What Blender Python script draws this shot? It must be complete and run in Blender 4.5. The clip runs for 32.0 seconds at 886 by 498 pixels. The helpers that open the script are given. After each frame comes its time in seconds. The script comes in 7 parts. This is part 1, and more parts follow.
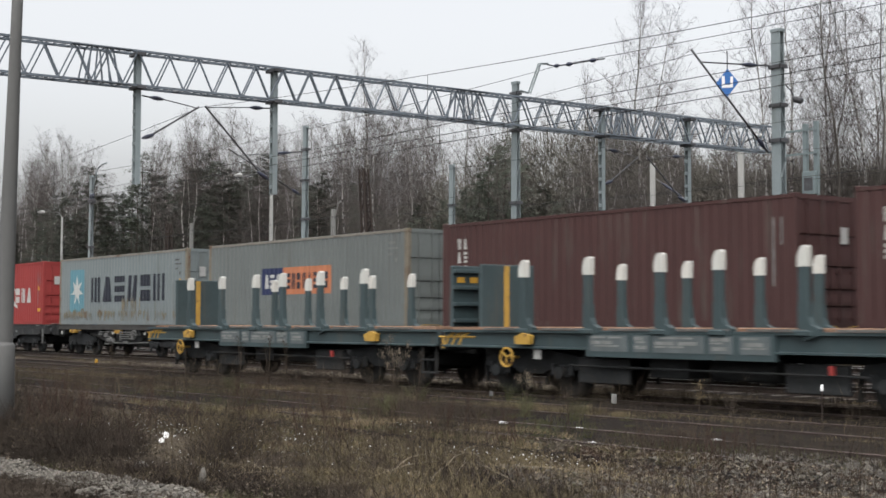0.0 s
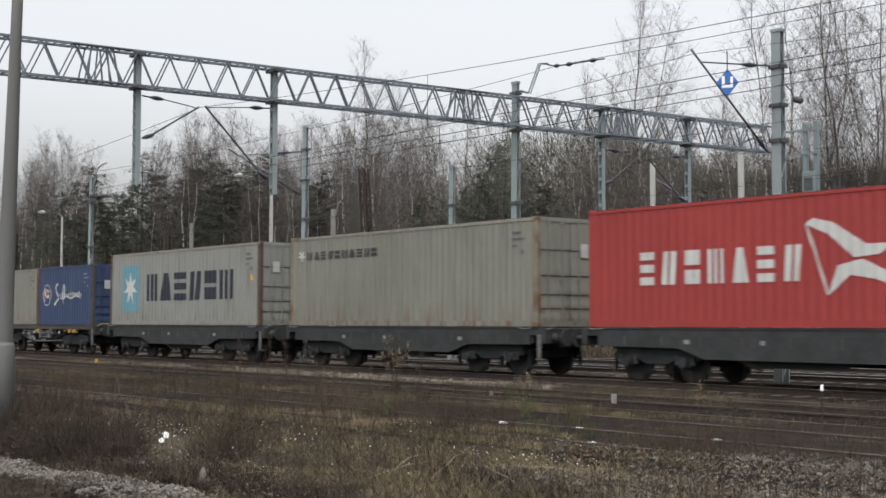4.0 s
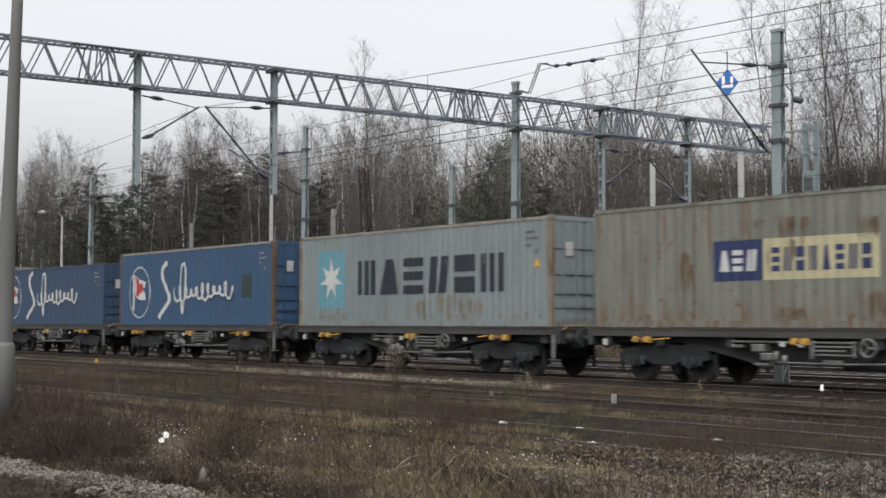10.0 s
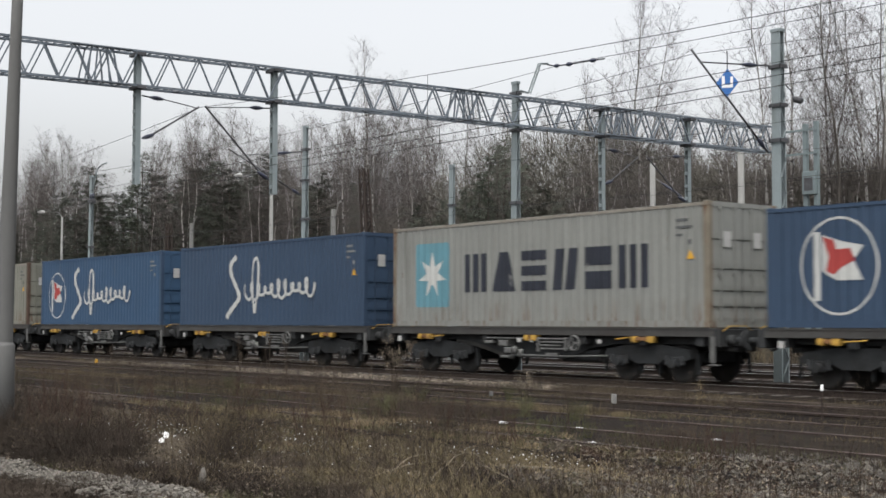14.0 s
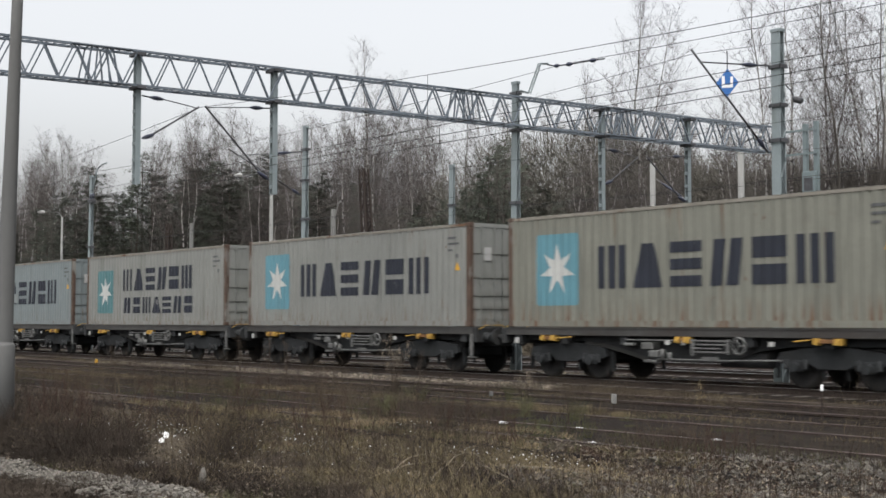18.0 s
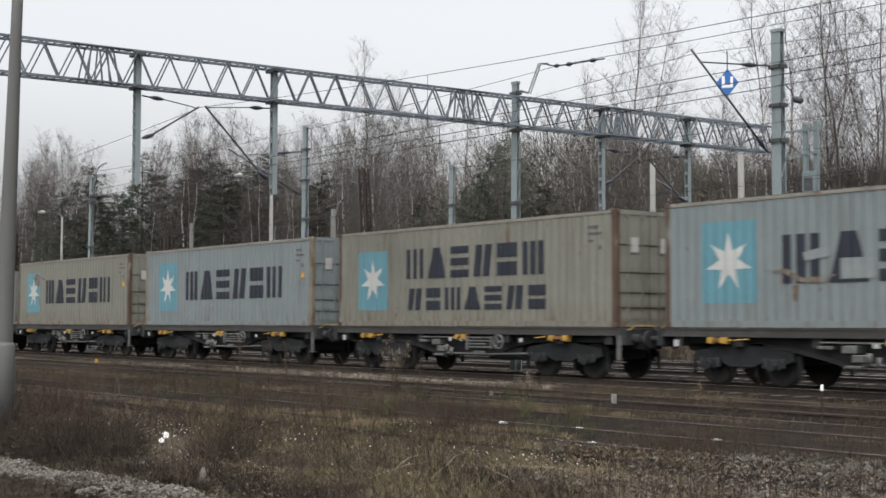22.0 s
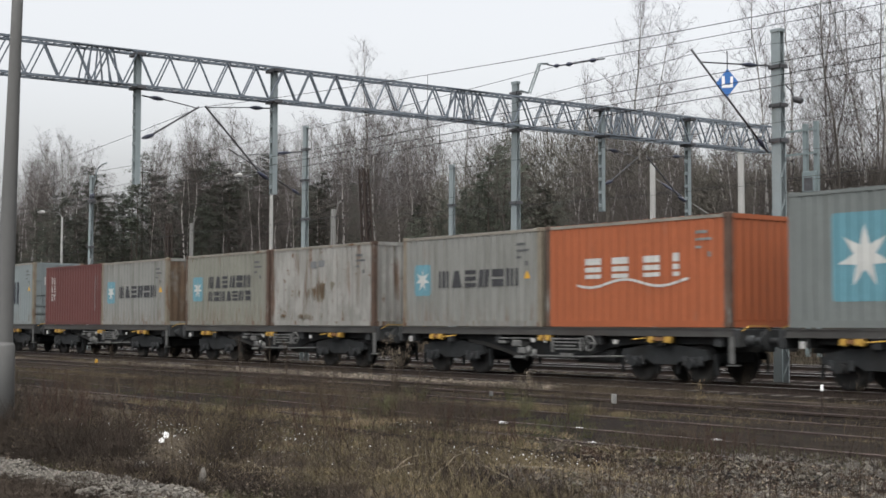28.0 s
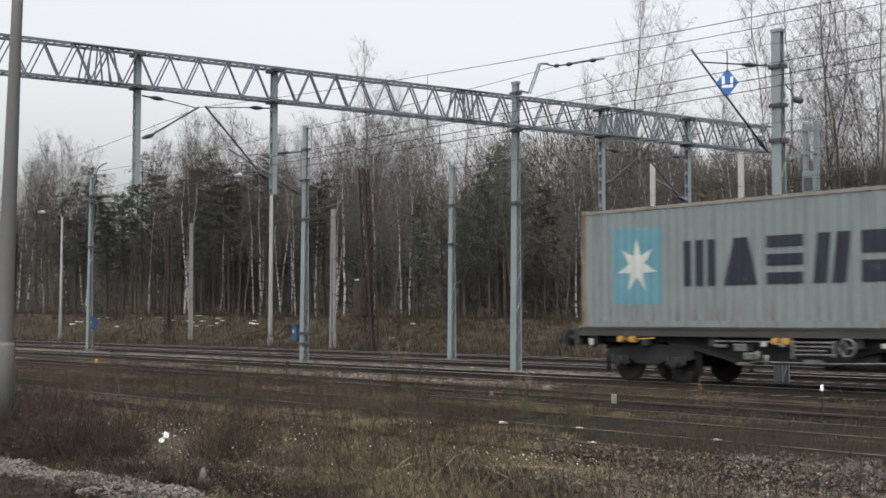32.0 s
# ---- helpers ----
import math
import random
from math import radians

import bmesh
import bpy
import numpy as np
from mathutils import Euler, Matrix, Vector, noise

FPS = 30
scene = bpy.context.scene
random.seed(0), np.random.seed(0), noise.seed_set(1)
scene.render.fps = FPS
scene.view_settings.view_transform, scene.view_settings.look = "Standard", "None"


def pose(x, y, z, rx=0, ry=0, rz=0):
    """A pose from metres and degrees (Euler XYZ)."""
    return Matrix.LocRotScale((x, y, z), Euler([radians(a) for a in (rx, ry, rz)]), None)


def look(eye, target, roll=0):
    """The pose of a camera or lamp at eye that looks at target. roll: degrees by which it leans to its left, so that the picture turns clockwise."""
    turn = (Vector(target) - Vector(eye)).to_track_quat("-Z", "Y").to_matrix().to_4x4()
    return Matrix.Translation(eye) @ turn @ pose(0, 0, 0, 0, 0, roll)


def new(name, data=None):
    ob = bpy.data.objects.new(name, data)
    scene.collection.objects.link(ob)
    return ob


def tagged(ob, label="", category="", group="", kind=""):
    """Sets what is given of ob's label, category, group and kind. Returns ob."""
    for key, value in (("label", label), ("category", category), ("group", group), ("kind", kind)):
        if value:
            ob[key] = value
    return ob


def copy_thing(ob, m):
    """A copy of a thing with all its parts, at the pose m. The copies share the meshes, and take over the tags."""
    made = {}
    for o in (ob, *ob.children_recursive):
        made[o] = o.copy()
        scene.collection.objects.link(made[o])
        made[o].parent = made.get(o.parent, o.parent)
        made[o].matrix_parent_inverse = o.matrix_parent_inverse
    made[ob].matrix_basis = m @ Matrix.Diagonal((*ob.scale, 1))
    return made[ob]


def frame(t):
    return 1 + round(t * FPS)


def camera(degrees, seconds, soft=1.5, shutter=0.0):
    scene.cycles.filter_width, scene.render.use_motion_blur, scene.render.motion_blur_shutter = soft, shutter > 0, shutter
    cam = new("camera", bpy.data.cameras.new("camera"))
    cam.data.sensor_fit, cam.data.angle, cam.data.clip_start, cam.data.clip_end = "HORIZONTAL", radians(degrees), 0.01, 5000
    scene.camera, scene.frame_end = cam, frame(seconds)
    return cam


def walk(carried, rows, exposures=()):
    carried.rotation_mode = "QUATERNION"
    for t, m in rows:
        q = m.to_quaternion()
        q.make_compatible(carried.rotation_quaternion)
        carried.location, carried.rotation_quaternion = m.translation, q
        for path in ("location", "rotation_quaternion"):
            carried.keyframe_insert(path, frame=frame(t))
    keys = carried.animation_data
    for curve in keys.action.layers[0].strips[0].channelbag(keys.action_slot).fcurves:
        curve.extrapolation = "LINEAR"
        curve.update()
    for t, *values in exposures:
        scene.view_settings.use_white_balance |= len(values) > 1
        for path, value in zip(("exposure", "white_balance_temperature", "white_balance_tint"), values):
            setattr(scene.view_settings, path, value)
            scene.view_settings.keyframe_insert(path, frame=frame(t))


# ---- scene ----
# A still camera by a railway yard. World: x along the tracks (trains run towards +x), y across them, rail tops at z = 0.
PSI, PITCH, EYE = radians(37.953), radians(3.1285), (0.0, 0.0, 1.412)
cam = camera(36.482, 32.0, soft=1.6, shutter=0.3)
AIM = (EYE[0] - 50 * math.cos(PSI) * math.cos(PITCH), EYE[1] + 50 * math.sin(PSI) * math.cos(PITCH), EYE[2] + 50 * math.sin(PITCH))
walk(cam, [(0.0, look(EYE, AIM, 0.071)), (32.0, look(EYE, AIM, 0.071))], exposures=[(0.0, 1.0), (32.0, 1.0)])

# ---- light: overcast winter sky ----
world = bpy.data.worlds.new("overcast_sky")
scene.world = world
world.use_nodes = True
wn, wl = world.node_tree.nodes, world.node_tree.links
bg = wn["Background"]
sky = wn.new("ShaderNodeTexSky")
sky.sky_type, sky.sun_disc = "NISHITA", False
sky.sun_elevation, sky.sun_rotation = radians(62), radians(143)
sky.air_density, sky.dust_density, sky.ozone_density = 1.0, 6.0, 1.0
hsv = wn.new("ShaderNodeHueSaturation")
hsv.inputs["Saturation"].default_value = 0.16
wl.new(sky.outputs[0], hsv.inputs["Color"])
wl.new(hsv.outputs[0], bg.inputs[0])
bg.inputs[1].default_value = 0.148
sun = new("sun", bpy.data.lights.new("sun", "SUN"))
sun.data.energy, sun.data.angle, sun.data.color = 0.62, radians(60), (1.0, 0.97, 0.93)
sun.matrix_world = look((16.9, -22.5, 53.0), (0, 0, 0))


# ---- materials ----
def noise_tex(nt, scale, detail=4.0, rough=0.6, stretch=(1, 1, 1), spread=True):
    n, l = nt.nodes, nt.links
    tc, mp, nz = n.new("ShaderNodeTexCoord"), n.new("ShaderNodeMapping"), n.new("ShaderNodeTexNoise")
    mp.inputs["Scale"].default_value = stretch
    l.new(tc.outputs["Object"], mp.inputs["Vector"])
    if spread:
        oi, mu = n.new("ShaderNodeObjectInfo"), n.new("ShaderNodeMath")
        mu.operation = "MULTIPLY"
        mu.inputs[1].default_value = 57.0
        l.new(oi.outputs["Random"], mu.inputs[0])
        l.new(mu.outputs[0], mp.inputs["Location"])
    l.new(mp.outputs[0], nz.inputs["Vector"])
    nz.inputs["Scale"].default_value, nz.inputs["Detail"].default_value, nz.inputs["Roughness"].default_value = scale, detail, rough
    return nz.outputs["Fac"]


def ramp(nt, fac, lo, hi, c0=(0, 0, 0, 1), c1=(1, 1, 1, 1)):
    r = nt.nodes.new("ShaderNodeValToRGB")
    e = r.color_ramp.elements
    e[0].position, e[0].color, e[1].position, e[1].color = lo, c0, hi, c1
    nt.links.new(fac, r.inputs[0])
    return r.outputs[0]


def mix(nt, fac, a, b):
    m = nt.nodes.new("ShaderNodeMix")
    m.data_type = "RGBA"
    for sock, v in ((m.inputs[0], fac), (m.inputs[6], a), (m.inputs[7], b)):
        if isinstance(v, (int, float)):
            sock.default_value = v
        elif isinstance(v, tuple):
            sock.default_value = (*v[:3], 1)
        else:
            nt.links.new(v, sock)
    return m.outputs[2]


def mat(name, color, rough=0.7, metal=0.0, var=0.18, scale=2.0, bump=0.0, bump_scale=30.0, layers=(), spread=True, stretch=(1, 1, 1), spec=0.3, tint=0.0):
    """Paint, metal, earth: two scales of variation, then layers (colour, noise scale, stretch, low, high) laid over it."""
    m = bpy.data.materials.new(name)
    m.use_nodes = True
    nt = m.node_tree
    bs = nt.nodes["Principled BSDF"]
    c = Vector(color)
    big = noise_tex(nt, scale, 5, 0.6, stretch, spread)
    fine = noise_tex(nt, scale * 11, 3, 0.7, stretch, spread)
    col = mix(nt, ramp(nt, big, 0.3, 0.7), tuple(c * (1 - var)), tuple(c * (1 + var)))
    col = mix(nt, ramp(nt, fine, 0.35, 0.75), col, mix(nt, 0.5, col, tuple(c * (1 - 1.6 * var))))
    if tint:
        oi = nt.nodes.new("ShaderNodeObjectInfo")
        col = mix(nt, ramp(nt, oi.outputs["Random"], 0.0, 1.0), mix(nt, tint, col, (0, 0, 0)), mix(nt, tint, col, tuple(c * 1.6)))
    for lc, ls, lst, lo, hi in layers:
        col = mix(nt, ramp(nt, noise_tex(nt, ls, 6, 0.65, lst, spread), lo, hi), col, lc)
    nt.links.new(col, bs.inputs["Base Color"])
    bs.inputs["Roughness"].default_value, bs.inputs["Metallic"].default_value = rough, metal
    bs.inputs["Specular IOR Level"].default_value = spec
    if bump:
        b = nt.nodes.new("ShaderNodeBump")
        b.inputs["Strength"].default_value, b.inputs["Distance"].default_value = bump, 0.02
        nt.links.new(noise_tex(nt, bump_scale, 5, 0.7, stretch, spread), b.inputs["Height"])
        nt.links.new(b.outputs[0], bs.inputs["Normal"])
    return m


RUST = (0.092, 0.05, 0.028)
DIRT = (0.078, 0.077, 0.066)
STREAK = (2.2, 2.2, 0.22)


def paint(name, color, rust=0.66, grime=0.58, fringe=0.0):
    m = paint_base(name, color, rust, grime)
    if fringe:
        # rust creeping up in streaks from the bottom rail
        nt = m.node_tree
        bs = nt.nodes["Principled BSDF"]
        old = bs.inputs["Base Color"].links[0].from_socket
        tc, sp, mr, mu = (nt.nodes.new("ShaderNode" + k) for k in ("TexCoord", "SeparateXYZ", "MapRange", "Math"))
        nt.links.new(tc.outputs["Object"], sp.inputs[0])
        nt.links.new(sp.outputs["Z"], mr.inputs["Value"])
        for k, v in (("From Min", 0.15), ("From Max", 0.75), ("To Min", 1.0), ("To Max", 0.0)):
            mr.inputs[k].default_value = v
        mu.operation = "MULTIPLY"
        nt.links.new(mr.outputs[0], mu.inputs[0])
        nt.links.new(ramp(nt, noise_tex(nt, 2.4, 5, 0.7, (3.5, 3.5, 0.25)), 0.56 - fringe, 0.70 - fringe), mu.inputs[1])
        nt.links.new(mix(nt, mu.outputs[0], old, RUST), bs.inputs["Base Color"])
    return m


def paint_base(name, color, rust, grime):
    return mat(name, color, 0.62, 0, 0.10, 0.7, 0.05, 40, layers=[(DIRT, 1.6, STREAK, grime, grime + 0.34), (RUST, 1.3, STREAK, rust, rust + 0.10), (RUST, 5.0, (1, 1, 0.6), rust + 0.03, rust + 0.09)])


M = {
    "grey": paint("light_grey_paint", (0.168, 0.173, 0.161), 0.65, 0.52, 0.045),
    "grey_cool": paint("cool_grey_paint", (0.142, 0.165, 0.168), 0.645, 0.54, 0.025),
    "grey_warm": paint("stained_grey_paint", (0.146, 0.147, 0.124), 0.63, 0.5, 0.065),
    "grey_rusty": paint("rust_streaked_grey_paint", (0.135, 0.138, 0.118), 0.57, 0.42, 0.08),
    "grey_faded": paint("faded_grey_paint", (0.165, 0.168, 0.157), 0.64, 0.46, 0.05),
    "grey_dull": paint("dull_blue_grey_paint", (0.112, 0.124, 0.121), 0.72, 0.55),
    "grey_peeled": mat("peeled_grey_paint", (0.188, 0.186, 0.172), 0.7, 0, 0.1, 0.7, 0.05, 40, layers=[((0.225, 0.222, 0.208), 1.3, (1, 1, 0.6), 0.47, 0.55), (RUST, 1.7, STREAK, 0.55, 0.64), (RUST, 4.0, (1, 1, 0.7), 0.62, 0.68), (DIRT, 2, STREAK, 0.5, 0.85)]),
    "maroon": paint("maroon_paint", (0.047, 0.0208, 0.0195), 0.72, 0.56),
    "brown_red": paint("brown_red_paint", (0.078, 0.027, 0.024), 0.74, 0.62),
    "red": paint("bright_red_paint", (0.215, 0.029, 0.027), 0.8, 0.66),
    "blue": paint("blue_paint", (0.024, 0.054, 0.102), 0.74, 0.6),
    "blue_dark": paint("dark_blue_paint", (0.024, 0.044, 0.078), 0.76, 0.64),
    "blue_navy": paint("dull_navy_paint", (0.021, 0.037, 0.083), 0.70, 0.54),
    "orange": paint("orange_paint", (0.245, 0.07, 0.028), 0.72, 0.6),
    "post_rust": mat("rusted_frame_steel", (0.072, 0.047, 0.035), 0.85, 0, 0.3, 2.5, 0.1, 40, layers=[((0.16, 0.155, 0.14), 2.0, (1, 1, 0.4), 0.55, 0.65)]),
    "end_rust": mat("rust_brown_end_wall", (0.085, 0.058, 0.038), 0.9, 0, 0.25, 1.2, 0.1, 40, layers=[((0.14, 0.135, 0.12), 1.0, (1, 1, 0.5), 0.52, 0.66)]),
    "post_tan": mat("tan_worn_frame_paint", (0.15, 0.13, 0.10), 0.8, 0, 0.2, 2.5, 0.1, 40, layers=[(RUST, 2.0, (1, 1, 0.4), 0.5, 0.62)]),
    "post_grime": mat("grimy_dark_frame_paint", (0.045, 0.042, 0.042), 0.85, 0, 0.25, 2.5, 0.1, 40, layers=[(RUST, 2.0, (1, 1, 0.4), 0.55, 0.65)]),
    "letter_dark": mat("navy_black_lettering", (0.016, 0.019, 0.028), 0.6, 0, 0.2, 1.5, layers=[((0.14, 0.14, 0.135), 3.0, (1, 1, 0.5), 0.66, 0.72)]),
    "letter_faded": mat("faded_dark_lettering", (0.032, 0.033, 0.037), 0.7, 0, 0.3, 2.5, layers=[((0.14, 0.14, 0.133), 5.0, (1, 1, 0.5), 0.64, 0.72)]),
    "mark_faded": mat("faded_grey_stencil", (0.075, 0.078, 0.08), 0.7, 0, 0.3, 5),
    "letter_white": mat("white_lettering", (0.37, 0.375, 0.36), 0.6, 0, 0.1, 1.5, layers=[(DIRT, 2.5, STREAK, 0.6, 0.8)]),
    "sky_blue": mat("light_blue_panel_paint", (0.083, 0.193, 0.233), 0.6, 0, 0.1, 1.2, layers=[(DIRT, 2, STREAK, 0.6, 0.9)]),
    "teal": mat("teal_panel_paint", (0.062, 0.14, 0.15), 0.6, 0, 0.12, 1.2, layers=[(DIRT, 2, STREAK, 0.6, 0.9)]),
    "navy": mat("navy_panel_paint", (0.017, 0.025, 0.07), 0.6, 0, 0.15, 1.5, layers=[(DIRT, 2, STREAK, 0.62, 0.9)]),
    "orange_panel": mat("orange_panel_paint", (0.38, 0.14, 0.07), 0.65, 0, 0.12, 1.5, layers=[(DIRT, 2, STREAK, 0.62, 0.9)]),
    "cream": mat("cream_panel_paint", (0.31, 0.285, 0.18), 0.65, 0, 0.12, 1.5, layers=[(RUST, 2, STREAK, 0.6, 0.72)]),
    "flag_red": mat("red_marking_paint", (0.26, 0.036, 0.032), 0.6, 0, 0.1, 2),
    "label": mat("white_sticker", (0.33, 0.33, 0.32), 0.6, 0, 0.1, 3),
    "plate_dim": mat("dull_white_stencil_paint", (0.17, 0.175, 0.17), 0.7, 0, 0.3, 6),
    "warn": mat("yellow_warning_sticker", (0.45, 0.25, 0.03), 0.6, 0, 0.12, 3),
    "frame": mat("dirty_black_wagon_steel", (0.034, 0.0358, 0.037), 0.85, 0, 0.3, 1.5, 0.15, 30, layers=[((0.026, 0.024, 0.022), 1.2, (1, 1, 1), 0.5, 0.8)], spec=0.12),
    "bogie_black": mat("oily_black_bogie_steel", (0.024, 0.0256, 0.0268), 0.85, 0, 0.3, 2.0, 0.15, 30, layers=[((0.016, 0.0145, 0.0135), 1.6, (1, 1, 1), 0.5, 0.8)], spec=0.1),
    "sill": mat("grey_dusty_wagon_sill", (0.045, 0.044, 0.042), 0.7, 0.1, 0.25, 1.2, 0.1, 30, layers=[((0.035, 0.03, 0.027), 1.5, (0.4, 1, 1), 0.5, 0.7)]),
    "wheel": mat("brown_rusty_wheel_steel", (0.024, 0.0236, 0.0234), 0.8, 0.0, 0.3, 4, 0.1, spec=0.1),
    "bracket_rust": mat("rust_orange_bracket_steel", (0.15, 0.075, 0.03), 0.8, 0, 0.3, 4, 0.1, 30),
    "patch_dull": mat("dull_grey_patch_paint", (0.115, 0.12, 0.125), 0.7, 0, 0.15, 2),
    "ochre_stain": mat("ochre_rust_stain", (0.15, 0.128, 0.088), 0.85, 0, 0.25, 2.5, 0.1, 40, layers=[((0.147, 0.155, 0.148), 4.0, (1, 1, 0.25), 0.5, 0.62)]),
    "rail_pale": mat("pale_worn_rail_paint", (0.178, 0.166, 0.142), 0.8, 0, 0.2, 2.5, 0.1, 40, layers=[(RUST, 2.2, (0.5, 1, 1), 0.58, 0.68)]),
    "rust_stain": mat("streaked_rust_stain", (0.1, 0.069, 0.043), 0.85, 0, 0.3, 2.5, 0.1, 40, layers=[((0.135, 0.125, 0.1), 4.0, (1, 1, 0.25), 0.46, 0.58), (RUST, 7.0, (1, 1, 0.6), 0.6, 0.68)]),
    "yellow": mat("worn_yellow_paint", (0.36, 0.22, 0.045), 0.65, 0, 0.2, 4, 0.05, layers=[(RUST, 5, (1, 1, 1), 0.58, 0.68)]),
    "grey_gear": mat("greasy_grey_brake_gear", (0.115, 0.116, 0.113), 0.6, 0.2, 0.35, 5, 0.1),
    "stake_green": mat("grey_green_wagon_paint", (0.036, 0.054, 0.058), 0.55, 0, 0.15, 1.0, 0.04, layers=[((0.07, 0.065, 0.055), 1.5, STREAK, 0.58, 0.8)]),
    "panel_dim": mat("faded_grey_green_panel", (0.085, 0.1, 0.103), 0.65, 0, 0.2, 3),
    "white_tip": mat("white_stake_tip_paint", (0.46, 0.46, 0.43), 0.6, 0, 0.08, 3, layers=[((0.3, 0.28, 0.25), 4, (1, 1, 1), 0.62, 0.75)]),
    "deck": mat("reddish_wooden_deck", (0.2, 0.12, 0.08), 0.85, 0, 0.3, 3, 0.2, 30, stretch=(0.3, 3, 3)),
    "mast": mat("pale_teal_grey_mast_paint", (0.175, 0.206, 0.214), 0.6, 0.0, 0.10, 1.5, 0.03, layers=[((0.13, 0.15, 0.145), 2.5, (1, 1, 0.3), 0.55, 0.75)]),
    "gantry": mat("grey_teal_gantry_paint", (0.13, 0.16, 0.165), 0.6, 0.0, 0.12, 1.5),
    "truss": mat("grey_blue_truss_paint", (0.112, 0.132, 0.155), 0.6, 0.0, 0.15, 1.0, layers=[((0.08, 0.085, 0.09), 3.0, (1, 1, 1), 0.58, 0.72)]),
    "dark_steel": mat("dark_weathered_steel", (0.07, 0.071, 0.076), 0.6, 0.3, 0.25, 3, 0.05),
    "brown_steel": mat("dark_brown_rusted_lattice_steel", (0.035, 0.026, 0.022), 0.8, 0.1, 0.3, 3, 0.1),
    "concrete": mat("weathered_concrete", (0.098, 0.098, 0.096), 0.9, 0, 0.12, 1.2, 0.15, 40, stretch=(1, 1, 0.4), layers=[((0.09, 0.09, 0.087), 2, (1, 1, 0.2), 0.5, 0.7)]),
    "pole": mat("pale_concrete_pole", (0.175, 0.175, 0.168), 0.9, 0, 0.12, 1.2, 0.15, 40, stretch=(1, 1, 0.4), layers=[((0.2, 0.2, 0.19), 2, (1, 1, 0.2), 0.55, 0.8)]),
    "wire": mat("oxidised_copper_wire", (0.035, 0.035, 0.037), 0.6, 0.5, 0.1, 3),
    "insulator": mat("blue_grey_insulator", (0.035, 0.04, 0.06), 0.35, 0, 0.1, 3),
    "sign_blue": mat("blue_sign_enamel", (0.026, 0.105, 0.3), 0.4, 0, 0.06, 3),
    "sign_white": mat("white_sign_enamel", (0.62, 0.63, 0.64), 0.5, 0, 0.05, 3),
    "box_blue": mat("blue_cabinet_paint", (0.022, 0.062, 0.12), 0.5, 0, 0.12, 3),
    "rail": mat("rusty_rail_steel", (0.026, 0.018, 0.015), 0.85, 0.0, 0.3, 3, 0.1, stretch=(0.3, 1, 1)),
    "rail_head": mat("worn_bright_rail_head", (0.42, 0.42, 0.42), 0.35, 1.0, 0.12, 2, stretch=(0.2, 1, 1)),
    "rail_dull": mat("dull_rusty_rail_head", (0.075, 0.056, 0.05), 0.75, 0.1, 0.4, 1.2, 0.1, stretch=(0.6, 1, 1), layers=[((0.026, 0.020, 0.018), 0.9, (1, 1, 1), 0.42, 0.6)]),
    "sleeper": mat("old_concrete_sleeper", (0.13, 0.12, 0.11), 0.9, 0, 0.3, 3, 0.3, tint=0.3),
    "ballast": mat("dark_stained_ballast", (0.0150, 0.0135, 0.013), 0.97, 0, 0.35, 0.6, 0.9, 16, layers=[((0.036, 0.030, 0.027), 9, (1, 1, 1), 0.58, 0.74), ((0.026, 0.020, 0.017), 0.35, (0.3, 1, 1), 0.45, 0.7)], spread=False, spec=0.04),
    "stone": mat("pale_gravel_stone", (0.145, 0.138, 0.125), 0.9, 0, 0.25, 2.5, 0.3, 30, layers=[((0.06, 0.052, 0.044), 1.1, (1, 1, 1), 0.42, 0.6)], spread=False),
    "bark_birch": mat("white_birch_bark", (0.29, 0.28, 0.265), 0.85, 0, 0.15, 2, 0.1, layers=[((0.03, 0.026, 0.024), 1.6, (1, 1, 2.2), 0.50, 0.56), ((0.06, 0.05, 0.045), 0.35, (1, 1, 1), 0.5, 0.62)]),
    "branch": mat("grey_brown_branches", (0.085, 0.074, 0.068), 0.95, 0, 0.25, 2),
    "bark_dark": mat("grey_brown_bark", (0.085, 0.076, 0.068), 0.95, 0, 0.3, 3, 0.3, 20, stretch=(1, 1, 0.2)),
    "bark_pine": mat("pine_bark", (0.05, 0.040, 0.033), 0.95, 0, 0.3, 3, 0.3, 20, stretch=(1, 1, 0.3)),
    "twig_birch": mat("bare_birch_twigs", (0.075, 0.065, 0.06), 0.95, 0, 0.2, 1),
    "twig_pale": mat("pale_birch_twigs", (0.08, 0.07, 0.066), 0.95, 0, 0.2, 1),
    "needles": mat("dark_pine_needles", (0.046, 0.055, 0.040), 0.9, 0, 0.4, 0.6, tint=0.25),
    "thicket": mat("brown_undergrowth", (0.105, 0.099, 0.085), 0.95, 0, 0.35, 0.3, spread=False, spec=0.06),
    "weed": mat("dry_brown_weeds", (0.05, 0.04, 0.032), 0.95, 0, 0.4, 0.9, layers=[((0.10, 0.08, 0.05), 0.55, (0.6, 1, 1), 0.54, 0.62), ((0.026, 0.021, 0.017), 0.4, (0.7, 1, 1), 0.5, 0.64)], spread=False, spec=0.06),
    "straw": mat("pale_dry_grass", (0.125, 0.103, 0.062), 0.95, 0, 0.4, 0.7, layers=[((0.05, 0.042, 0.03), 0.45, (0.6, 1, 1), 0.5, 0.6)], spread=False, spec=0.06),
    "bank_straw": mat("grey_brown_bank_grass", (0.040, 0.034, 0.025), 0.95, 0, 0.4, 0.6, layers=[((0.035, 0.03, 0.023), 0.3, (1, 1, 1), 0.48, 0.6)], spread=False, spec=0.06),
    "straw_bright": mat("yellowed_straw", (0.165, 0.131, 0.085), 0.95, 0, 0.4, 0.9, spread=False, spec=0.06),
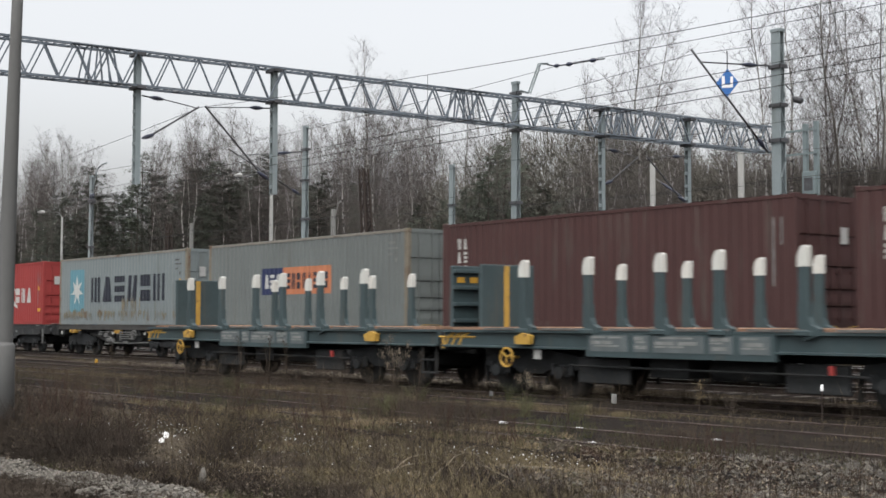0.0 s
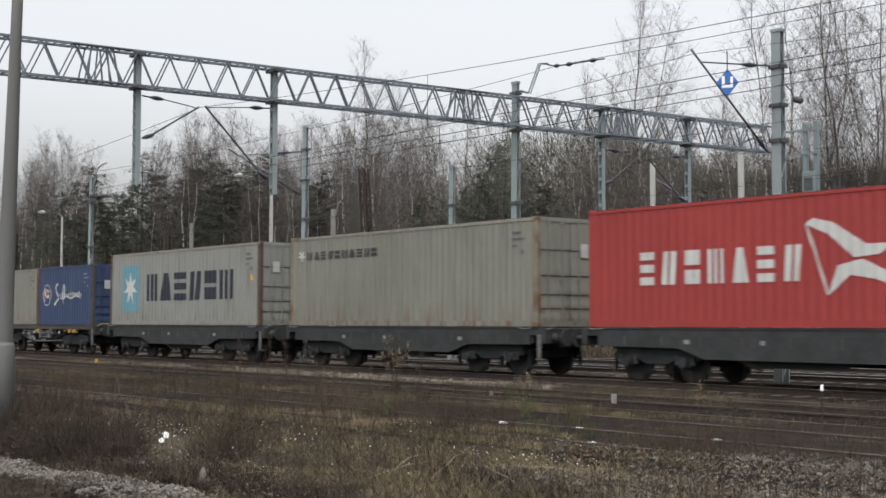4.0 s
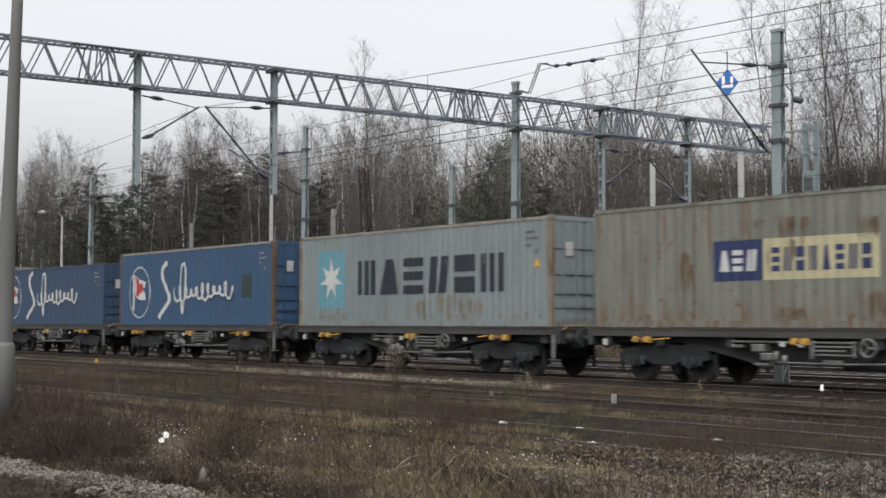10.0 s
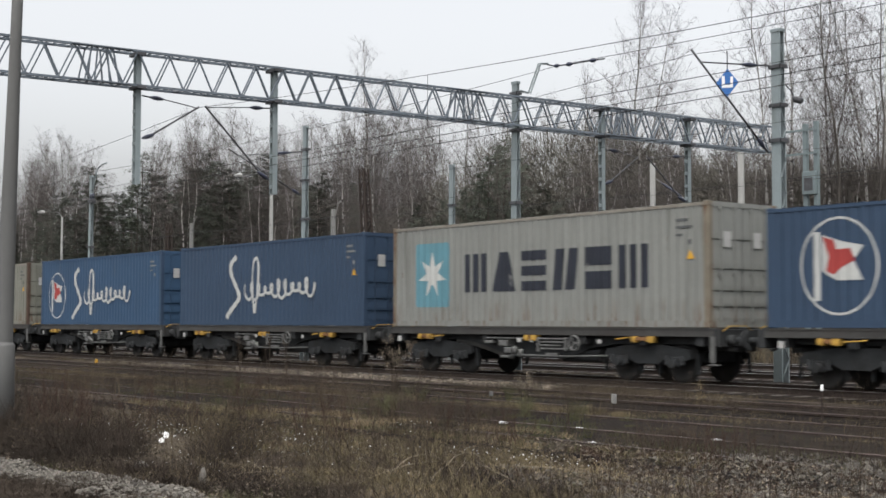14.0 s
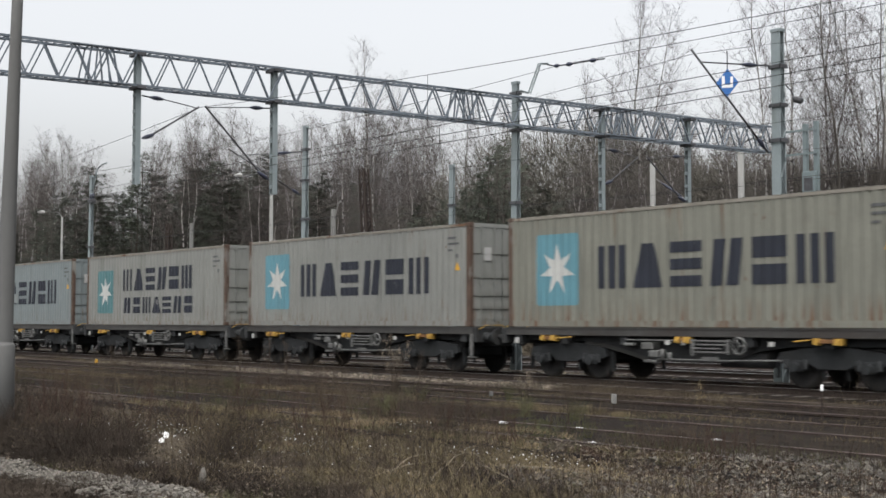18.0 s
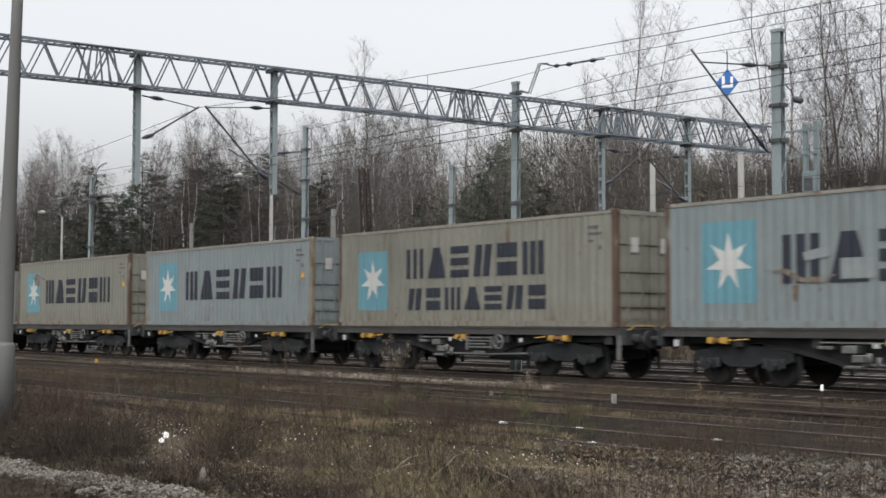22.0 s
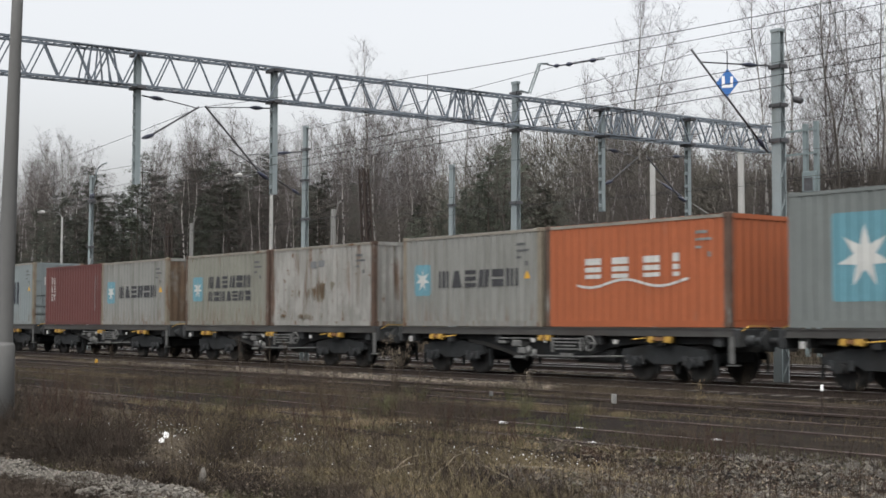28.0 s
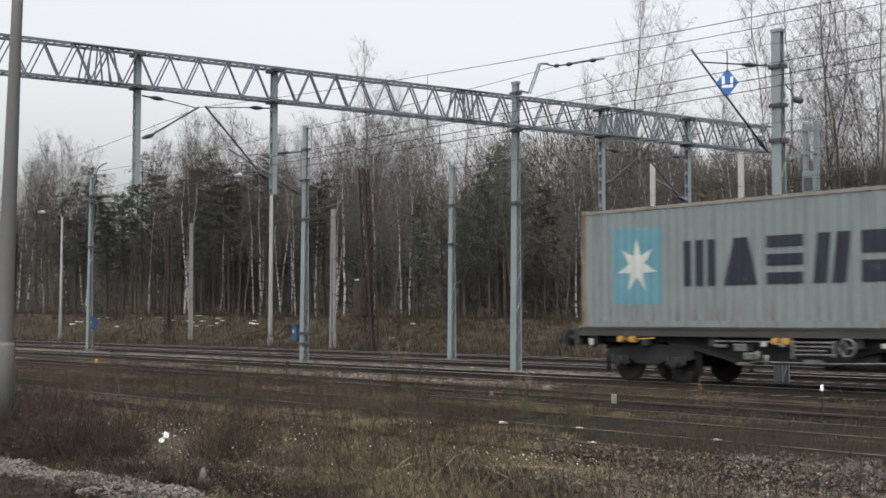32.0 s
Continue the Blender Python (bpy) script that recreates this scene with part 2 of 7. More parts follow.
    "grass": mat("dull_green_grass", (0.066, 0.068, 0.036), 0.95, 0, 0.4, 0.8, spread=False, spec=0.06),
    "weed_dark": mat("dark_brown_dead_brush", (0.034, 0.027, 0.022), 0.95, 0, 0.35, 1.0, spread=False, spec=0.06),
    "bramble": mat("dark_wet_brambles", (0.028, 0.022, 0.019), 0.95, 0, 0.3, 1.2, spread=False, spec=0.06),
    "dead_wood": mat("bleached_dead_wood", (0.16, 0.135, 0.10), 0.9, 0, 0.25, 4),
    "litter": mat("white_plastic_litter", (0.82, 0.82, 0.82), 0.5, 0, 0.06, 3),
    "snow": mat("old_snow_remnant", (0.45, 0.46, 0.47), 0.8, 0, 0.1, 3),
    "fluff": mat("pale_seed_heads", (0.135, 0.112, 0.085), 0.95, 0, 0.2, 5),
    "yellow_head": mat("ochre_dry_flower_heads", (0.15, 0.115, 0.065), 0.95, 0, 0.25, 5),
}


def ground_material():
    m = bpy.data.materials.new("winter_ground")
    m.use_nodes = True
    nt = m.node_tree
    bs = nt.nodes["Principled BSDF"]
    a = noise_tex(nt, 0.35, 6, 0.65, (0.5, 1, 1), False)
    b = noise_tex(nt, 2.3, 6, 0.7, (0.6, 1, 1), False)
    c = noise_tex(nt, 14.0, 4, 0.7, (1, 1, 1), False)
    col = mix(nt, ramp(nt, a, 0.38, 0.62), (0.036, 0.030, 0.024), (0.078, 0.063, 0.046))
    col = mix(nt, ramp(nt, b, 0.5, 0.66), col, (0.12, 0.098, 0.068))
    col = mix(nt, ramp(nt, b, 0.30, 0.40, (1, 1, 1, 1), (0, 0, 0, 1)), col, (0.055, 0.054, 0.034))
    col = mix(nt, ramp(nt, c, 0.55, 0.75), col, (0.028, 0.022, 0.018))
    # oily cinder soil in the yard between the sidings
    tc, sp, m1, m2, ad = (nt.nodes.new("ShaderNode" + k) for k in ("TexCoord", "SeparateXYZ", "MapRange", "MapRange", "Math"))
    nt.links.new(tc.outputs["Object"], sp.inputs[0])
    nt.links.new(sp.outputs["Y"], m1.inputs["Value"])
    nt.links.new(sp.outputs["Y"], m2.inputs["Value"])
    for node, lo, hi in ((m1, 10.6, 12.2), (m2, 40.6, 38.8)):
        node.inputs["From Min"].default_value, node.inputs["From Max"].default_value = lo, hi
    ad.operation = "MULTIPLY"
    nt.links.new(m1.outputs[0], ad.inputs[0])
    nt.links.new(m2.outputs[0], ad.inputs[1])
    soil = mix(nt, ramp(nt, c, 0.5, 0.72), (0.0135, 0.011, 0.0105), (0.032, 0.026, 0.023))
    # pale stony cess midway between each two tracks
    for mid, half in ((20.6, 0.5), (26.75, 0.35)):
        su, ab, mr, mu = (nt.nodes.new("ShaderNode" + k) for k in ("Math", "Math", "MapRange", "Math"))
        su.operation, ab.operation, mu.operation = "SUBTRACT", "ABSOLUTE", "MULTIPLY"
        su.inputs[1].default_value = mid
        nt.links.new(sp.outputs["Y"], su.inputs[0])
        nt.links.new(su.outputs[0], ab.inputs[0])
        nt.links.new(ab.outputs[0], mr.inputs["Value"])
        for k, v in (("From Min", half), ("From Max", half * 0.4), ("To Min", 0.0), ("To Max", 1.0)):
            mr.inputs[k].default_value = v
        nt.links.new(mr.outputs[0], mu.inputs[0])
        nt.links.new(ramp(nt, noise_tex(nt, 0.9, 6, 0.75, (0.25, 1.6, 1), False), 0.42, 0.58), mu.inputs[1])
        soil = mix(nt, mu.outputs[0], soil, mix(nt, ramp(nt, c, 0.4, 0.65), (0.05, 0.041, 0.031), (0.14, 0.117, 0.088)))
    col = mix(nt, ad.outputs[0], col, soil)
    # dark leaf mould on the bank, wet earth by the rubble with painted lens falloff
    m3, m4 = nt.nodes.new("ShaderNodeMapRange"), nt.nodes.new("ShaderNodeMapRange")
    nt.links.new(sp.outputs["Y"], m3.inputs["Value"])
    nt.links.new(sp.outputs["X"], m4.inputs["Value"])
    for node, lo, hi, most in ((m3, 39.5, 42.0, 0.75), (m4, -16.0, -10.0, 0.85)):
        node.inputs["From Min"].default_value, node.inputs["From Max"].default_value, node.inputs["To Max"].default_value = lo, hi, most
    col = mix(nt, m3.outputs[0], col, mix(nt, ramp(nt, b, 0.4, 0.6), (0.018, 0.015, 0.011), (0.036, 0.031, 0.022)))
    # earth darkens smoothly towards +x, right-edge lens falloff put into the colour
    col = mix(nt, m4.outputs[0], col, mix(nt, ramp(nt, b, 0.4, 0.6), (0.012, 0.010, 0.009), (0.03, 0.024, 0.019)))
    nt.links.new(col, bs.inputs["Base Color"])
    bs.inputs["Roughness"].default_value = 0.95
    bs.inputs["Specular IOR Level"].default_value = 0.05
    bp = nt.nodes.new("ShaderNodeBump")
    bp.inputs["Strength"].default_value, bp.inputs["Distance"].default_value = 0.8, 0.06
    nt.links.new(noise_tex(nt, 9.0, 6, 0.75, (1, 1, 1), False), bp.inputs["Height"])
    nt.links.new(bp.outputs[0], bs.inputs["Normal"])
    return m


M["ground"] = ground_material()


def right_falloff(m):
    """Darkens ballast unevenly towards +x: lens falloff at the right edge, painted in."""
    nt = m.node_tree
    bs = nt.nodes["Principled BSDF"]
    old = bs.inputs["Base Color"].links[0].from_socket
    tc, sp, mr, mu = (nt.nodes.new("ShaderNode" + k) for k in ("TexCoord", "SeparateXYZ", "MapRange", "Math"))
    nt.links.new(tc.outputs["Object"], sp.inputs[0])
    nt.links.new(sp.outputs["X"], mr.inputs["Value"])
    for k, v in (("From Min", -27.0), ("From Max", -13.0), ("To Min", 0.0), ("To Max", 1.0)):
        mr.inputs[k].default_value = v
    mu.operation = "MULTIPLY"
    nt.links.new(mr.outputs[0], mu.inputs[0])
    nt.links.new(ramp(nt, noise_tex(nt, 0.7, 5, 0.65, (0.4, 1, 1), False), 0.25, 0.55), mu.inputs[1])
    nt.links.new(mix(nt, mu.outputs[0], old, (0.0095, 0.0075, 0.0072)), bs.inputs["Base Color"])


# the ballast colour carries the painted right-edge falloff
right_falloff(M["ballast"])


def gravel_material(name, low, high):
    """Loose pieces, each with a shade of its own."""
    m = mat(name, (0.09, 0.085, 0.077), 0.9, 0, 0.25, 14, 0.3, 40, spread=False)
    nt = m.node_tree
    bs = nt.nodes["Principled BSDF"]
    old = bs.inputs["Base Color"].links[0].from_socket
    g = nt.nodes.new("ShaderNodeNewGeometry")
    shade = ramp(nt, g.outputs["Random Per Island"], 0.0, 1.0, low, high)
    nt.links.new(mix(nt, 0.78, old, shade), bs.inputs["Base Color"])
    return m


M["gravel"] = gravel_material("mixed_gravel_stone", (0.010, 0.0085, 0.0075, 1), (0.118, 0.106, 0.089, 1))
M["road_stone"] = gravel_material("pale_crushed_limestone", (0.026, 0.022, 0.018, 1), (0.158, 0.146, 0.126, 1))
M["cess_stone"] = gravel_material("tan_cess_stone", (0.045, 0.036, 0.028, 1), (0.2, 0.168, 0.13, 1))
M["red_twig"] = mat("reddish_brown_twigs", (0.052, 0.034, 0.027), 0.95, 0, 0.3, 1.2, spread=False, spec=0.06)
M["leaf"] = gravel_material("fallen_brown_leaves", (0.026, 0.020, 0.016, 1), (0.155, 0.122, 0.084, 1))
M["scrape"] = mat("rusty_scraped_paint", (0.115, 0.085, 0.058), 0.85, 0, 0.3, 4, layers=[((0.14, 0.143, 0.135), 3.5, (1, 1, 0.6), 0.44, 0.56), (RUST, 6, (1, 1, 1), 0.55, 0.64)])
M["patch_green"] = mat("dark_green_patch_paint", (0.018, 0.034, 0.03), 0.7, 0, 0.15, 3)
M["patch_pale"] = mat("pale_patch_paint", (0.165, 0.185, 0.185), 0.7, 0, 0.12, 3)


# ---- mesh helpers ----
def box(bm, x0, x1, y0, y1, z0, z1, bevel=0.0):
    vs = [bm.verts.new((x, y, z)) for x in (x0, x1) for y in (y0, y1) for z in (z0, z1)]
    fs = [bm.faces.new([vs[i] for i in q]) for q in ((0, 1, 3, 2), (4, 6, 7, 5), (0, 4, 5, 1), (2, 3, 7, 6), (0, 2, 6, 4), (1, 5, 7, 3))]
    if bevel:
        es = list({e for f in fs for e in f.edges})
        bmesh.ops.bevel(bm, geom=es, offset=bevel, segments=1, affect="EDGES")


def bar(bm, p0, p1, w, d=None, roll=0.0):
    """A square bar from p0 to p1."""
    p0, p1 = Vector(p0), Vector(p1)
    q = (p1 - p0).to_track_quat("Z", "Y") @ Euler((0, 0, roll)).to_quaternion()
    d = d or w
    ring = [[bm.verts.new(p + q @ Vector((sx * w / 2, sy * d / 2, 0))) for sx, sy in ((-1, -1), (1, -1), (1, 1), (-1, 1))] for p in (p0, p1)]
    for i in range(4):
        bm.faces.new((ring[0][i], ring[0][(i + 1) % 4], ring[1][(i + 1) % 4], ring[1][i]))
    bm.faces.new(ring[0][::-1])
    bm.faces.new(ring[1])


def tube(bm, pts, radii, seg=8, caps=True):
    pts = [Vector(p) for p in pts]
    if isinstance(radii, (int, float)):
        radii = [radii] * len(pts)
    rings = []
    for i, p in enumerate(pts):
        d = pts[min(i + 1, len(pts) - 1)] - pts[max(i - 1, 0)]
        q = d.to_track_quat("Z", "Y")
        rings.append([bm.verts.new(p + q @ Vector((math.cos(2 * math.pi * k / seg) * radii[i], math.sin(2 * math.pi * k / seg) * radii[i], 0))) for k in range(seg)])
    for a, b in zip(rings, rings[1:]):
        for k in range(seg):
            f = bm.faces.new((a[k], a[(k + 1) % seg], b[(k + 1) % seg], b[k]))
            f.smooth = seg > 6
    if caps:
        bm.faces.new(rings[0][::-1])
        bm.faces.new(rings[-1])


def plate(bm, pts, axis, lo, hi):
    """A plate with the outline pts (two coordinates), thick from lo to hi along the axis."""
    def at(a, b, v):
        return {"x": (v, a, b), "y": (a, v, b), "z": (a, b, v)}[axis]
    a = [bm.verts.new(at(p, q, lo)) for p, q in pts]
    b = [bm.verts.new(at(p, q, hi)) for p, q in pts]
    n = len(pts)
    bm.faces.new(a)
    bm.faces.new(b[::-1])
    for i in range(n):
        bm.faces.new((a[(i + 1) % n], a[i], b[i], b[(i + 1) % n]))


def finish(bm, name, material):
    bmesh.ops.recalc_face_normals(bm, faces=bm.faces)
    me = bpy.data.meshes.new(name)
    bm.to_mesh(me)
    bm.free()
    me.materials.append(M[material])
    return me


def part(name, bm, material, parent, label="", kind=""):
    me = bm if isinstance(bm, bpy.types.Mesh) else finish(bm, name, material)
    ob = new(name, me)
    ob.parent = parent
    return tagged(ob, label, kind=kind)


def raw_mesh(name, verts, faces, material, smooth=False):
    me = bpy.data.meshes.new(name)
    me.from_pydata(verts, [], faces)
    me.materials.append(M[material])
    if smooth:
        me.polygons.foreach_set("use_smooth", [True] * len(me.polygons))
    me.update()
    return me


def thing(name, m, label, category, group="", kind=""):
    ob = new(name)
    ob.empty_display_size = 0.3
    ob.matrix_basis = m
    return tagged(ob, label, category, group, kind)


CACHE = {}


def cached(key, build):
    if key not in CACHE:
        CACHE[key] = build()
    return CACHE[key]


# ---- the plan ----
TRACKS = {"near": 12.4, "siding": 18.45, "main": 24.67, "far": 30.8, "farthest": 36.9}
FACE = 23.45           # near faces of the containers
DECK = 1.30            # undersides of the containers


def smooth(a, b, v):
    t = min(1.0, max(0.0, (v - a) / (b - a)))
    return t * t * (3 - 2 * t)


def road_wave(x):
    return 0.06 * math.sin(x * 1.3) + 0.03 * math.sin(x * 3.7) - 0.16 * smooth(-11.6, -9.8, x) - 0.13 * smooth(-12.5, -15.5, x)


def ground_z(x, y):
    z = -0.22
    z += (1.45 + 0.009 * min(90, max(0, -x - 45)) + 0.22) * smooth(40.5, 49, y)
    z += 0.12 * smooth(5.62 + road_wave(x), 5.38 + road_wave(x), y) - 0.07 * smooth(5.7, 6.1, y) * smooth(7.6, 6.4, y) * smooth(-9, -12, x) + 0.12 * smooth(10.5, 8.5, y) * smooth(-14, -8, x)
    z += 0.13 * smooth(10.4, 11.3, y) * smooth(22.4, 21.4, y) + 0.04 * smooth(20.0, 20.5, y) * smooth(21.4, 20.8, y)
    z += 0.15 * smooth(25.9, 26.4, y) * smooth(28.2, 27.4, y)
    if y > 38 or y < 10.5:
        z += 0.10 * noise.noise((x * 0.25, y * 0.4, 3.0)) + 0.05 * noise.noise((x * 1.1, y * 1.3, 9.0)) + 0.03 * noise.noise((x * 2.3, y * 2.3, 4.0))
    return z


def build_ground():
    xs = [-2500, -900, -450, -300] + [-220 + 2.0 * i for i in range(60)] + [-100 + 0.8 * i for i in range(80)] + [-36 + 0.3 * i for i in range(110)] + [-3 + 0.8 * i for i in range(29)] + [22, 40, 80, 200, 900, 2500]
    ys = [-2500, -600, -150, -40, -15, -5, 0, 2] + [3 + 0.3 * i for i in range(8)] + [5.2 + 0.08 * i for i in range(13)] + [6.3 + 0.3 * i for i in range(23)] + [13.5 + 0.4 * i for i in range(62)] + [39 + 0.7 * i for i in range(25)] + [60, 70, 85, 110, 160, 300, 900, 2500]
    verts = [(x, y, ground_z(x, y)) for y in ys for x in xs]
    n = len(xs)
    faces = [(j * n + i, j * n + i + 1, (j + 1) * n + i + 1, (j + 1) * n + i) for j in range(len(ys) - 1) for i in range(n - 1)]
    ob = new("ground", raw_mesh("ground", verts, faces, "ground", True))
    tagged(ob, "brown winter ground with dead grass, earth and moss", "ground", kind="structure")


build_ground()


# ---- tracks ----
RAIL = [(-0.075, -0.17), (0.075, -0.17), (0.075, -0.155), (0.012, -0.135), (0.012, -0.05), (0.036, -0.035), (0.036, -0.006), (-0.036, -0.006), (-0.036, -0.035), (-0.012, -0.05), (-0.012, -0.135), (-0.075, -0.155)]


def build_track(y, bright, drop=0.0):
    t = thing("railway_track", pose(0, y, -drop), "rusty rails on stained ballast with old concrete sleepers" if bright else "disused rusty rails overgrown with dry weeds", "railway track", "railway tracks", "structure")
    bm = bmesh.new()
    plate(bm, [(-2.3, -0.32), (2.3, -0.32), (1.55, -0.15 if bright else -0.06), (-1.55, -0.15 if bright else -0.06)], "x", -420, 150)
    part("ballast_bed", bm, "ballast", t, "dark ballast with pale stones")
    for s in (-0.753, 0.753):
        bm = bmesh.new()
        plate(bm, [(s + a, b) for a, b in RAIL], "x", -420, 150)
        r = part("rail", bm, "rail", t)
        bm = bmesh.new()
        plate(bm, [(s - 0.036, -0.006), (s + 0.036, -0.006), (s + 0.03, 0.0), (s - 0.03, 0.0)], "x", -420, 150)
        part("rail_head", bm, "rail_head" if bright else "rail_dull", r, "polished running surface" if bright else "dull rusty running surface")
    return t


tracks = {k: build_track(y, k not in ("near", "siding"), 0.06 if k == "near" else 0.0) for k, y in TRACKS.items()}


# ---- catenary masts and portal ----
def build_mast(x, y, top, z0=-0.15, clamps=(), w=0.24, label="", d0=0.28, d1=0.10):
    """Two channels back to back, their webs facing across the tracks, laced along the tracks; the depth tapers upwards."""
    t = thing("catenary_mast", pose(x, y, 0), label or "pale blue-grey laced steel catenary mast", "mast", "catenary masts")

    def deep(z):
        return (d0 + (d1 - d0) * (z - z0) / (top - z0)) / 2
    for s in (-1, 1):
        bm = bmesh.new()
        rings = []
        for z in (z0, top):
            o, e = deep(z), deep(z) * 0.28
            prof = ((-w / 2, o), (w / 2, o), (w / 2, o - e), (w / 2 - 0.018, o - e), (w / 2 - 0.018, o - 0.014), (-w / 2 + 0.018, o - 0.014), (-w / 2 + 0.018, o - e), (-w / 2, o - e))
            rings.append([bm.verts.new((px, s * py, z)) for px, py in prof])
        for i in range(8):
            bm.faces.new((rings[0][i], rings[0][(i + 1) % 8], rings[1][(i + 1) % 8], rings[1][i]))
        for r in rings:
            bm.faces.new(r)
        part("channel", bm, "mast", t)
    z, s = z0 + 0.2, 1
    while z + 0.42 < top - 0.3:
        for k in (-1, 1):
            bm = bmesh.new()
            bar(bm, (k * (w / 2 + 0.008), -s * (deep(z) - 0.015), z), (k * (w / 2 + 0.008), s * (deep(z + 0.42) - 0.015), z + 0.42), 0.035, 0.012)
            part("lacing_bar", bm, "mast", t)
        z, s = z + 0.42, -s
    bm = bmesh.new()
    plate(bm, [(-0.26, -0.24), (0.26, -0.24), (0.26, 0.24), (-0.26, 0.24)], "z", z0 - 0.5, z0 + 0.05)
    part("foundation", bm, "concrete", t, "concrete foundation block")
    bm = bmesh.new()
    box(bm, -w / 2 - 0.02, w / 2 + 0.02, -d1 / 2 - 0.02, d1 / 2 + 0.02, top - 0.06, top + 0.02)
    part("cap", bm, "mast", t)
    for z in clamps:
        bm = bmesh.new()
        d = deep(z)
        for k in (-1, 1):
            box(bm, -w / 2 - 0.05, w / 2 + 0.05, k * (d + 0.03) - 0.02, k * (d + 0.03) + 0.02, z - 0.045, z + 0.045)
            box(bm, k * (w / 2 + 0.04) - 0.02, k * (w / 2 + 0.04) + 0.02, -d - 0.05, d + 0.05, z - 0.05, z + 0.05)
        part("clamp", bm, "dark_steel", t, "dark bolted clamp")
    return t


def truss_x(y):
    return -32.2 + (y - 11.4) * 0.065


mast_portal = build_mast(truss_x(27.2) - 0.05, 27.2, 8.85, clamps=(8.5, 7.35, 5.1))
mast_anchor = build_mast(-21.6, 27.7, 8.9, clamps=(7.95, 6.95, 6.05), w=0.27, d0=0.30, d1=0.18, label="heavy pale blue-grey catenary mast with dark clamps")
mast_small = build_mast(-44.2, 27.7, 9.0, clamps=(8.1, 6.9, 5.4, 1.0, 0.6))
mast_left = build_mast(-64.5, 27.7, 8.8, z0=0.0, clamps=(7.6, 5.2))
mast_far = build_mast(-43.0, 34.0, 7.85, z0=-0.1, clamps=(6.2, 4.6))


def h_frame(x, y, top):
    t = thing("switch_gantry", pose(x, y, 0), "pale teal steel gantry of two posts with a switch box", "gantry")
    for s in (-1, 1):
        bm = bmesh.new()
        box(bm, s * 0.25 - 0.10, s * 0.25 + 0.10, -0.07, 0.07, -0.1, top - (0.0 if s > 0 else 0.06), 0.01)
        part("post", bm, "gantry", t)
    for z in (top - 0.3, top - 1.22, 5.4):
        bm = bmesh.new()
        box(bm, -1.35 if z > 7 else -0.3, 0.32, -0.12, -0.08, z - 0.04, z + 0.04)
        part("crossbar", bm, "gantry", t)
    bm = bmesh.new()
    box(bm, -0.3, 0.3, -0.2, 0.06, 6.35, 7.25, 0.02)
    b = part("switch_box", bm, "gantry", t)
    bm = bmesh.new()
    box(bm, -0.2, 0.2, -0.21, -0.2, 6.5, 7.0)
    part("opening", bm, "dark_steel", b, "dark opening")


h_frame(-32.0, 43.0, 9.18)

# cabinets strapped to two masts
for mx, my, mz in ((-44.2 - 0.42, 27.62, 1.0), (-64.5 + 0.75, 27.6, 1.35)):
    t = thing("switch_cabinet", pose(mx, my, mz), "small blue switch cabinet strapped to a mast", "cabinet", "switch cabinets")
    bm = bmesh.new()
    box(bm, -0.17, 0.17, -0.13, 0.13, -0.3, 0.3, 0.02)
    part("body", bm, "box_blue", t)
    bm = bmesh.new()
    box(bm, -0.06, 0.06, -0.155, -0.142, 0.0, 0.12)
    part("label_plate", bm, "label", t, "pale label plate")
    bm = bmesh.new()
    box(bm, -0.2, 0.2, -0.16, 0.16, 0.3, 0.34)
    part("lid", bm, "box_blue", t)
    bm = bmesh.new()
    side = 1 if mx < -44.3 and mx > -50 else -1
    box(bm, min(side * 0.17, side * 0.36), max(side * 0.17, side * 0.36), -0.03, 0.03, -0.2, 0.2)
    part("strap", bm, "dark_steel", t)


def build_portal():
    t = thing("catenary_portal", Matrix.Identity(4), "grey-blue steel lattice portal beam spanning the tracks", "portal beam")
    y0, y1 = 4.05, 38.495
    zt, zb, half = 8.36, 7.47, 0.22

    def p(y, z, s):
        return (truss_x(y) + s * half, y, z)
    for z in (zt, zb):
        for s in (-1, 1):
            bm = bmesh.new()
            bar(bm, p(y0, z, s), p(y1, z, s), 0.06, 0.06)
            part("chord", bm, "truss", t)
    n, st = 83, 0.415
    for s in (-1, 1):
        for i in range(n):
            a, b = y0 + i * st, y0 + (i + 1) * st
            bm = bmesh.new()
            sh = 0.26 if s < 0 else 0.0
            bar(bm, p(a + sh, zb if i % 2 else zt, s), p(b + sh, zt if i % 2 else zb, s), 0.045, 0.03)
            part("diagonal", bm, "truss", t)
    for z in (zt, zb):
        bm = bmesh.new()
        for i in range(n):
            a, b = y0 + i * st, y0 + (i + 1) * st
            bar(bm, p(a, z, -1 if i % 2 else 1), p(b, z, 1 if i % 2 else -1), 0.03, 0.015)
            bar(bm, p(a, z, -1), p(a, z, 1), 0.03, 0.02)
        part("lacing", bm, "truss", t, "zigzag lacing between the chords")
    for yc in (13.9, 25.2, 31.4):
        for s in (-1, 1):
            for k in (-0.45, -0.2, 0.2, 0.45):
                bm = bmesh.new()
                bar(bm, p(yc + k, zb, s), p(yc + k * 0.6, zt, s), 0.05, 0.03)
                part("splice_bar", bm, "truss", t)
            for z in (zt, zb):
                bm = bmesh.new()
                bar(bm, p(yc - 0.8, z, s * 1.12), p(yc + 0.8, z, s * 1.12), 0.12, 0.03)
                part("splice_plate", bm, "truss", t, "bolted splice plate")
    return t


build_portal()


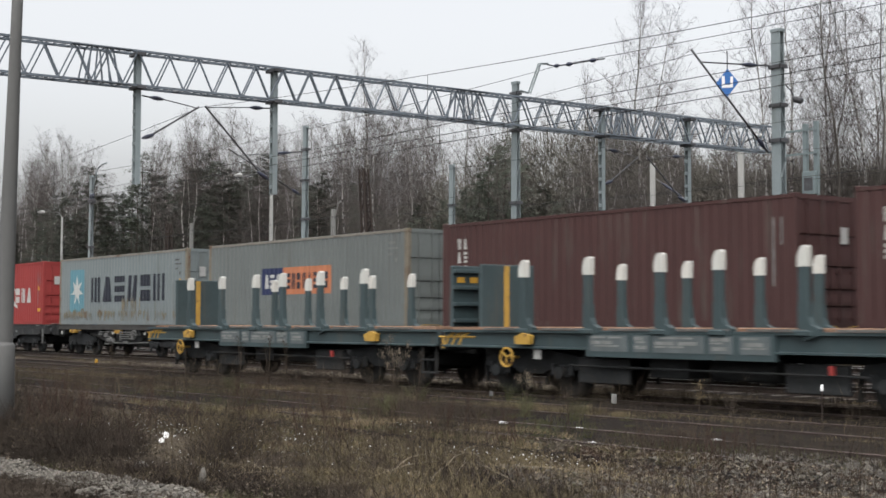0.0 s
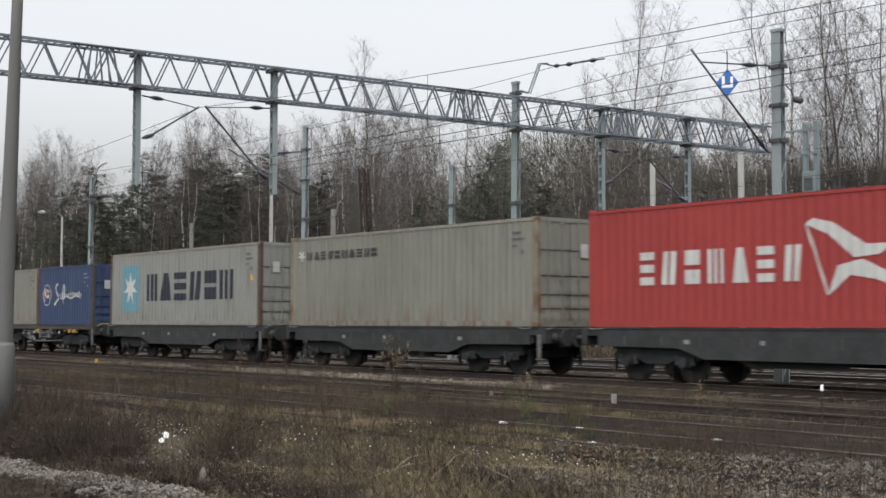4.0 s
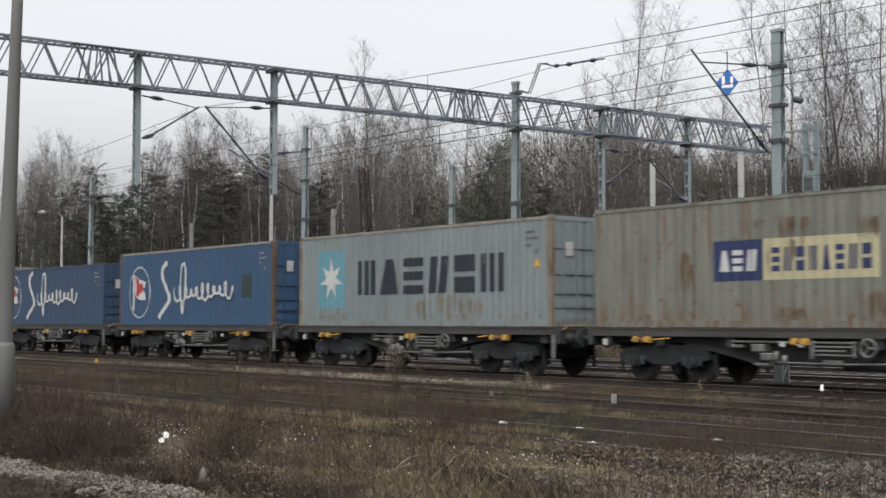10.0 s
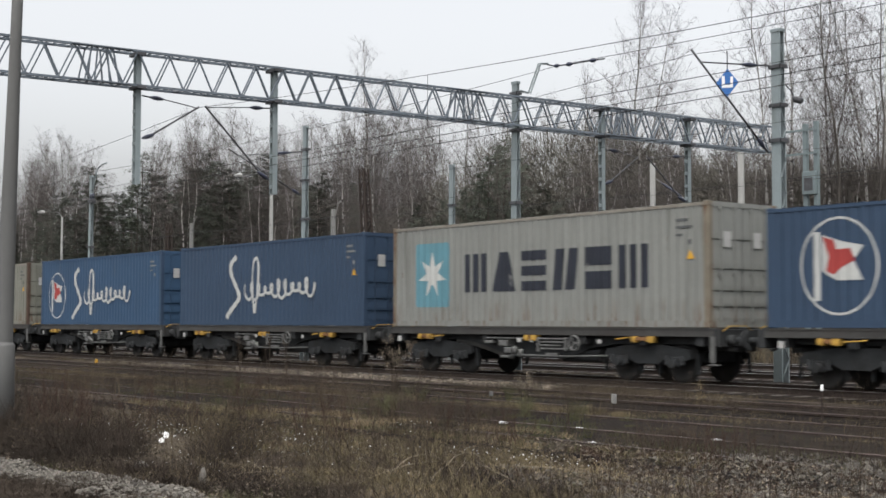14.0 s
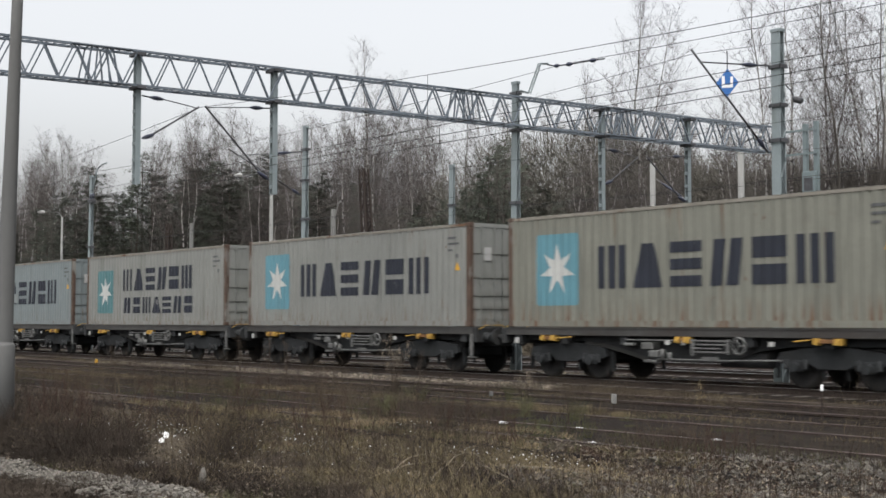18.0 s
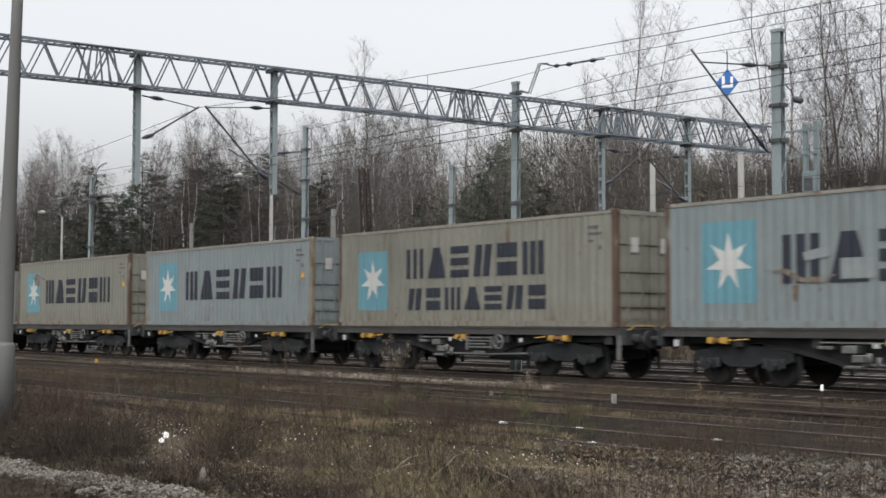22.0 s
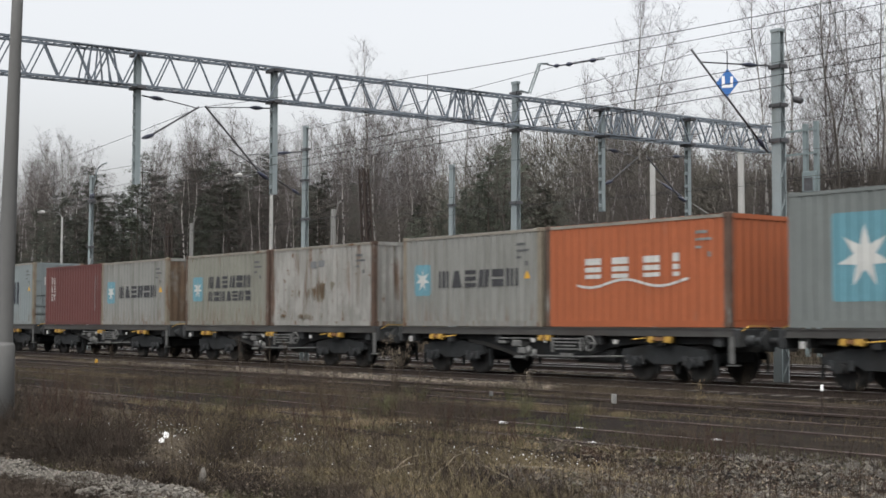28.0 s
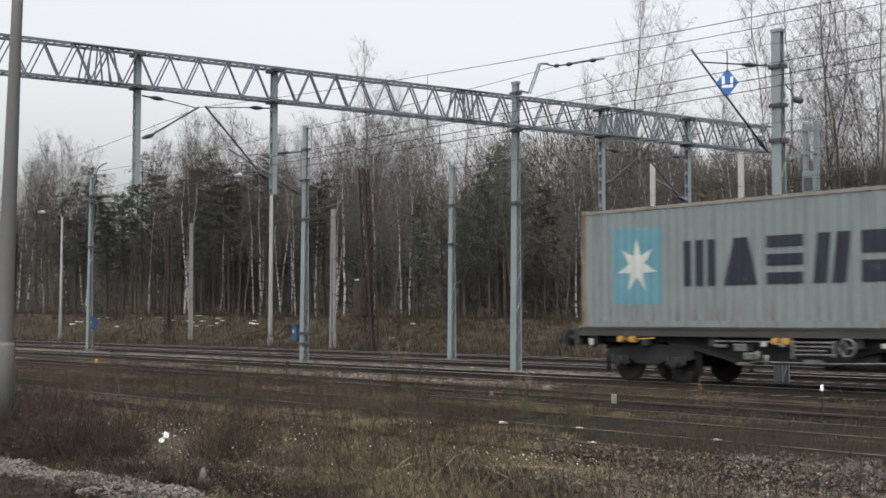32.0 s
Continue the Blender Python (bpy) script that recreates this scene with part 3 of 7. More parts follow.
def insulator(bm, p0, p1, r=0.06, n=5):
    """A ribbed spindle, thickest in the middle."""
    p0, p1 = Vector(p0), Vector(p1)
    pts, rad = [], []
    for i in range(n * 2 + 1):
        k = i / (n * 2)
        pts.append(p0.lerp(p1, k))
        rad.append((r if i % 2 else r * 0.72) * (0.4 + 0.75 * math.sin(math.pi * k)))
    tube(bm, pts, rad, 8)


def drop_post(y, zbot, zc_arm=None, arm=None):
    """A post hung from the portal, with its bracket."""
    x = truss_x(y)
    t = thing("drop_post", pose(x, y, 0), "pale blue-grey post hung from the portal with a tubular bracket" if arm else "pale blue-grey post hung from the portal", "drop post", "drop posts")
    bm = bmesh.new()
    box(bm, -0.08, -0.062, -0.075, 0.075, zbot, 8.42)
    box(bm, 0.062, 0.08, -0.075, 0.075, zbot, 8.42)
    box(bm, -0.062, 0.062, 0.055, 0.07, zbot, 8.42)
    part("post", bm, "mast", t)
    z = zbot + 0.15
    while z < 7.3:
        bm = bmesh.new()
        box(bm, -0.078, 0.078, -0.086, -0.075, z, z + 0.09)
        part("batten", bm, "mast", t)
        z += 0.42
    for z in (8.3, 7.44):
        bm = bmesh.new()
        box(bm, -0.26, 0.26, -0.12, 0.12, z - 0.04, z + 0.04)
        part("clamp", bm, "dark_steel", t, "dark clamp on the beam")
    if arm:
        sy, zlo, zhi, reach = arm
        bm = bmesh.new()
        tube(bm, [(0, sy * 0.4, zlo + 0.18 * (zhi - zlo) / max(reach, 0.1)), (0, sy * reach, zhi)], 0.027, 6)
        part("bracket_tube", bm, "dark_steel", t)
        bm = bmesh.new()
        insulator(bm, (0, sy * 0.14, zlo), (0, sy * 0.5, zlo + 0.22 * (zhi - zlo) / max(reach, 0.1)), 0.06)
        part("insulator", bm, "insulator", t, "blue-grey ribbed insulator")
        bm = bmesh.new()
        insulator(bm, (0, sy * 0.35, zhi + 0.12), (0, sy * 0.75, zhi + 0.1), 0.06)
        part("insulator", bm, "insulator", t, "blue-grey ribbed insulator")
        bm = bmesh.new()
        tube(bm, [(0, sy * 0.13, zhi + 0.14), (0, sy * 0.35, zhi + 0.12)], 0.02, 6)
        tube(bm, [(0, sy * 0.75, zhi + 0.1), (0, sy * reach * 0.97, zhi - 0.03)], 0.014, 6)
        part("tie_rod", bm, "dark_steel", t)
    return t


drop_post(14.93, 4.95, arm=(1, 6.15, 7.12, 1.77))
drop_post(18.85, 4.9, arm=(-1, 5.3, 7.12, 2.1))
drop_post(30.65, 5.0, arm=(1, 5.9, 6.9, 1.7))
drop_post(34.48, 5.0, arm=(-1, 5.5, 6.9, 2.0))


# ---- containers ----
WIDTH, PERIOD, DEPTH = 2.438, 0.278, 0.018


def corrugation(x, x0):
    """Depth of the side panel at x: outer flat, slope, inner flat, slope."""
    u = ((x - x0) / PERIOD) % 1.0
    if u < 0.26:
        return 0.0
    if u < 0.50:
        return DEPTH * (u - 0.26) / 0.24
    if u < 0.76:
        return DEPTH
    return DEPTH * (1.0 - u) / 0.24


def breaks(x0, x1):
    out, k = [x0], 0
    while True:
        for u in (0.0, 0.26, 0.50, 0.76):
            x = x0 + (k + u) * PERIOD
            if x >= x1 - 1e-6:
                return out + [x1]
            if x > x0:
                out.append(x)
        k += 1


def side_mesh(length, height, near, material):
    xs = breaks(0.15, length - 0.15)
    verts, faces = [], []
    for i, x in enumerate(xs):
        d = 0.015 + corrugation(x, 0.15)
        y = d if near else WIDTH - d
        verts += [(x, y, 0.16), (x, y, height - 0.10)]
        if i:
            a = 2 * i - 2
            faces.append((a, a + 2, a + 3, a + 1) if near else (a, a + 1, a + 3, a + 2))
    return raw_mesh("side_panel", verts, faces, material)


def end_mesh(x, height, material):
    ys = breaks(0.15, WIDTH - 0.15)
    verts, faces = [], []
    for i, y in enumerate(ys):
        d = 0.02 + 1.2 * corrugation(y, 0.15)
        verts += [(x - d if x > 1 else x + d, y, 0.16), (x - d if x > 1 else x + d, y, height - 0.10)]
        if i:
            a = 2 * i - 2
            faces.append((a, a + 2, a + 3, a + 1))
    return raw_mesh("end_wall", verts, faces, material)


def roof_mesh(length, height, material):
    xs = breaks(0.12, length - 0.12)
    verts, faces = [], []
    for i, x in enumerate(xs):
        z = height - 0.010 - 1.5 * corrugation(x, 0.12)
        verts += [(x, 0.015, z), (x, WIDTH - 0.015, z)]
        if i:
            a = 2 * i - 2
            faces.append((a, a + 2, a + 3, a + 1))
    return raw_mesh("roof", verts, faces, material)


def door_mesh(length, height, left, material):
    """One leaf of the door: a sheet with four pressed recesses."""
    y0, y1 = (0.16, WIDTH / 2 - 0.012) if left else (WIDTH / 2 + 0.012, WIDTH - 0.16)
    z0, z1 = 0.15, height - 0.12
    zs = [(z0, 0.0)]
    for low, high in ((0.03, 0.13), (0.16, 0.27), (0.31, 0.46), (0.51, 0.72)):
        a, b = z0 + (z1 - z0) * low, z0 + (z1 - z0) * high
        zs += [(a, 0.0), (a + (b - a) * 0.55, 0.022), (b - 0.03, 0.026), (b, 0.0)]
    zs.append((z1, 0.0))
    verts, faces = [], []
    for i, (z, d) in enumerate(zs):
        verts += [(length - 0.03 - d, y0, z), (length - 0.03 - d, y1, z)]
        if i:
            a = 2 * i - 2
            faces.append((a, a + 1, a + 3, a + 2))
    return raw_mesh("door", verts, faces, material)


def rods_mesh(length, height, y, material):
    bm = bmesh.new()
    tube(bm, [(length + 0.0, y, 0.12), (length + 0.0, y, height - 0.1)], 0.019, 6)
    for z in (0.2, height * 0.42, height - 0.16):
        box(bm, length - 0.04, length + 0.012, y - 0.05, y + 0.05, z - 0.03, z + 0.03)
    return finish(bm, "locking_bar", material)


def decal(polys, length, material, name, lift=0.005):
    """Flat painted shapes in the plane of the side, laid over the corrugations."""
    bm = bmesh.new()
    for pts in polys:
        pts = [(*p, 0.0)[:3] for p in pts]
        if len(pts) > 8:
            c = bm.verts.new((sum(p[0] for p in pts) / len(pts), 0.0, sum(p[1] for p in pts) / len(pts)))
            vs = [bm.verts.new((p[0], p[2], p[1])) for p in pts]
            for i in range(len(vs)):
                bm.faces.new((c, vs[i - 1], vs[i]))
        else:
            bm.faces.new([bm.verts.new((p[0], p[2], p[1])) for p in pts])
    bmesh.ops.remove_doubles(bm, verts=bm.verts, dist=1e-5)
    bm.normal_update()
    lo, hi = min(p[0] for q in polys for p in q), max(p[0] for q in polys for p in q)
    for x in breaks(0.15, length - 0.15):
        if lo < x < hi:
            bmesh.ops.bisect_plane(bm, geom=bm.verts[:] + bm.edges[:] + bm.faces[:], plane_co=(x, 0, 0), plane_no=(1, 0, 0), dist=1e-5)
    for v in bm.verts:
        v.co.y = 0.015 + corrugation(v.co.x, 0.15) - lift - v.co.y
    for f in bm.faces:
        if f.normal.y > 0:
            f.normal_flip()
    me = bpy.data.meshes.new(name)
    bm.to_mesh(me)
    bm.free()
    me.materials.append(M[material])
    return me


def rect(x0, x1, z0, z1):
    return [(x0, z0), (x1, z0), (x1, z1), (x0, z1)]


def rounded(x0, x1, z0, z1, r=0.08):
    out = []
    for cx, cz, a0 in ((x1 - r, z0 + r, -90), (x1 - r, z1 - r, 0), (x0 + r, z1 - r, 90), (x0 + r, z0 + r, 180)):
        out += [(cx + r * math.cos(radians(a0 + 30 * k)), cz + r * math.sin(radians(a0 + 30 * k))) for k in range(4)]
    return out


def star_shape(cx, cz, r):
    out = []
    for k in range(14):
        a, q = math.pi / 2 + math.pi * k / 7, r if k % 2 == 0 else r * 0.40
        out.append((cx + q * math.cos(a), cz + q * math.sin(a)))
    return out


def word_blocks(x0, x1, z0, z1, n, gap=0.2, start=0):
    """A word as a row of plain blocks, slit or cut, of the word's size."""
    w = (x1 - x0) / (n - gap)
    h, out = z1 - z0, []
    for i in range(n):
        a = x0 + i * w
        b = a + w * (1 - gap)
        k, u = (i + start) % 5, b - a
        if k == 0:
            out += [rect(a, a + 0.24 * u, z0, z1), rect(a + 0.38 * u, a + 0.62 * u, z0, z1), rect(b - 0.24 * u, b, z0, z1)]
        elif k == 1:
            out += [[(a, z0), (b, z0), (b - 0.3 * u, z1), (a + 0.3 * u, z1)]]
        elif k == 2:
            out += [rect(a, b, z0 + q * h, z0 + (q + 0.24) * h) for q in (0.0, 0.38, 0.76)]
        elif k == 3:
            out += [[(a, z0), (a + 0.36 * u, z0), (a + 0.5 * u, z1), (a + 0.14 * u, z1)], [(a + 0.5 * u, z0), (a + 0.86 * u, z0), (b, z1), (b - 0.36 * u, z1)]]
        else:
            out += [rect(a, b, z0, z0 + 0.42 * h), rect(a, b, z0 + 0.56 * h, z1)]
    return out


def ribbon(points, w, rise=0.0):
    """A brush stroke along points, swelling and thinning; rise lifts its far end, so that loops cross one over the other."""
    n, sides = len(points), []
    for i, (a, b) in enumerate(points):
        (p, q), (r, s) = points[max(0, i - 1)], points[min(n - 1, i + 1)]
        l = math.hypot(r - p, s - q) or 1e-6
        nx, nz = -(s - q) / l * w / 2, (r - p) / l * w / 2
        h = rise * i / (n - 1)
        sides.append(((a - nx, b - nz, h), (a + nx, b + nz, h)))
    return [[p[0], q[0], q[1], p[1]] for p, q in zip(sides, sides[1:])]


def flourish(x0, x1, z0, z1, w):
    """A sweeping hand-drawn stroke: two tall swings and then low even waves."""
    h, out = z1 - z0, []
    wx = (x1 - x0)
    pts = []
    for i in range(37):
        a = i / 36
        pts.append((x0 + wx * (0.09 - 0.085 * math.cos(a * 7.4 + 0.4) * (0.55 + 0.45 * abs(2 * a - 1)) + 0.04 * a), z0 + h * (0.03 + 0.95 * a + 0.03 * math.sin(a * 9))))
    out.append(ribbon(pts, w, 0.003))
    pts = [(x0 + wx * (0.345 + 0.035 * math.sin(i / 28 * 6.283) + 0.035 * (i / 28 if i < 15 else 1 - i / 28)), z0 + h * (0.10 + 0.86 * math.sin(i / 28 * math.pi))) for i in range(29)]
    out.append([[(a, b, h + 0.005) for a, b, h in q] for q in ribbon(pts, w * 0.6, 0.003)])
    pts = [(x0 + wx * (0.24 + 0.74 * i / 110 - 0.028 * math.sin(i * 0.56)), z0 + h * (0.44 + 0.10 * math.cos(i * 0.56) * (1.0 + 0.5 * math.sin(i * 0.13)) + 0.05 * i / 110)) for i in range(111)]
    out.append([[(a, b, h + 0.010) for a, b, h in q] for q in ribbon(pts, w * 0.55, 0.02)])
    return out


def ring(cx, cz, rx, rz, w):
    pts = [(cx + rx * math.cos(2 * math.pi * k / 28), cz + rz * math.sin(2 * math.pi * k / 28)) for k in range(29)]
    return ribbon(pts, w)


def stains(seed, *areas):
    """Runs of rust down the furrows of a side: pointed strips of uneven length."""
    rng = random.Random(seed)
    out = []
    for x0, x1, z0, z1, n in areas:
        for i in range(n):
            x, w = rng.uniform(x0, x1), rng.uniform(0.015, 0.055)
            k = 1 - abs(2 * (x - x0) / (x1 - x0) - 1) * 0.7
            b, u = z0 + (z1 - z0) * rng.uniform(0.0, 0.45), z1 - (z1 - z0) * rng.uniform(0.0, 0.4) * (1.3 - k)
            out.append([(x - w * 0.25, b), (x + w * 0.2, b + 0.02), (x + w, b + (u - b) * 0.55), (x + w * 0.8, u - 0.03), (x - w * 0.3, u), (x - w, u - 0.06), (x - w * 0.8, b + (u - b) * 0.4)])
    return out


WEAR = {
    "rusted": [("rust_stain", "rust_stain", stains(4, (5.6, 6.4, 1.9, 2.42, 26), (4.92, 5.26, 2.2, 2.4, 7), (7.5, 8.05, 1.8, 2.32, 16), (5.5, 6.3, 0.15, 0.46, 24), (7.6, 8.45, 0.15, 0.8, 22), (1.45, 1.85, 0.12, 0.36, 10), (2.7, 3.2, 0.45, 1.85, 6), (5.7, 6.1, 1.35, 1.95, 5), (8.6, 11.4, 0.3, 2.5, 14), (10.3, 10.6, 0.9, 2.6, 6)), "brown rust running down the panel")],
    "peeled": [("rust_stain", "rust_stain", stains(5, (2.2, 2.9, 0.8, 1.3, 12), (2.85, 3.3, 0.72, 1.45, 16), (3.65, 3.85, 1.1, 1.45, 6), (0.6, 0.95, 0.2, 0.42, 8), (1.7, 2.45, 0.1, 0.42, 10), (1.7, 1.95, 0.9, 1.2, 4)), "brown rust where the paint has peeled"), ("paint_patch", "patch_dull", [rect(2.48, 2.8, 1.86, 2.08), rect(2.95, 3.3, 1.9, 2.1)], "grey painted-out patch")],
    "stained": [("rust_stain", "ochre_stain", stains(6, (6.4, 9.5, 0.2, 0.85, 34), (7.4, 8.3, 0.5, 1.0, 12), (0.4, 11.8, 0.15, 0.4, 40)), "brown rust running down under the blocks")],
    "patch": [("paint_patch", "patch_green", [rect(10.03, 10.7, 1.0, 1.77)], "dark green square patch")],
    "torn": [("scrape", "scrape", [[(1.9, 2.16), (2.2, 1.8), (2.62, 1.75), (2.5, 2.3), (2.2, 2.32)], [(2.5, 2.27), (3.35, 2.04), (3.35, 1.99), (2.6, 2.12)], [(2.42, 1.36), (2.66, 1.2), (2.78, 0.78), (2.62, 1.0)], [(1.12, 0.5), (1.3, 0.47), (1.2, 0.3), (1.05, 0.32)]], "rusty scrape across the panel")],
    "corner": [("scrape", "scrape", [[(2.3, 0.52), (2.36, 0.64), (2.52, 0.72), (2.7, 0.66), (2.62, 0.5)], [(2.7, 0.5), (2.95, 0.62), (3.05, 0.2), (2.85, 0.22)], [(4.2, 0.66), (4.4, 0.6), (4.35, 0.46), (4.18, 0.52)]], "worn rusty patch under the panel"), ("rust_stain", "ochre_stain", stains(7, (0.5, 11.6, 0.15, 0.62, 80), (6.4, 8.6, 0.4, 1.15, 16), (1.0, 2.8, 0.2, 0.7, 14)), "ochre stains along the lower edge")],
    "scraped": [("paint_patch", "patch_pale", [rect(4.83, 5.7, 1.02, 1.45), [(3.9, 1.6), (4.7, 1.75), (4.6, 1.5), (3.95, 1.42)]], "pale patch painted over"), ("scrape", "scrape", [[(2.87, 1.24), (3.5, 1.27), (3.9, 1.06), (4.75, 1.12), (4.4, 0.95), (3.85, 0.97), (3.4, 1.18)], [(3.6, 0.9), (3.8, 0.92), (3.72, 0.55), (3.65, 0.6)]], "rusty scrape across the blocks")],
}


def markings(style, length, height):
    """Painted marks of each kind: (part name, material, shapes, label)."""
    out = []
    style, _, wear = style.partition("+")
    big = length > 7
    if style in ("block", "block_teal", "two_rows", "two_rows_teal"):
        panel = "teal" if "teal" in style else "sky_blue"
        if big:
            x0, x1, z0, z1 = 1.1, 2.68, 0.55, 2.38
            if "two" in style:
                x0, x1, z0, z1 = 1.08, 2.62, 0.48, 2.25
        else:
            x0, x1, z0, z1 = 0.55, 1.33, 0.88, 1.77
        out.append(("logo_panel", panel, [rounded(x0, x1, z0, z1, 0.07)], "light blue square panel"))
        out.append(("star", "letter_white", [star_shape((x0 + x1) / 2, (z0 + z1) / 2, (x1 - x0) * 0.42)], "white seven-pointed star"))
        ink = "letter_dark" if big else "letter_faded"
        if "two" in style:
            rows = ((3.58, 9.55, 1.38, 2.25, 6), (3.62, 9.65, 0.47, 1.1, 7)) if big else ((1.75, 4.78, 1.34, 1.76, 6), (1.75, 4.82, 0.88, 1.22, 7))
        else:
            rows = ((3.37, 10.3, 0.95, 2.0, 6),) if big else ((1.7, 5.13, 1.09, 1.56, 6),)
        for i, (a, b, c, d, n) in enumerate(rows):
            out.append(("lettering", ink, word_blocks(a, b, c, d, n, 0.2, 3 * i), "row of dark painted blocks"))
    elif style == "small_row":
        e = 4.96 if big else 2.6
        out.append(("star", "letter_white", [star_shape(0.66, 2.28 if big else 2.04, 0.24)], "small faded star"))
        out.append(("lettering", "letter_faded", word_blocks(1.0, e, 2.13 if big else 1.95, 2.38 if big else 2.12, 10, 0.22), "small row of faded dark blocks"))
    elif style in ("script", "script_flag"):
        k = length / 12.192
        z0, z1 = (0.2, 2.42) if big else (0.83, 1.81)
        x0, x1 = (3.5, 9.4) if big else (1.83, 4.9)
        out += [("brush_stroke", "letter_white", q, "sweeping white brush stroke") for q in flourish(x0, x1, z0, z1, 0.19 * (1 if big else 0.6))]
        if style == "script_flag":
            cx, cz, rx, rz = (1.82, 1.29, 0.94, 1.0) if big else (0.97, 1.33, 0.44, 0.47)
            out.append(("emblem_ring", "letter_white", ring(cx, cz, rx, rz, 0.05 if big else 0.04), "thin white oval ring"))
            f = rx / 0.94
            out.append(("emblem_flag", "letter_white", [rect(cx - 0.62 * f, cx - 0.45 * f, cz - 0.72 * f, cz + 0.72 * f), [(cx - 0.42 * f, cz - 0.1 * f), (cx - 0.05 * f, cz - 0.3 * f), (cx + 0.6 * f, cz - 0.3 * f), (cx + 0.35 * f, cz + 0.12 * f), (cx + 0.62 * f, cz + 0.4 * f), (cx + 0.1 * f, cz + 0.5 * f), (cx - 0.42 * f, cz + 0.66 * f)]], "white flag shape"))
            out.append(("emblem_cross", "flag_red", [[(cx - 0.4 * f, cz + 0.62 * f), (cx - 0.12 * f, cz + 0.54 * f), (cx - 0.05 * f, cz + 0.34 * f), (cx + 0.3 * f, cz + 0.36 * f), (cx + 0.4 * f, cz + 0.1 * f), (cx + 0.1 * f, cz - 0.02 * f), (cx - 0.12 * f, cz - 0.18 * f), (cx - 0.3 * f, cz - 0.1 * f), (cx - 0.22 * f, cz + 0.2 * f)]], "red wavy band on the flag"))
    elif style in ("panel_orange", "panel_cream"):
        out.append(("logo_panel", "navy", [rect(3.78, 5.17, 1.04, 1.94)], "navy rectangle"))
        second = "orange_panel" if style == "panel_orange" else "cream"
        out.append(("logo_panel", second, [rect(5.175, 8.08, 1.04, 1.94)], "orange rectangle" if style == "panel_orange" else "cream rectangle"))
        out.append(("lettering", "letter_white", word_blocks(3.95, 5.0, 1.25, 1.72, 3, 0.25, 1), "pale blocks"))
        out.append(("lettering", "letter_dark" if style == "panel_orange" else "navy", word_blocks(5.4, 7.9, 1.22, 1.74, 8, 0.35, 2), "dark blocks"))
    elif style == "wings":
        out.append(("lettering", "letter_white", word_blocks(1.72, 6.4, 1.0, 1.78, 7, 0.34, 2), "row of slim white blocks"))
        out.append(("lettering", "letter_white", word_blocks(8.75, 10.7, 1.02, 1.7, 3, 0.34, 4), "row of slim white blocks"))
        out.append(("emblem", "letter_white", [[(6.5, 2.2), (6.7, 2.32), (7.2, 2.2), (8.0, 1.72), (8.65, 1.72), (8.3, 1.5), (7.7, 1.45), (7.1, 1.95)], [(7.05, 0.66), (7.3, 1.3), (7.9, 1.42), (8.6, 1.1), (9.13, 0.78), (8.85, 0.78), (8.2, 1.0), (7.6, 1.1)]], "white swooping wing shapes"))
        out.append(("emblem_line", "letter_white", ribbon([(6.52, 2.2), (6.75, 1.6), (7.06, 0.7)], 0.06), "thin white line"))
        out.append(("emblem_line", "letter_white", ribbon([(8.6, 1.7), (9.0, 0.9)], 0.06), "thin white line"))
    elif style in ("column", "column_six"):
        n = 6 if style == "column_six" else 3
        z1 = 2.52 if big else 2.19
        hh = 0.30 if n == 3 else 0.22
        out.append(("lettering", "letter_white", [q for i in range(n) for q in word_blocks(0.66, 0.66 + (0.42 if n == 3 else 0.32), z1 - (i + 1) * hh * 1.25, z1 - (i + 1) * hh * 1.25 + hh, 2, 0.45, i)], "column of white blocks"))
    elif style == "dots":
        for a, b, z in ((1.44, 2.0, 1.7), (2.39, 2.95, 1.7), (3.41, 3.95, 1.7), (4.38, 4.58, 1.74)):
            out.append(("lettering", "letter_white", [rect(a, b, 1.2, 1.3), rect(a, b, 1.36, 1.48), rect(a, b, 1.54, z)], "stack of thick white bars"))
        out.append(("underline", "letter_white", ribbon([(1.15 + 3.7 * i / 20, 1.07 + 0.09 * math.sin(i * 0.5 + 3.4)) for i in range(21)], 0.06), "wavy white line"))
    # codes and small stickers near the right end
    ink = "mark_faded" if style in ("block", "block_teal", "two_rows", "two_rows_teal", "small_row", "bare") else "plate_dim"
    e, t = length, height
    if style in ("wings", "column", "column_six"):
        polys = [rect(e - 0.61, e - 0.565, t - 2.0, t - 0.5), rect(e - 0.395, e - 0.345, t - 1.1, t - 0.5)]
    else:
        polys = [rect(e - 1.0, e - 0.62, t - 0.44, t - 0.37), rect(e - 1.0, e - 0.5, t - 0.6, t - 0.54), rect(e - 1.0, e - 0.8, t - 0.78, t - 0.72), rect(e - 0.62, e - 0.53, t - 0.98, t - 0.86)]
    out += [("code_mark", ink, [q], "small unreadable mark") for q in polys]
    if style in ("block", "wings", "script"):
        out.append(("warning_sticker", "warn", [[(e - 0.68, t - 1.32), (e - 0.44, t - 1.32), (e - 0.56, t - 1.1)]], "yellow warning triangle"))
    out += WEAR.get(wear, [])
    if style == "wings":
        out.append(("warning_sticker", "warn", [rect(e - 0.62, e - 0.3, t - 2.3, t - 2.15)], "yellow sticker"))
    flat = []
    for nm, m, polys, lab in out:
        if nm in ("lettering", "scrape", "paint_patch", "emblem", "emblem_flag"):
            flat += [("letter_block" if nm == "lettering" else nm, m, [q], "" if nm == "lettering" else lab) for q in polys]
        else:
            flat.append((nm, m, polys, lab))
    return flat


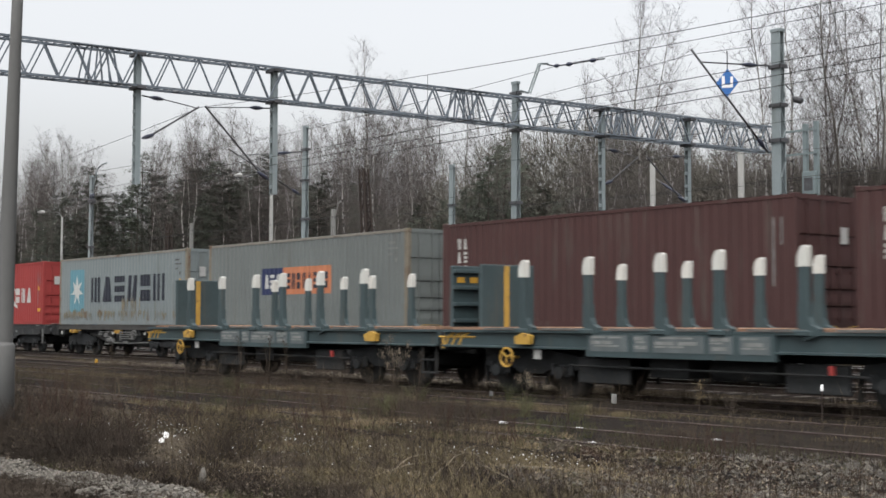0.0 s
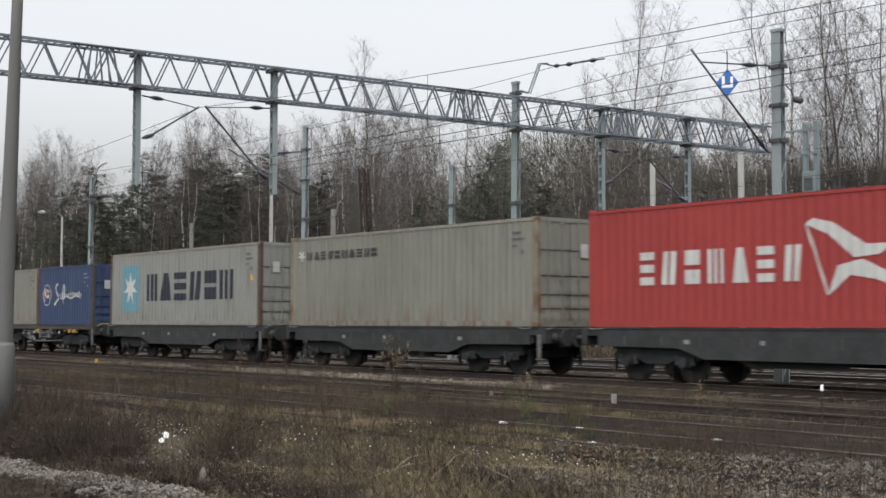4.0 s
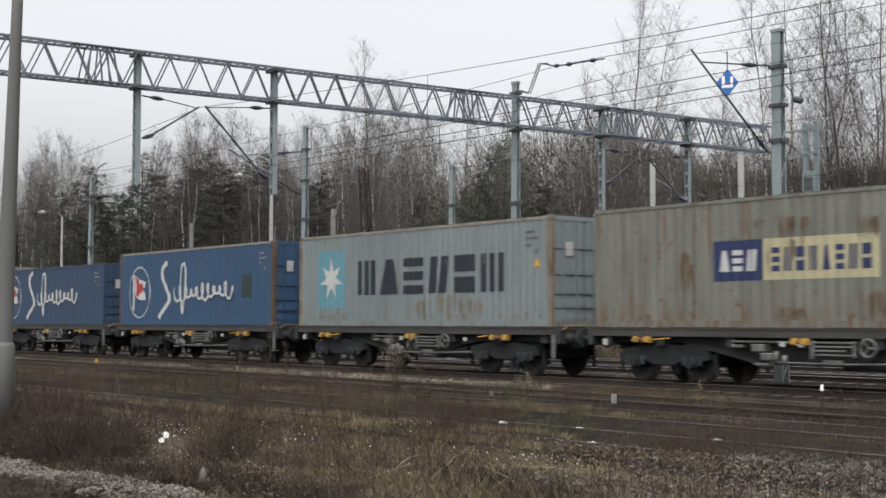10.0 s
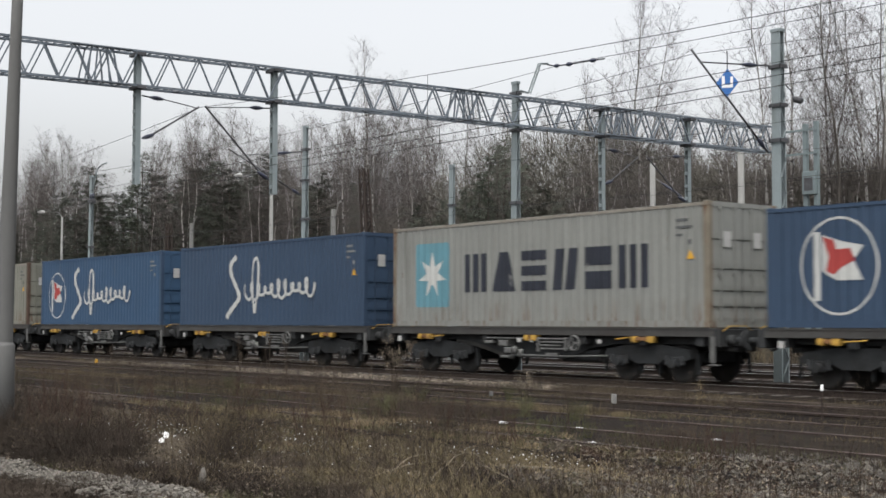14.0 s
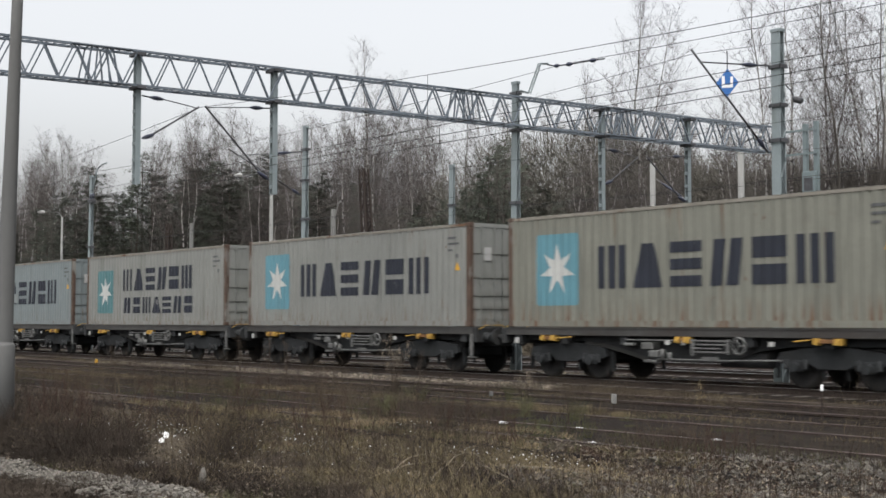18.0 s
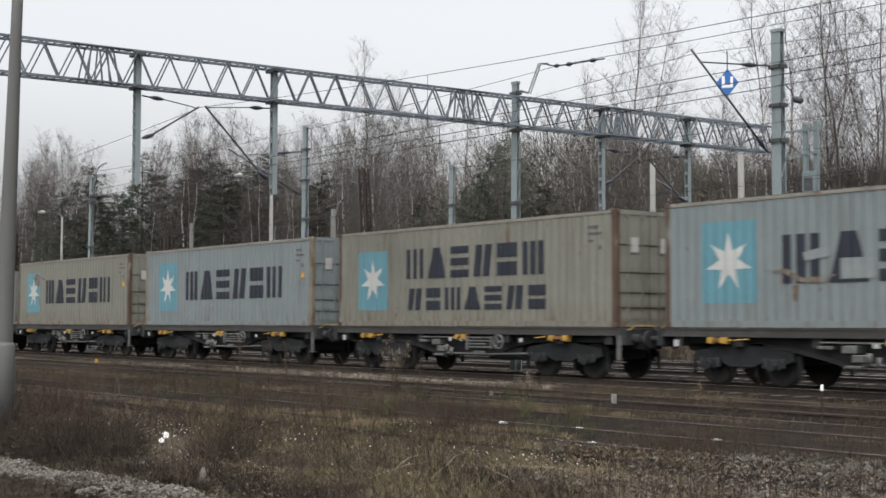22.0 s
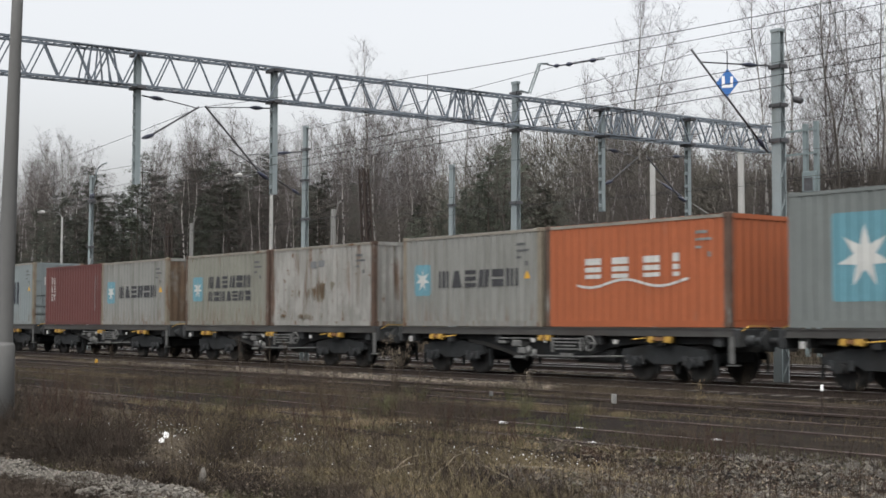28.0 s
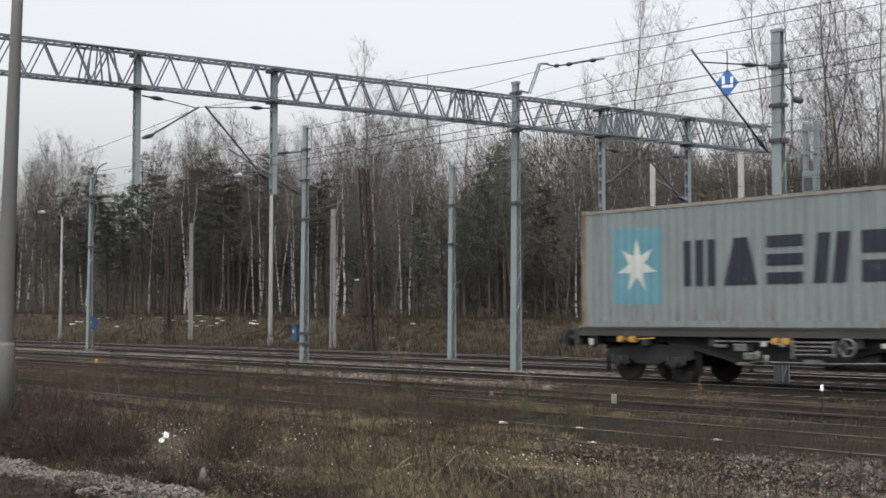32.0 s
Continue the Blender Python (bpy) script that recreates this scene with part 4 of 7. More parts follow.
LIFT = {"logo_panel": 0.005, "star": 0.010, "letter_block": 0.012, "emblem_ring": 0.008, "emblem_flag": 0.010, "emblem_cross": 0.015, "paint_patch": 0.016, "rust_stain": 0.0175, "scrape": 0.0195}


def container(kind, length, height, colour, style, posts, label, doors=True):
    key = (colour, posts, length, height)
    t = thing("shipping_container", Matrix.Identity(4), label, "shipping container", "containers on the train")
    c = lambda nm, f, m: cached((nm, key, m), f)
    for near in (True, False):
        part("side_panel", c("side%d" % near, lambda: side_mesh(length, height, near, colour), colour), colour, t)
    part("roof", c("roof", lambda: roof_mesh(length, height, colour), colour), colour, t)
    part("end_wall", c("end", lambda: end_mesh(0.0, height, colour), colour), colour, t)

    def beam(dims, m, bev=0.0):
        bm = bmesh.new()
        box(bm, *dims, bev)
        return finish(bm, "beam", m)
    for i, (x0, x1) in enumerate(((0.0, 0.155), (length - 0.155, length))):
        for j, (y0, y1) in enumerate(((0.0, 0.15), (WIDTH - 0.15, WIDTH))):
            part("corner_post", c("post%d%d" % (i, j), lambda: beam((x0, x1, y0, y1, 0.11, height - 0.11), posts, 0.01), posts), posts, t)
            for k, (z0, z1) in enumerate(((0.0, 0.118), (height - 0.118, height))):
                q = 0.006
                part("corner_casting", c("cast%d%d%d" % (i, j, k), lambda: beam((x0 - q if i == 0 else x1 - 0.178, x0 + 0.178 if i == 0 else x1 + q, y0 - q if j == 0 else y1 - 0.162, y0 + 0.162 if j == 0 else y1 + q, z0, z1), posts, 0.015), posts), posts, t)
    for j, (y0, y1) in enumerate(((0.008, 0.07), (WIDTH - 0.07, WIDTH - 0.008))):
        edge_paint = "rail_pale" if posts in ("post_tan", "post_rust") else colour
        part("top_rail", c("tr%d" % j, lambda: beam((0.155, length - 0.155, y0, y1, height - 0.10, height - 0.025), edge_paint), edge_paint), edge_paint, t)
        part("bottom_rail", c("br%d" % j, lambda: beam((0.155, length - 0.155, y0, y1 + 0.02, 0.012, 0.16), colour), colour), colour, t)
    part("floor", c("floor", lambda: beam((0.1, length - 0.1, 0.09, WIDTH - 0.09, 0.05, 0.14), "frame"), "frame"), "frame", t)
    for i, (x0, x1) in enumerate(((0.01, 0.09), (length - 0.11, length - 0.01))):
        part("header", c("hd%d" % i, lambda: beam((x0, x1, 0.15, WIDTH - 0.15, height - 0.12, height - 0.01), colour), colour), colour, t)
        part("end_sill", c("sl%d" % i, lambda: beam((x0, x1, 0.15, WIDTH - 0.15, 0.01, 0.15), colour), colour), colour, t)
    if doors:
        for left in (True, False):
            d = part("door", c("door%d" % left, lambda: door_mesh(length, height, left, colour), colour), colour, t, "door leaf with pressed recesses")
            for y in ((0.42, 0.92) if left else (1.52, 2.02)):
                part("locking_bar", cached(("rod", length, height, y, colour), lambda: rods_mesh(length, height, y, colour)), colour, d, "painted locking bar")
            if not left or style.partition("+")[0] in ("block", "two_rows", "wings", "script", "script_flag"):
                y = 0.55 if left else 1.62
                part("sticker", cached(("stk", length, height, y), lambda: beam((length - 0.03, length - 0.024, y, y + 0.26, height - 1.05, height - 0.68), "label")), "label", d, "white label plate")
    else:
        end_paint = "end_rust" if "rusty end" in label else colour
        part("end_wall", c("end2", lambda: end_mesh(length, height, end_paint), end_paint), end_paint, t)
    for nm, m, polys, lab in cached(("marks", style, length, height), lambda: [(a, b, decal(p, length, b, a, LIFT.get(a, 0.012)), l) for a, b, p, l in markings(style, length, height)]):
        part(nm, polys, m, t, lab, kind="stuff" if nm == "rust_stain" else "")
    return t


HC, STD, FORTY, TWENTY = 2.896, 2.591, 12.192, 6.058
GREY_L = "light grey container with star panel and dark blocks"
CARGO = [
    # left end at the start, length, height, colour, marks, posts, label, doors, wagon
    (-16.39, FORTY, HC, "maroon", "column", "maroon", "dull maroon corrugated forty-foot container", True, "plain"),
    (-30.07, FORTY, HC, "maroon", "column", "maroon", "dull maroon corrugated container with a white column mark", True, "plain"),
    (-43.96, FORTY, HC, "grey_dull", "panel_orange", "post_tan", "blue-grey container with navy and orange panel marks", True, "plain"),
    (-57.90, FORTY, HC, "grey_cool", "block+corner", "post_tan", "cool grey container with star panel and dark blocks, rust-stained", True, "plain"),
    (-72.09, FORTY, HC, "red", "wings", "red", "bright red container with white wing marks and yellow stickers", True, "deep"),
    (-86.23, FORTY, HC, "grey_warm", "small_row", "post_tan", "plain light grey container with a small dark mark", True, "deep"),
    (-100.46, FORTY, HC, "grey", "block", "post_rust", GREY_L + ", rusty posts", True, "deep"),
    (-108.34, TWENTY, STD, "blue_navy", "script_flag", "post_grime", "navy blue twenty-foot container with white stroke and ring emblem", True, "plain"),
    (-114.50, TWENTY, STD, "grey_warm", "small_row", "post_rust", "stained grey twenty-foot container with a small faded mark", True, ""),
    (-122.15, TWENTY, STD, "grey_warm", "two_rows", "post_rust", "stained beige-grey twenty-foot container with two rows of faded blocks", True, "plain"),
    (-128.34, TWENTY, STD, "brown_red", "column_six", "brown_red", "brown-red twenty-foot container with a white column mark", True, ""),
    (-142.11, FORTY, HC, "grey_rusty", "panel_cream+rusted", "grey_rusty", "rust-streaked grey container with navy and cream panel marks", True, "plain"),
    (-155.92, FORTY, HC, "grey_cool", "block+stained", "post_tan", "cool grey container with a star panel and patched dark blocks", True, "plain"),
    (-169.78, FORTY, HC, "blue", "script_flag+patch", "post_rust", "blue container with white stroke, ring emblem and a dark patch", True, "plain"),
    (-183.59, FORTY, STD, "blue_dark", "script_flag", "blue_dark", "low dark blue container with white stroke and ring emblem", True, "plain"),
    (-197.42, FORTY, HC, "grey", "block", "post_tan", GREY_L, True, "plain"),
    (-211.15, FORTY, HC, "blue_dark", "script", "blue_dark", "dark blue container with a sweeping white stroke", True, "plain"),
    (-225.01, FORTY, HC, "blue", "script_flag", "blue_dark", "blue container with white stroke and ring emblem", True, "plain"),
    (-238.95, FORTY, HC, "grey_warm", "block", "post_rust", "stained grey container with a star panel and dark blocks", True, "plain"),
    (-252.79, FORTY, HC, "grey", "block", "post_rust", GREY_L + ", rusty posts", True, "plain"),
    (-266.63, FORTY, HC, "grey", "two_rows_teal", "post_rust", "light grey container, teal star panel, two rows of blocks", True, "plain"),
    (-280.41, FORTY, HC, "grey_cool", "block+scraped", "post_rust", "cool grey container with a star panel and scraped dark blocks", True, "plain"),
    (-294.20, FORTY, HC, "grey_warm", "two_rows", "post_rust", "rust-fringed grey container with a star panel and two rows of blocks", True, "plain"),
    (-307.99, FORTY, HC, "grey_cool", "block", "post_tan", "clean cool grey container with a star panel and dark blocks", True, "plain"),
    (-321.74, FORTY, HC, "grey_warm", "block+torn", "post_rust", "scraped beige-grey container with a torn star panel", True, "plain"),
    (-329.43, TWENTY, STD, "grey_faded", "block", "post_rust", "faded grey twenty-foot container with a pale star panel", False, "plain"),
    (-335.71, TWENTY, STD, "grey_faded", "block", "post_rust", "dirty grey twenty-foot container with faded blocks", True, ""),
    (-349.51, FORTY, HC, "grey_dull", "block", "grey_dull", "dull blue-grey container with a star panel and dark blocks", True, "plain"),
    (-357.18, TWENTY, STD, "orange", "dots", "post_rust", "orange twenty-foot container with thick white shapes", False, "plain"),
    (-363.41, TWENTY, STD, "grey_faded", "block", "post_tan", "grey twenty-foot container with a star panel and dark blocks", True, ""),
    (-370.97, TWENTY, STD, "grey_peeled", "bare+peeled", "post_rust", "pale grey twenty-foot container with peeling paint and rust", False, "plain"),
    (-377.22, TWENTY, STD, "grey_warm", "two_rows", "post_rust", "stained grey twenty-foot container with two rows of blocks", True, ""),
    (-384.85, TWENTY, STD, "grey_faded", "block", "post_tan", "grey twenty-foot container with a brown rusty end", False, "plain"),
    (-390.97, TWENTY, STD, "brown_red", "column", "brown_red", "brown-red twenty-foot container with a white column mark", True, ""),
    (-404.70, FORTY, HC, "grey_cool", "block", "post_tan", "clean cool grey container with a star panel, last on the train", True, "plain"),
]


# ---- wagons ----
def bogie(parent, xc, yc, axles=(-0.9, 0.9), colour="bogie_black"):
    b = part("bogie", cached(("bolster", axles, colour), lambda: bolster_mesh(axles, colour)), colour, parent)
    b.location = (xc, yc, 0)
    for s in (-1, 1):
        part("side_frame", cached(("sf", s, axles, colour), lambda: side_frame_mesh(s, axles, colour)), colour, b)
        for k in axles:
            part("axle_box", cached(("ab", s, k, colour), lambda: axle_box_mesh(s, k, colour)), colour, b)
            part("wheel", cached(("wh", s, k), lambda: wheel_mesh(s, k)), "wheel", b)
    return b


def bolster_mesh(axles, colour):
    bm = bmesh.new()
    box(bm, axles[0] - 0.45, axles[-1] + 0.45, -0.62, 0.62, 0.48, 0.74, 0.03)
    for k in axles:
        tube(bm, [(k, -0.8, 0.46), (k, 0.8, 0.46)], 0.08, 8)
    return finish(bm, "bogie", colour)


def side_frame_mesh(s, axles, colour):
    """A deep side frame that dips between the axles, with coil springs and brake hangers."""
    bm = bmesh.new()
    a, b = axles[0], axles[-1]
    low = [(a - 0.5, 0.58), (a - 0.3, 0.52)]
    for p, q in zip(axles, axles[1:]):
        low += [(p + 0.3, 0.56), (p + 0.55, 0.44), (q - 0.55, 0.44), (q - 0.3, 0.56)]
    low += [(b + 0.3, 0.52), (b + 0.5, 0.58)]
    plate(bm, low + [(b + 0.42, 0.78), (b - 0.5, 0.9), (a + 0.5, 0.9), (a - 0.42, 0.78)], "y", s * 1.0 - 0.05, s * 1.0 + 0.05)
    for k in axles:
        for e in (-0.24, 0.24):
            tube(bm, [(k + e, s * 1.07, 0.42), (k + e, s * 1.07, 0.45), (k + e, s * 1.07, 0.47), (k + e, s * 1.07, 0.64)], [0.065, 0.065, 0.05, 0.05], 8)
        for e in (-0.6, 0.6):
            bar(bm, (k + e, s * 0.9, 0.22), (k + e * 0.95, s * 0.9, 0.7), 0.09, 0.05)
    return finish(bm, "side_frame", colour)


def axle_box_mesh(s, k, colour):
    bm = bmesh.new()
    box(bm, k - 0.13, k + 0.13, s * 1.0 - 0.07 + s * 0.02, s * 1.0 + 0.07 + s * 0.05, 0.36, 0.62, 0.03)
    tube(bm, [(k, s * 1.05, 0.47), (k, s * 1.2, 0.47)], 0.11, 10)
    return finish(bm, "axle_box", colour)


def wheel_mesh(s, k):
    bm = bmesh.new()
    x, r = k, 0.46
    ys = [0.68, 0.70, 0.715, 0.80, 0.82, 0.815, 0.77, 0.76]
    rs = [r + 0.03, r + 0.03, r, r - 0.01, r - 0.05, r - 0.09, 0.2, 0.1]
    rings = [[bm.verts.new((x + q * math.cos(a * math.pi / 12), s * y, 0.46 + q * math.sin(a * math.pi / 12))) for a in range(24)] for y, q in zip(ys, rs)]
    for p, q in zip(rings, rings[1:]):
        for i in range(24):
            bm.faces.new((p[i], p[(i + 1) % 24], q[(i + 1) % 24], q[i])).smooth = True
    bm.faces.new(rings[0])
    bm.faces.new(rings[-1])
    return finish(bm, "wheel", "wheel")


def buffer_mesh(side):
    bm = bmesh.new()
    tube(bm, [(0, 0, 0), (side * 0.3, 0, 0)], [0.13, 0.11], 10)
    tube(bm, [(side * 0.3, 0, 0), (side * 0.56, 0, 0)], 0.075, 10)
    tube(bm, [(side * 0.56, 0, 0), (side * 0.6, 0, 0)], [0.225, 0.215], 14)
    return finish(bm, "buffer", "frame")


def one(name, parent, material, build, label=""):
    bm = bmesh.new()
    build(bm)
    return part(name, bm, material, parent, label)


def container_wagon(deep):
    """A four-axle flat wagon under one forty-foot load; x = 0 at the load's left end, y = 0 at its near face."""
    L, yc = FORTY, WIDTH / 2
    top = DECK - 0.006
    t = thing("container_wagon", Matrix.Identity(4), "dark four-axle container wagon with a deep fish-belly frame" if deep else "dark four-axle container wagon with yellow load brackets", "railway wagon", "container wagons")
    for s, y in ((-1, 0.10), (1, WIDTH - 0.10)):
        def sill(bm):
            box(bm, -0.18, L + 0.18, y - 0.09, y + 0.09, top - 0.035, top)
            box(bm, -0.18, L + 0.18, y - 0.075, y + 0.075, top - 0.17, top - 0.035)
            box(bm, -0.18, L + 0.18, y - 0.09, y + 0.09, top - 0.20, top - 0.17)
        one("side_sill", t, "frame" if deep else "sill", sill)
    for s, y in ((-1, 0.34), (1, WIDTH - 0.34)):
        zb = 0.42 if deep else 0.5
        one("belly_beam", t, "frame", lambda bm: plate(bm, [(0.2, top - 0.2), (0.2, 0.95), (2.6, 0.95), (3.3, 0.9), (4.2, 0.72), (5.1, zb), (7.2, zb), (8.1, 0.78), (9.0, 0.9), (L - 0.2, 0.92), (L - 0.2, top - 0.2)], "y", y - 0.03, y + 0.03), "fish-belly beam")
        one("belly_flange", t, "sill", lambda bm: [bar(bm, (a, y, c), (b, y, d), 0.03, 0.2) for a, c, b, d in ((2.6, 0.945, 3.3, 0.895), (3.3, 0.895, 4.2, 0.715), (4.2, 0.715, 5.1, zb - 0.005))], "dusty flange of the belly beam")
    one("centre_sill", t, "frame", lambda bm: box(bm, -0.15, L + 0.15, yc - 0.22, yc + 0.22, 0.75, top - 0.1))
    for x in (0.35, 2.1, 4.2, 6.1, 8.0, 10.1, L - 0.35):
        one("cross_beam", t, "frame", lambda bm: box(bm, x - 0.12, x + 0.12, 0.06, WIDTH - 0.06, 0.88, top - 0.05))
    for x, s in ((-0.2, -1), (L + 0.2, 1)):
        one("headstock", t, "frame", lambda bm: box(bm, x - 0.09, x + 0.09, 0.0, WIDTH, 0.86, top - 0.02, 0.02))
        for y in (yc - 0.875, yc + 0.875):
            b = part("buffer", cached(("buf", s), lambda: buffer_mesh(s)), "frame", t)
            b.location = (x, y, 1.02)
        one("coupling", t, "frame", lambda bm: tube(bm, [(x, yc, 1.0), (x + s * 0.35, yc, 0.98), (x + s * 0.6, yc, 0.8)], 0.05, 6))
        if s > 0:
            one("corner_step", t, "grey_gear", lambda bm: (box(bm, x - s * 0.1 - 0.06, x - s * 0.1 + 0.06, -0.03, 0.01, 0.5, 1.1), box(bm, x - s * 0.1 - 0.12, x - s * 0.1 + 0.12, -0.05, 0.12, 0.45, 0.475)), "grey step hung from the sill")
        one("hand_rail", t, "yellow" if not deep else "grey_gear", lambda bm: tube(bm, [(x + s * 0.1, 0.1, 1.22), (x + s * 0.14, 0.3, 1.34), (x + s * 0.14, 0.9, 1.34), (x + s * 0.1, 1.1, 1.22)], 0.013, 6))
    bogie(t, 2.1, yc)
    bogie(t, 10.1, yc)
    if not deep:
        for xa, xb in ((1.36, 1.74), (5.98, 6.26), (9.84, 10.38)):
            for s, y0, y1 in ((-1, -0.035, 0.12), (1, WIDTH - 0.12, WIDTH + 0.035)):
                for x, wd in ((xa, 0.2), (xb, 0.26)):
                    def brk(bm):
                        plate(bm, [(x - wd * 0.4, top - 0.34), (x + wd * 0.32, top - 0.355), (x + wd * 0.45, top - 0.205), (x - wd * 0.3, top - 0.205)], "y", y0, y1)
                        box(bm, x - 0.05, x + 0.05, y0 - 0.03 if s < 0 else y1, y0 if s < 0 else y1 + 0.03, top - 0.33, top - 0.25)
                    one("load_bracket", t, "yellow", brk, "worn yellow folding bracket")
                one("bracket_bar", t, "bracket_rust", lambda bm: box(bm, xa, xb, y0 + 0.02, y1 - 0.02, top - 0.31, top - 0.225, 0.008), "rusty bar between the brackets")
        for x0, x1 in ((1.9, 2.5), (9.3, 9.7)):
            one("lever", t, "yellow", lambda bm: tube(bm, [(x0, -0.05, top - 0.28), (x1, -0.06, top - 0.24)], 0.018, 6))
    if deep:
        for y in (0.03, WIDTH - 0.03):
            one("skirt", t, "frame", lambda bm: plate(bm, [(0.3, 1.09), (0.3, 0.84), (2.9, 0.82), (3.7, 0.58), (8.5, 0.58), (9.3, 0.82), (11.9, 0.84), (11.9, 1.09)], "y", y - 0.02, y + 0.02), "dark side skirt of the frame")
            for x in (1.2, 2.4, 3.6, 4.8, 6.1, 7.4, 8.6, 9.8, 11.0):
                one("stiffener", t, "sill", lambda bm: box(bm, x - 0.025, x + 0.025, y - 0.035, y + 0.035, 0.86, 1.09))
        for x in (0.25, 11.75):
            one("lashing_hook", t, "grey_gear", lambda bm: tube(bm, [(x - 0.25, -0.03, top - 0.02), (x, -0.07, top - 0.05), (x + 0.25, -0.03, top - 0.02)], 0.018, 6), "pale lashing hook")
        for x, w in ((3.1, 0.16), (5.3, 0.12), (8.9, 0.16)):
            one("tag_plate", t, "plate_dim", lambda bm: box(bm, x, x + w, -0.002, 0.006, 0.92, 1.02), "small dull plate")
    else:
        # brake gear amidships
        def hand_wheel(bm):
            c = Vector((7.85, -0.08, 0.9))
            pts = [c + Vector((0.18 * math.cos(a * math.pi / 10), 0, 0.18 * math.sin(a * math.pi / 10))) for a in range(21)]
            tube(bm, pts, 0.026, 6, False)
            for a in range(3):
                bar(bm, c, c + Vector((0.21 * math.cos(a * 2.1), 0, 0.21 * math.sin(a * 2.1))), 0.035)
            tube(bm, [c, c + Vector((0, 0.3, 0))], 0.03, 6)
        one("hand_wheel", t, "grey_gear", hand_wheel, "pale hand-brake wheel")
        for i in range(4):
            one("brake_lever", t, "grey_gear", lambda bm: box(bm, 6.5 + 0.03 * (i % 2), 7.55 - 0.12 * (i % 3), -0.06, -0.01, 0.98 - 0.085 * i, 1.02 - 0.085 * i, 0.008))
        one("equipment_box", t, "grey_gear", lambda bm: (box(bm, 4.85, 5.2, -0.03, 0.3, 0.78, 0.95, 0.02), box(bm, 5.12, 5.4, -0.06, 0.25, 0.60, 0.76, 0.02), box(bm, 4.6, 5.5, -0.03, 0.02, 0.99, 1.02)), "grey valve box")
        for x0, x1, z0, z1 in ((6.42, 6.5, 0.66, 1.04), (7.45, 7.52, 0.7, 1.04), (6.75, 7.2, 0.55, 0.64)):
            one("brake_bracket", t, "grey_gear", lambda bm: box(bm, x0, x1, -0.05, 0.01, z0, z1), "grey brake rigging")
        for x0, x1, z0, z1 in ((4.3, 4.62, 0.86, 0.93), (4.95, 5.35, 0.48, 0.54)):
            one("valve_box", t, "grey_gear", lambda bm: box(bm, x0, x1, -0.045, 0.12, z0, z1, 0.01), "grey valve body")
        for x0, z0, z1 in ((5.5, 0.55, 0.8), (5.72, 0.5, 0.72)):
            one("valve_pot", t, "grey_gear", lambda bm: tube(bm, [(x0, 0.01, z1), (x0, 0.01, z0)], 0.055, 8), "grey round valve")
        one("air_reservoir", t, "frame", lambda bm: tube(bm, [(6.9, 0.55, 0.6), (8.3, 0.55, 0.6)], 0.2, 10))
        one("brake_pipe", t, "grey_gear", lambda bm: (tube(bm, [(5.3, 0.02, 0.56), (7.3, 0.02, 0.56), (8.9, 0.05, 0.60)], 0.025, 6), tube(bm, [(4.3, 0.02, 1.0), (5.9, 0.02, 1.0)], 0.02, 6)))
        for x in (5.6, 6.1, 8.6):
            one("tag_plate", t, "label", lambda bm: box(bm, x, x + 0.14, -0.006, 0.004, 0.9, 1.0), "small pale plate")
        one("tail_plate", t, "label", lambda bm: box(bm, 0.28, 0.42, -0.02, 0.0, 0.87, 1.02), "pale blue-white plate")
    return t


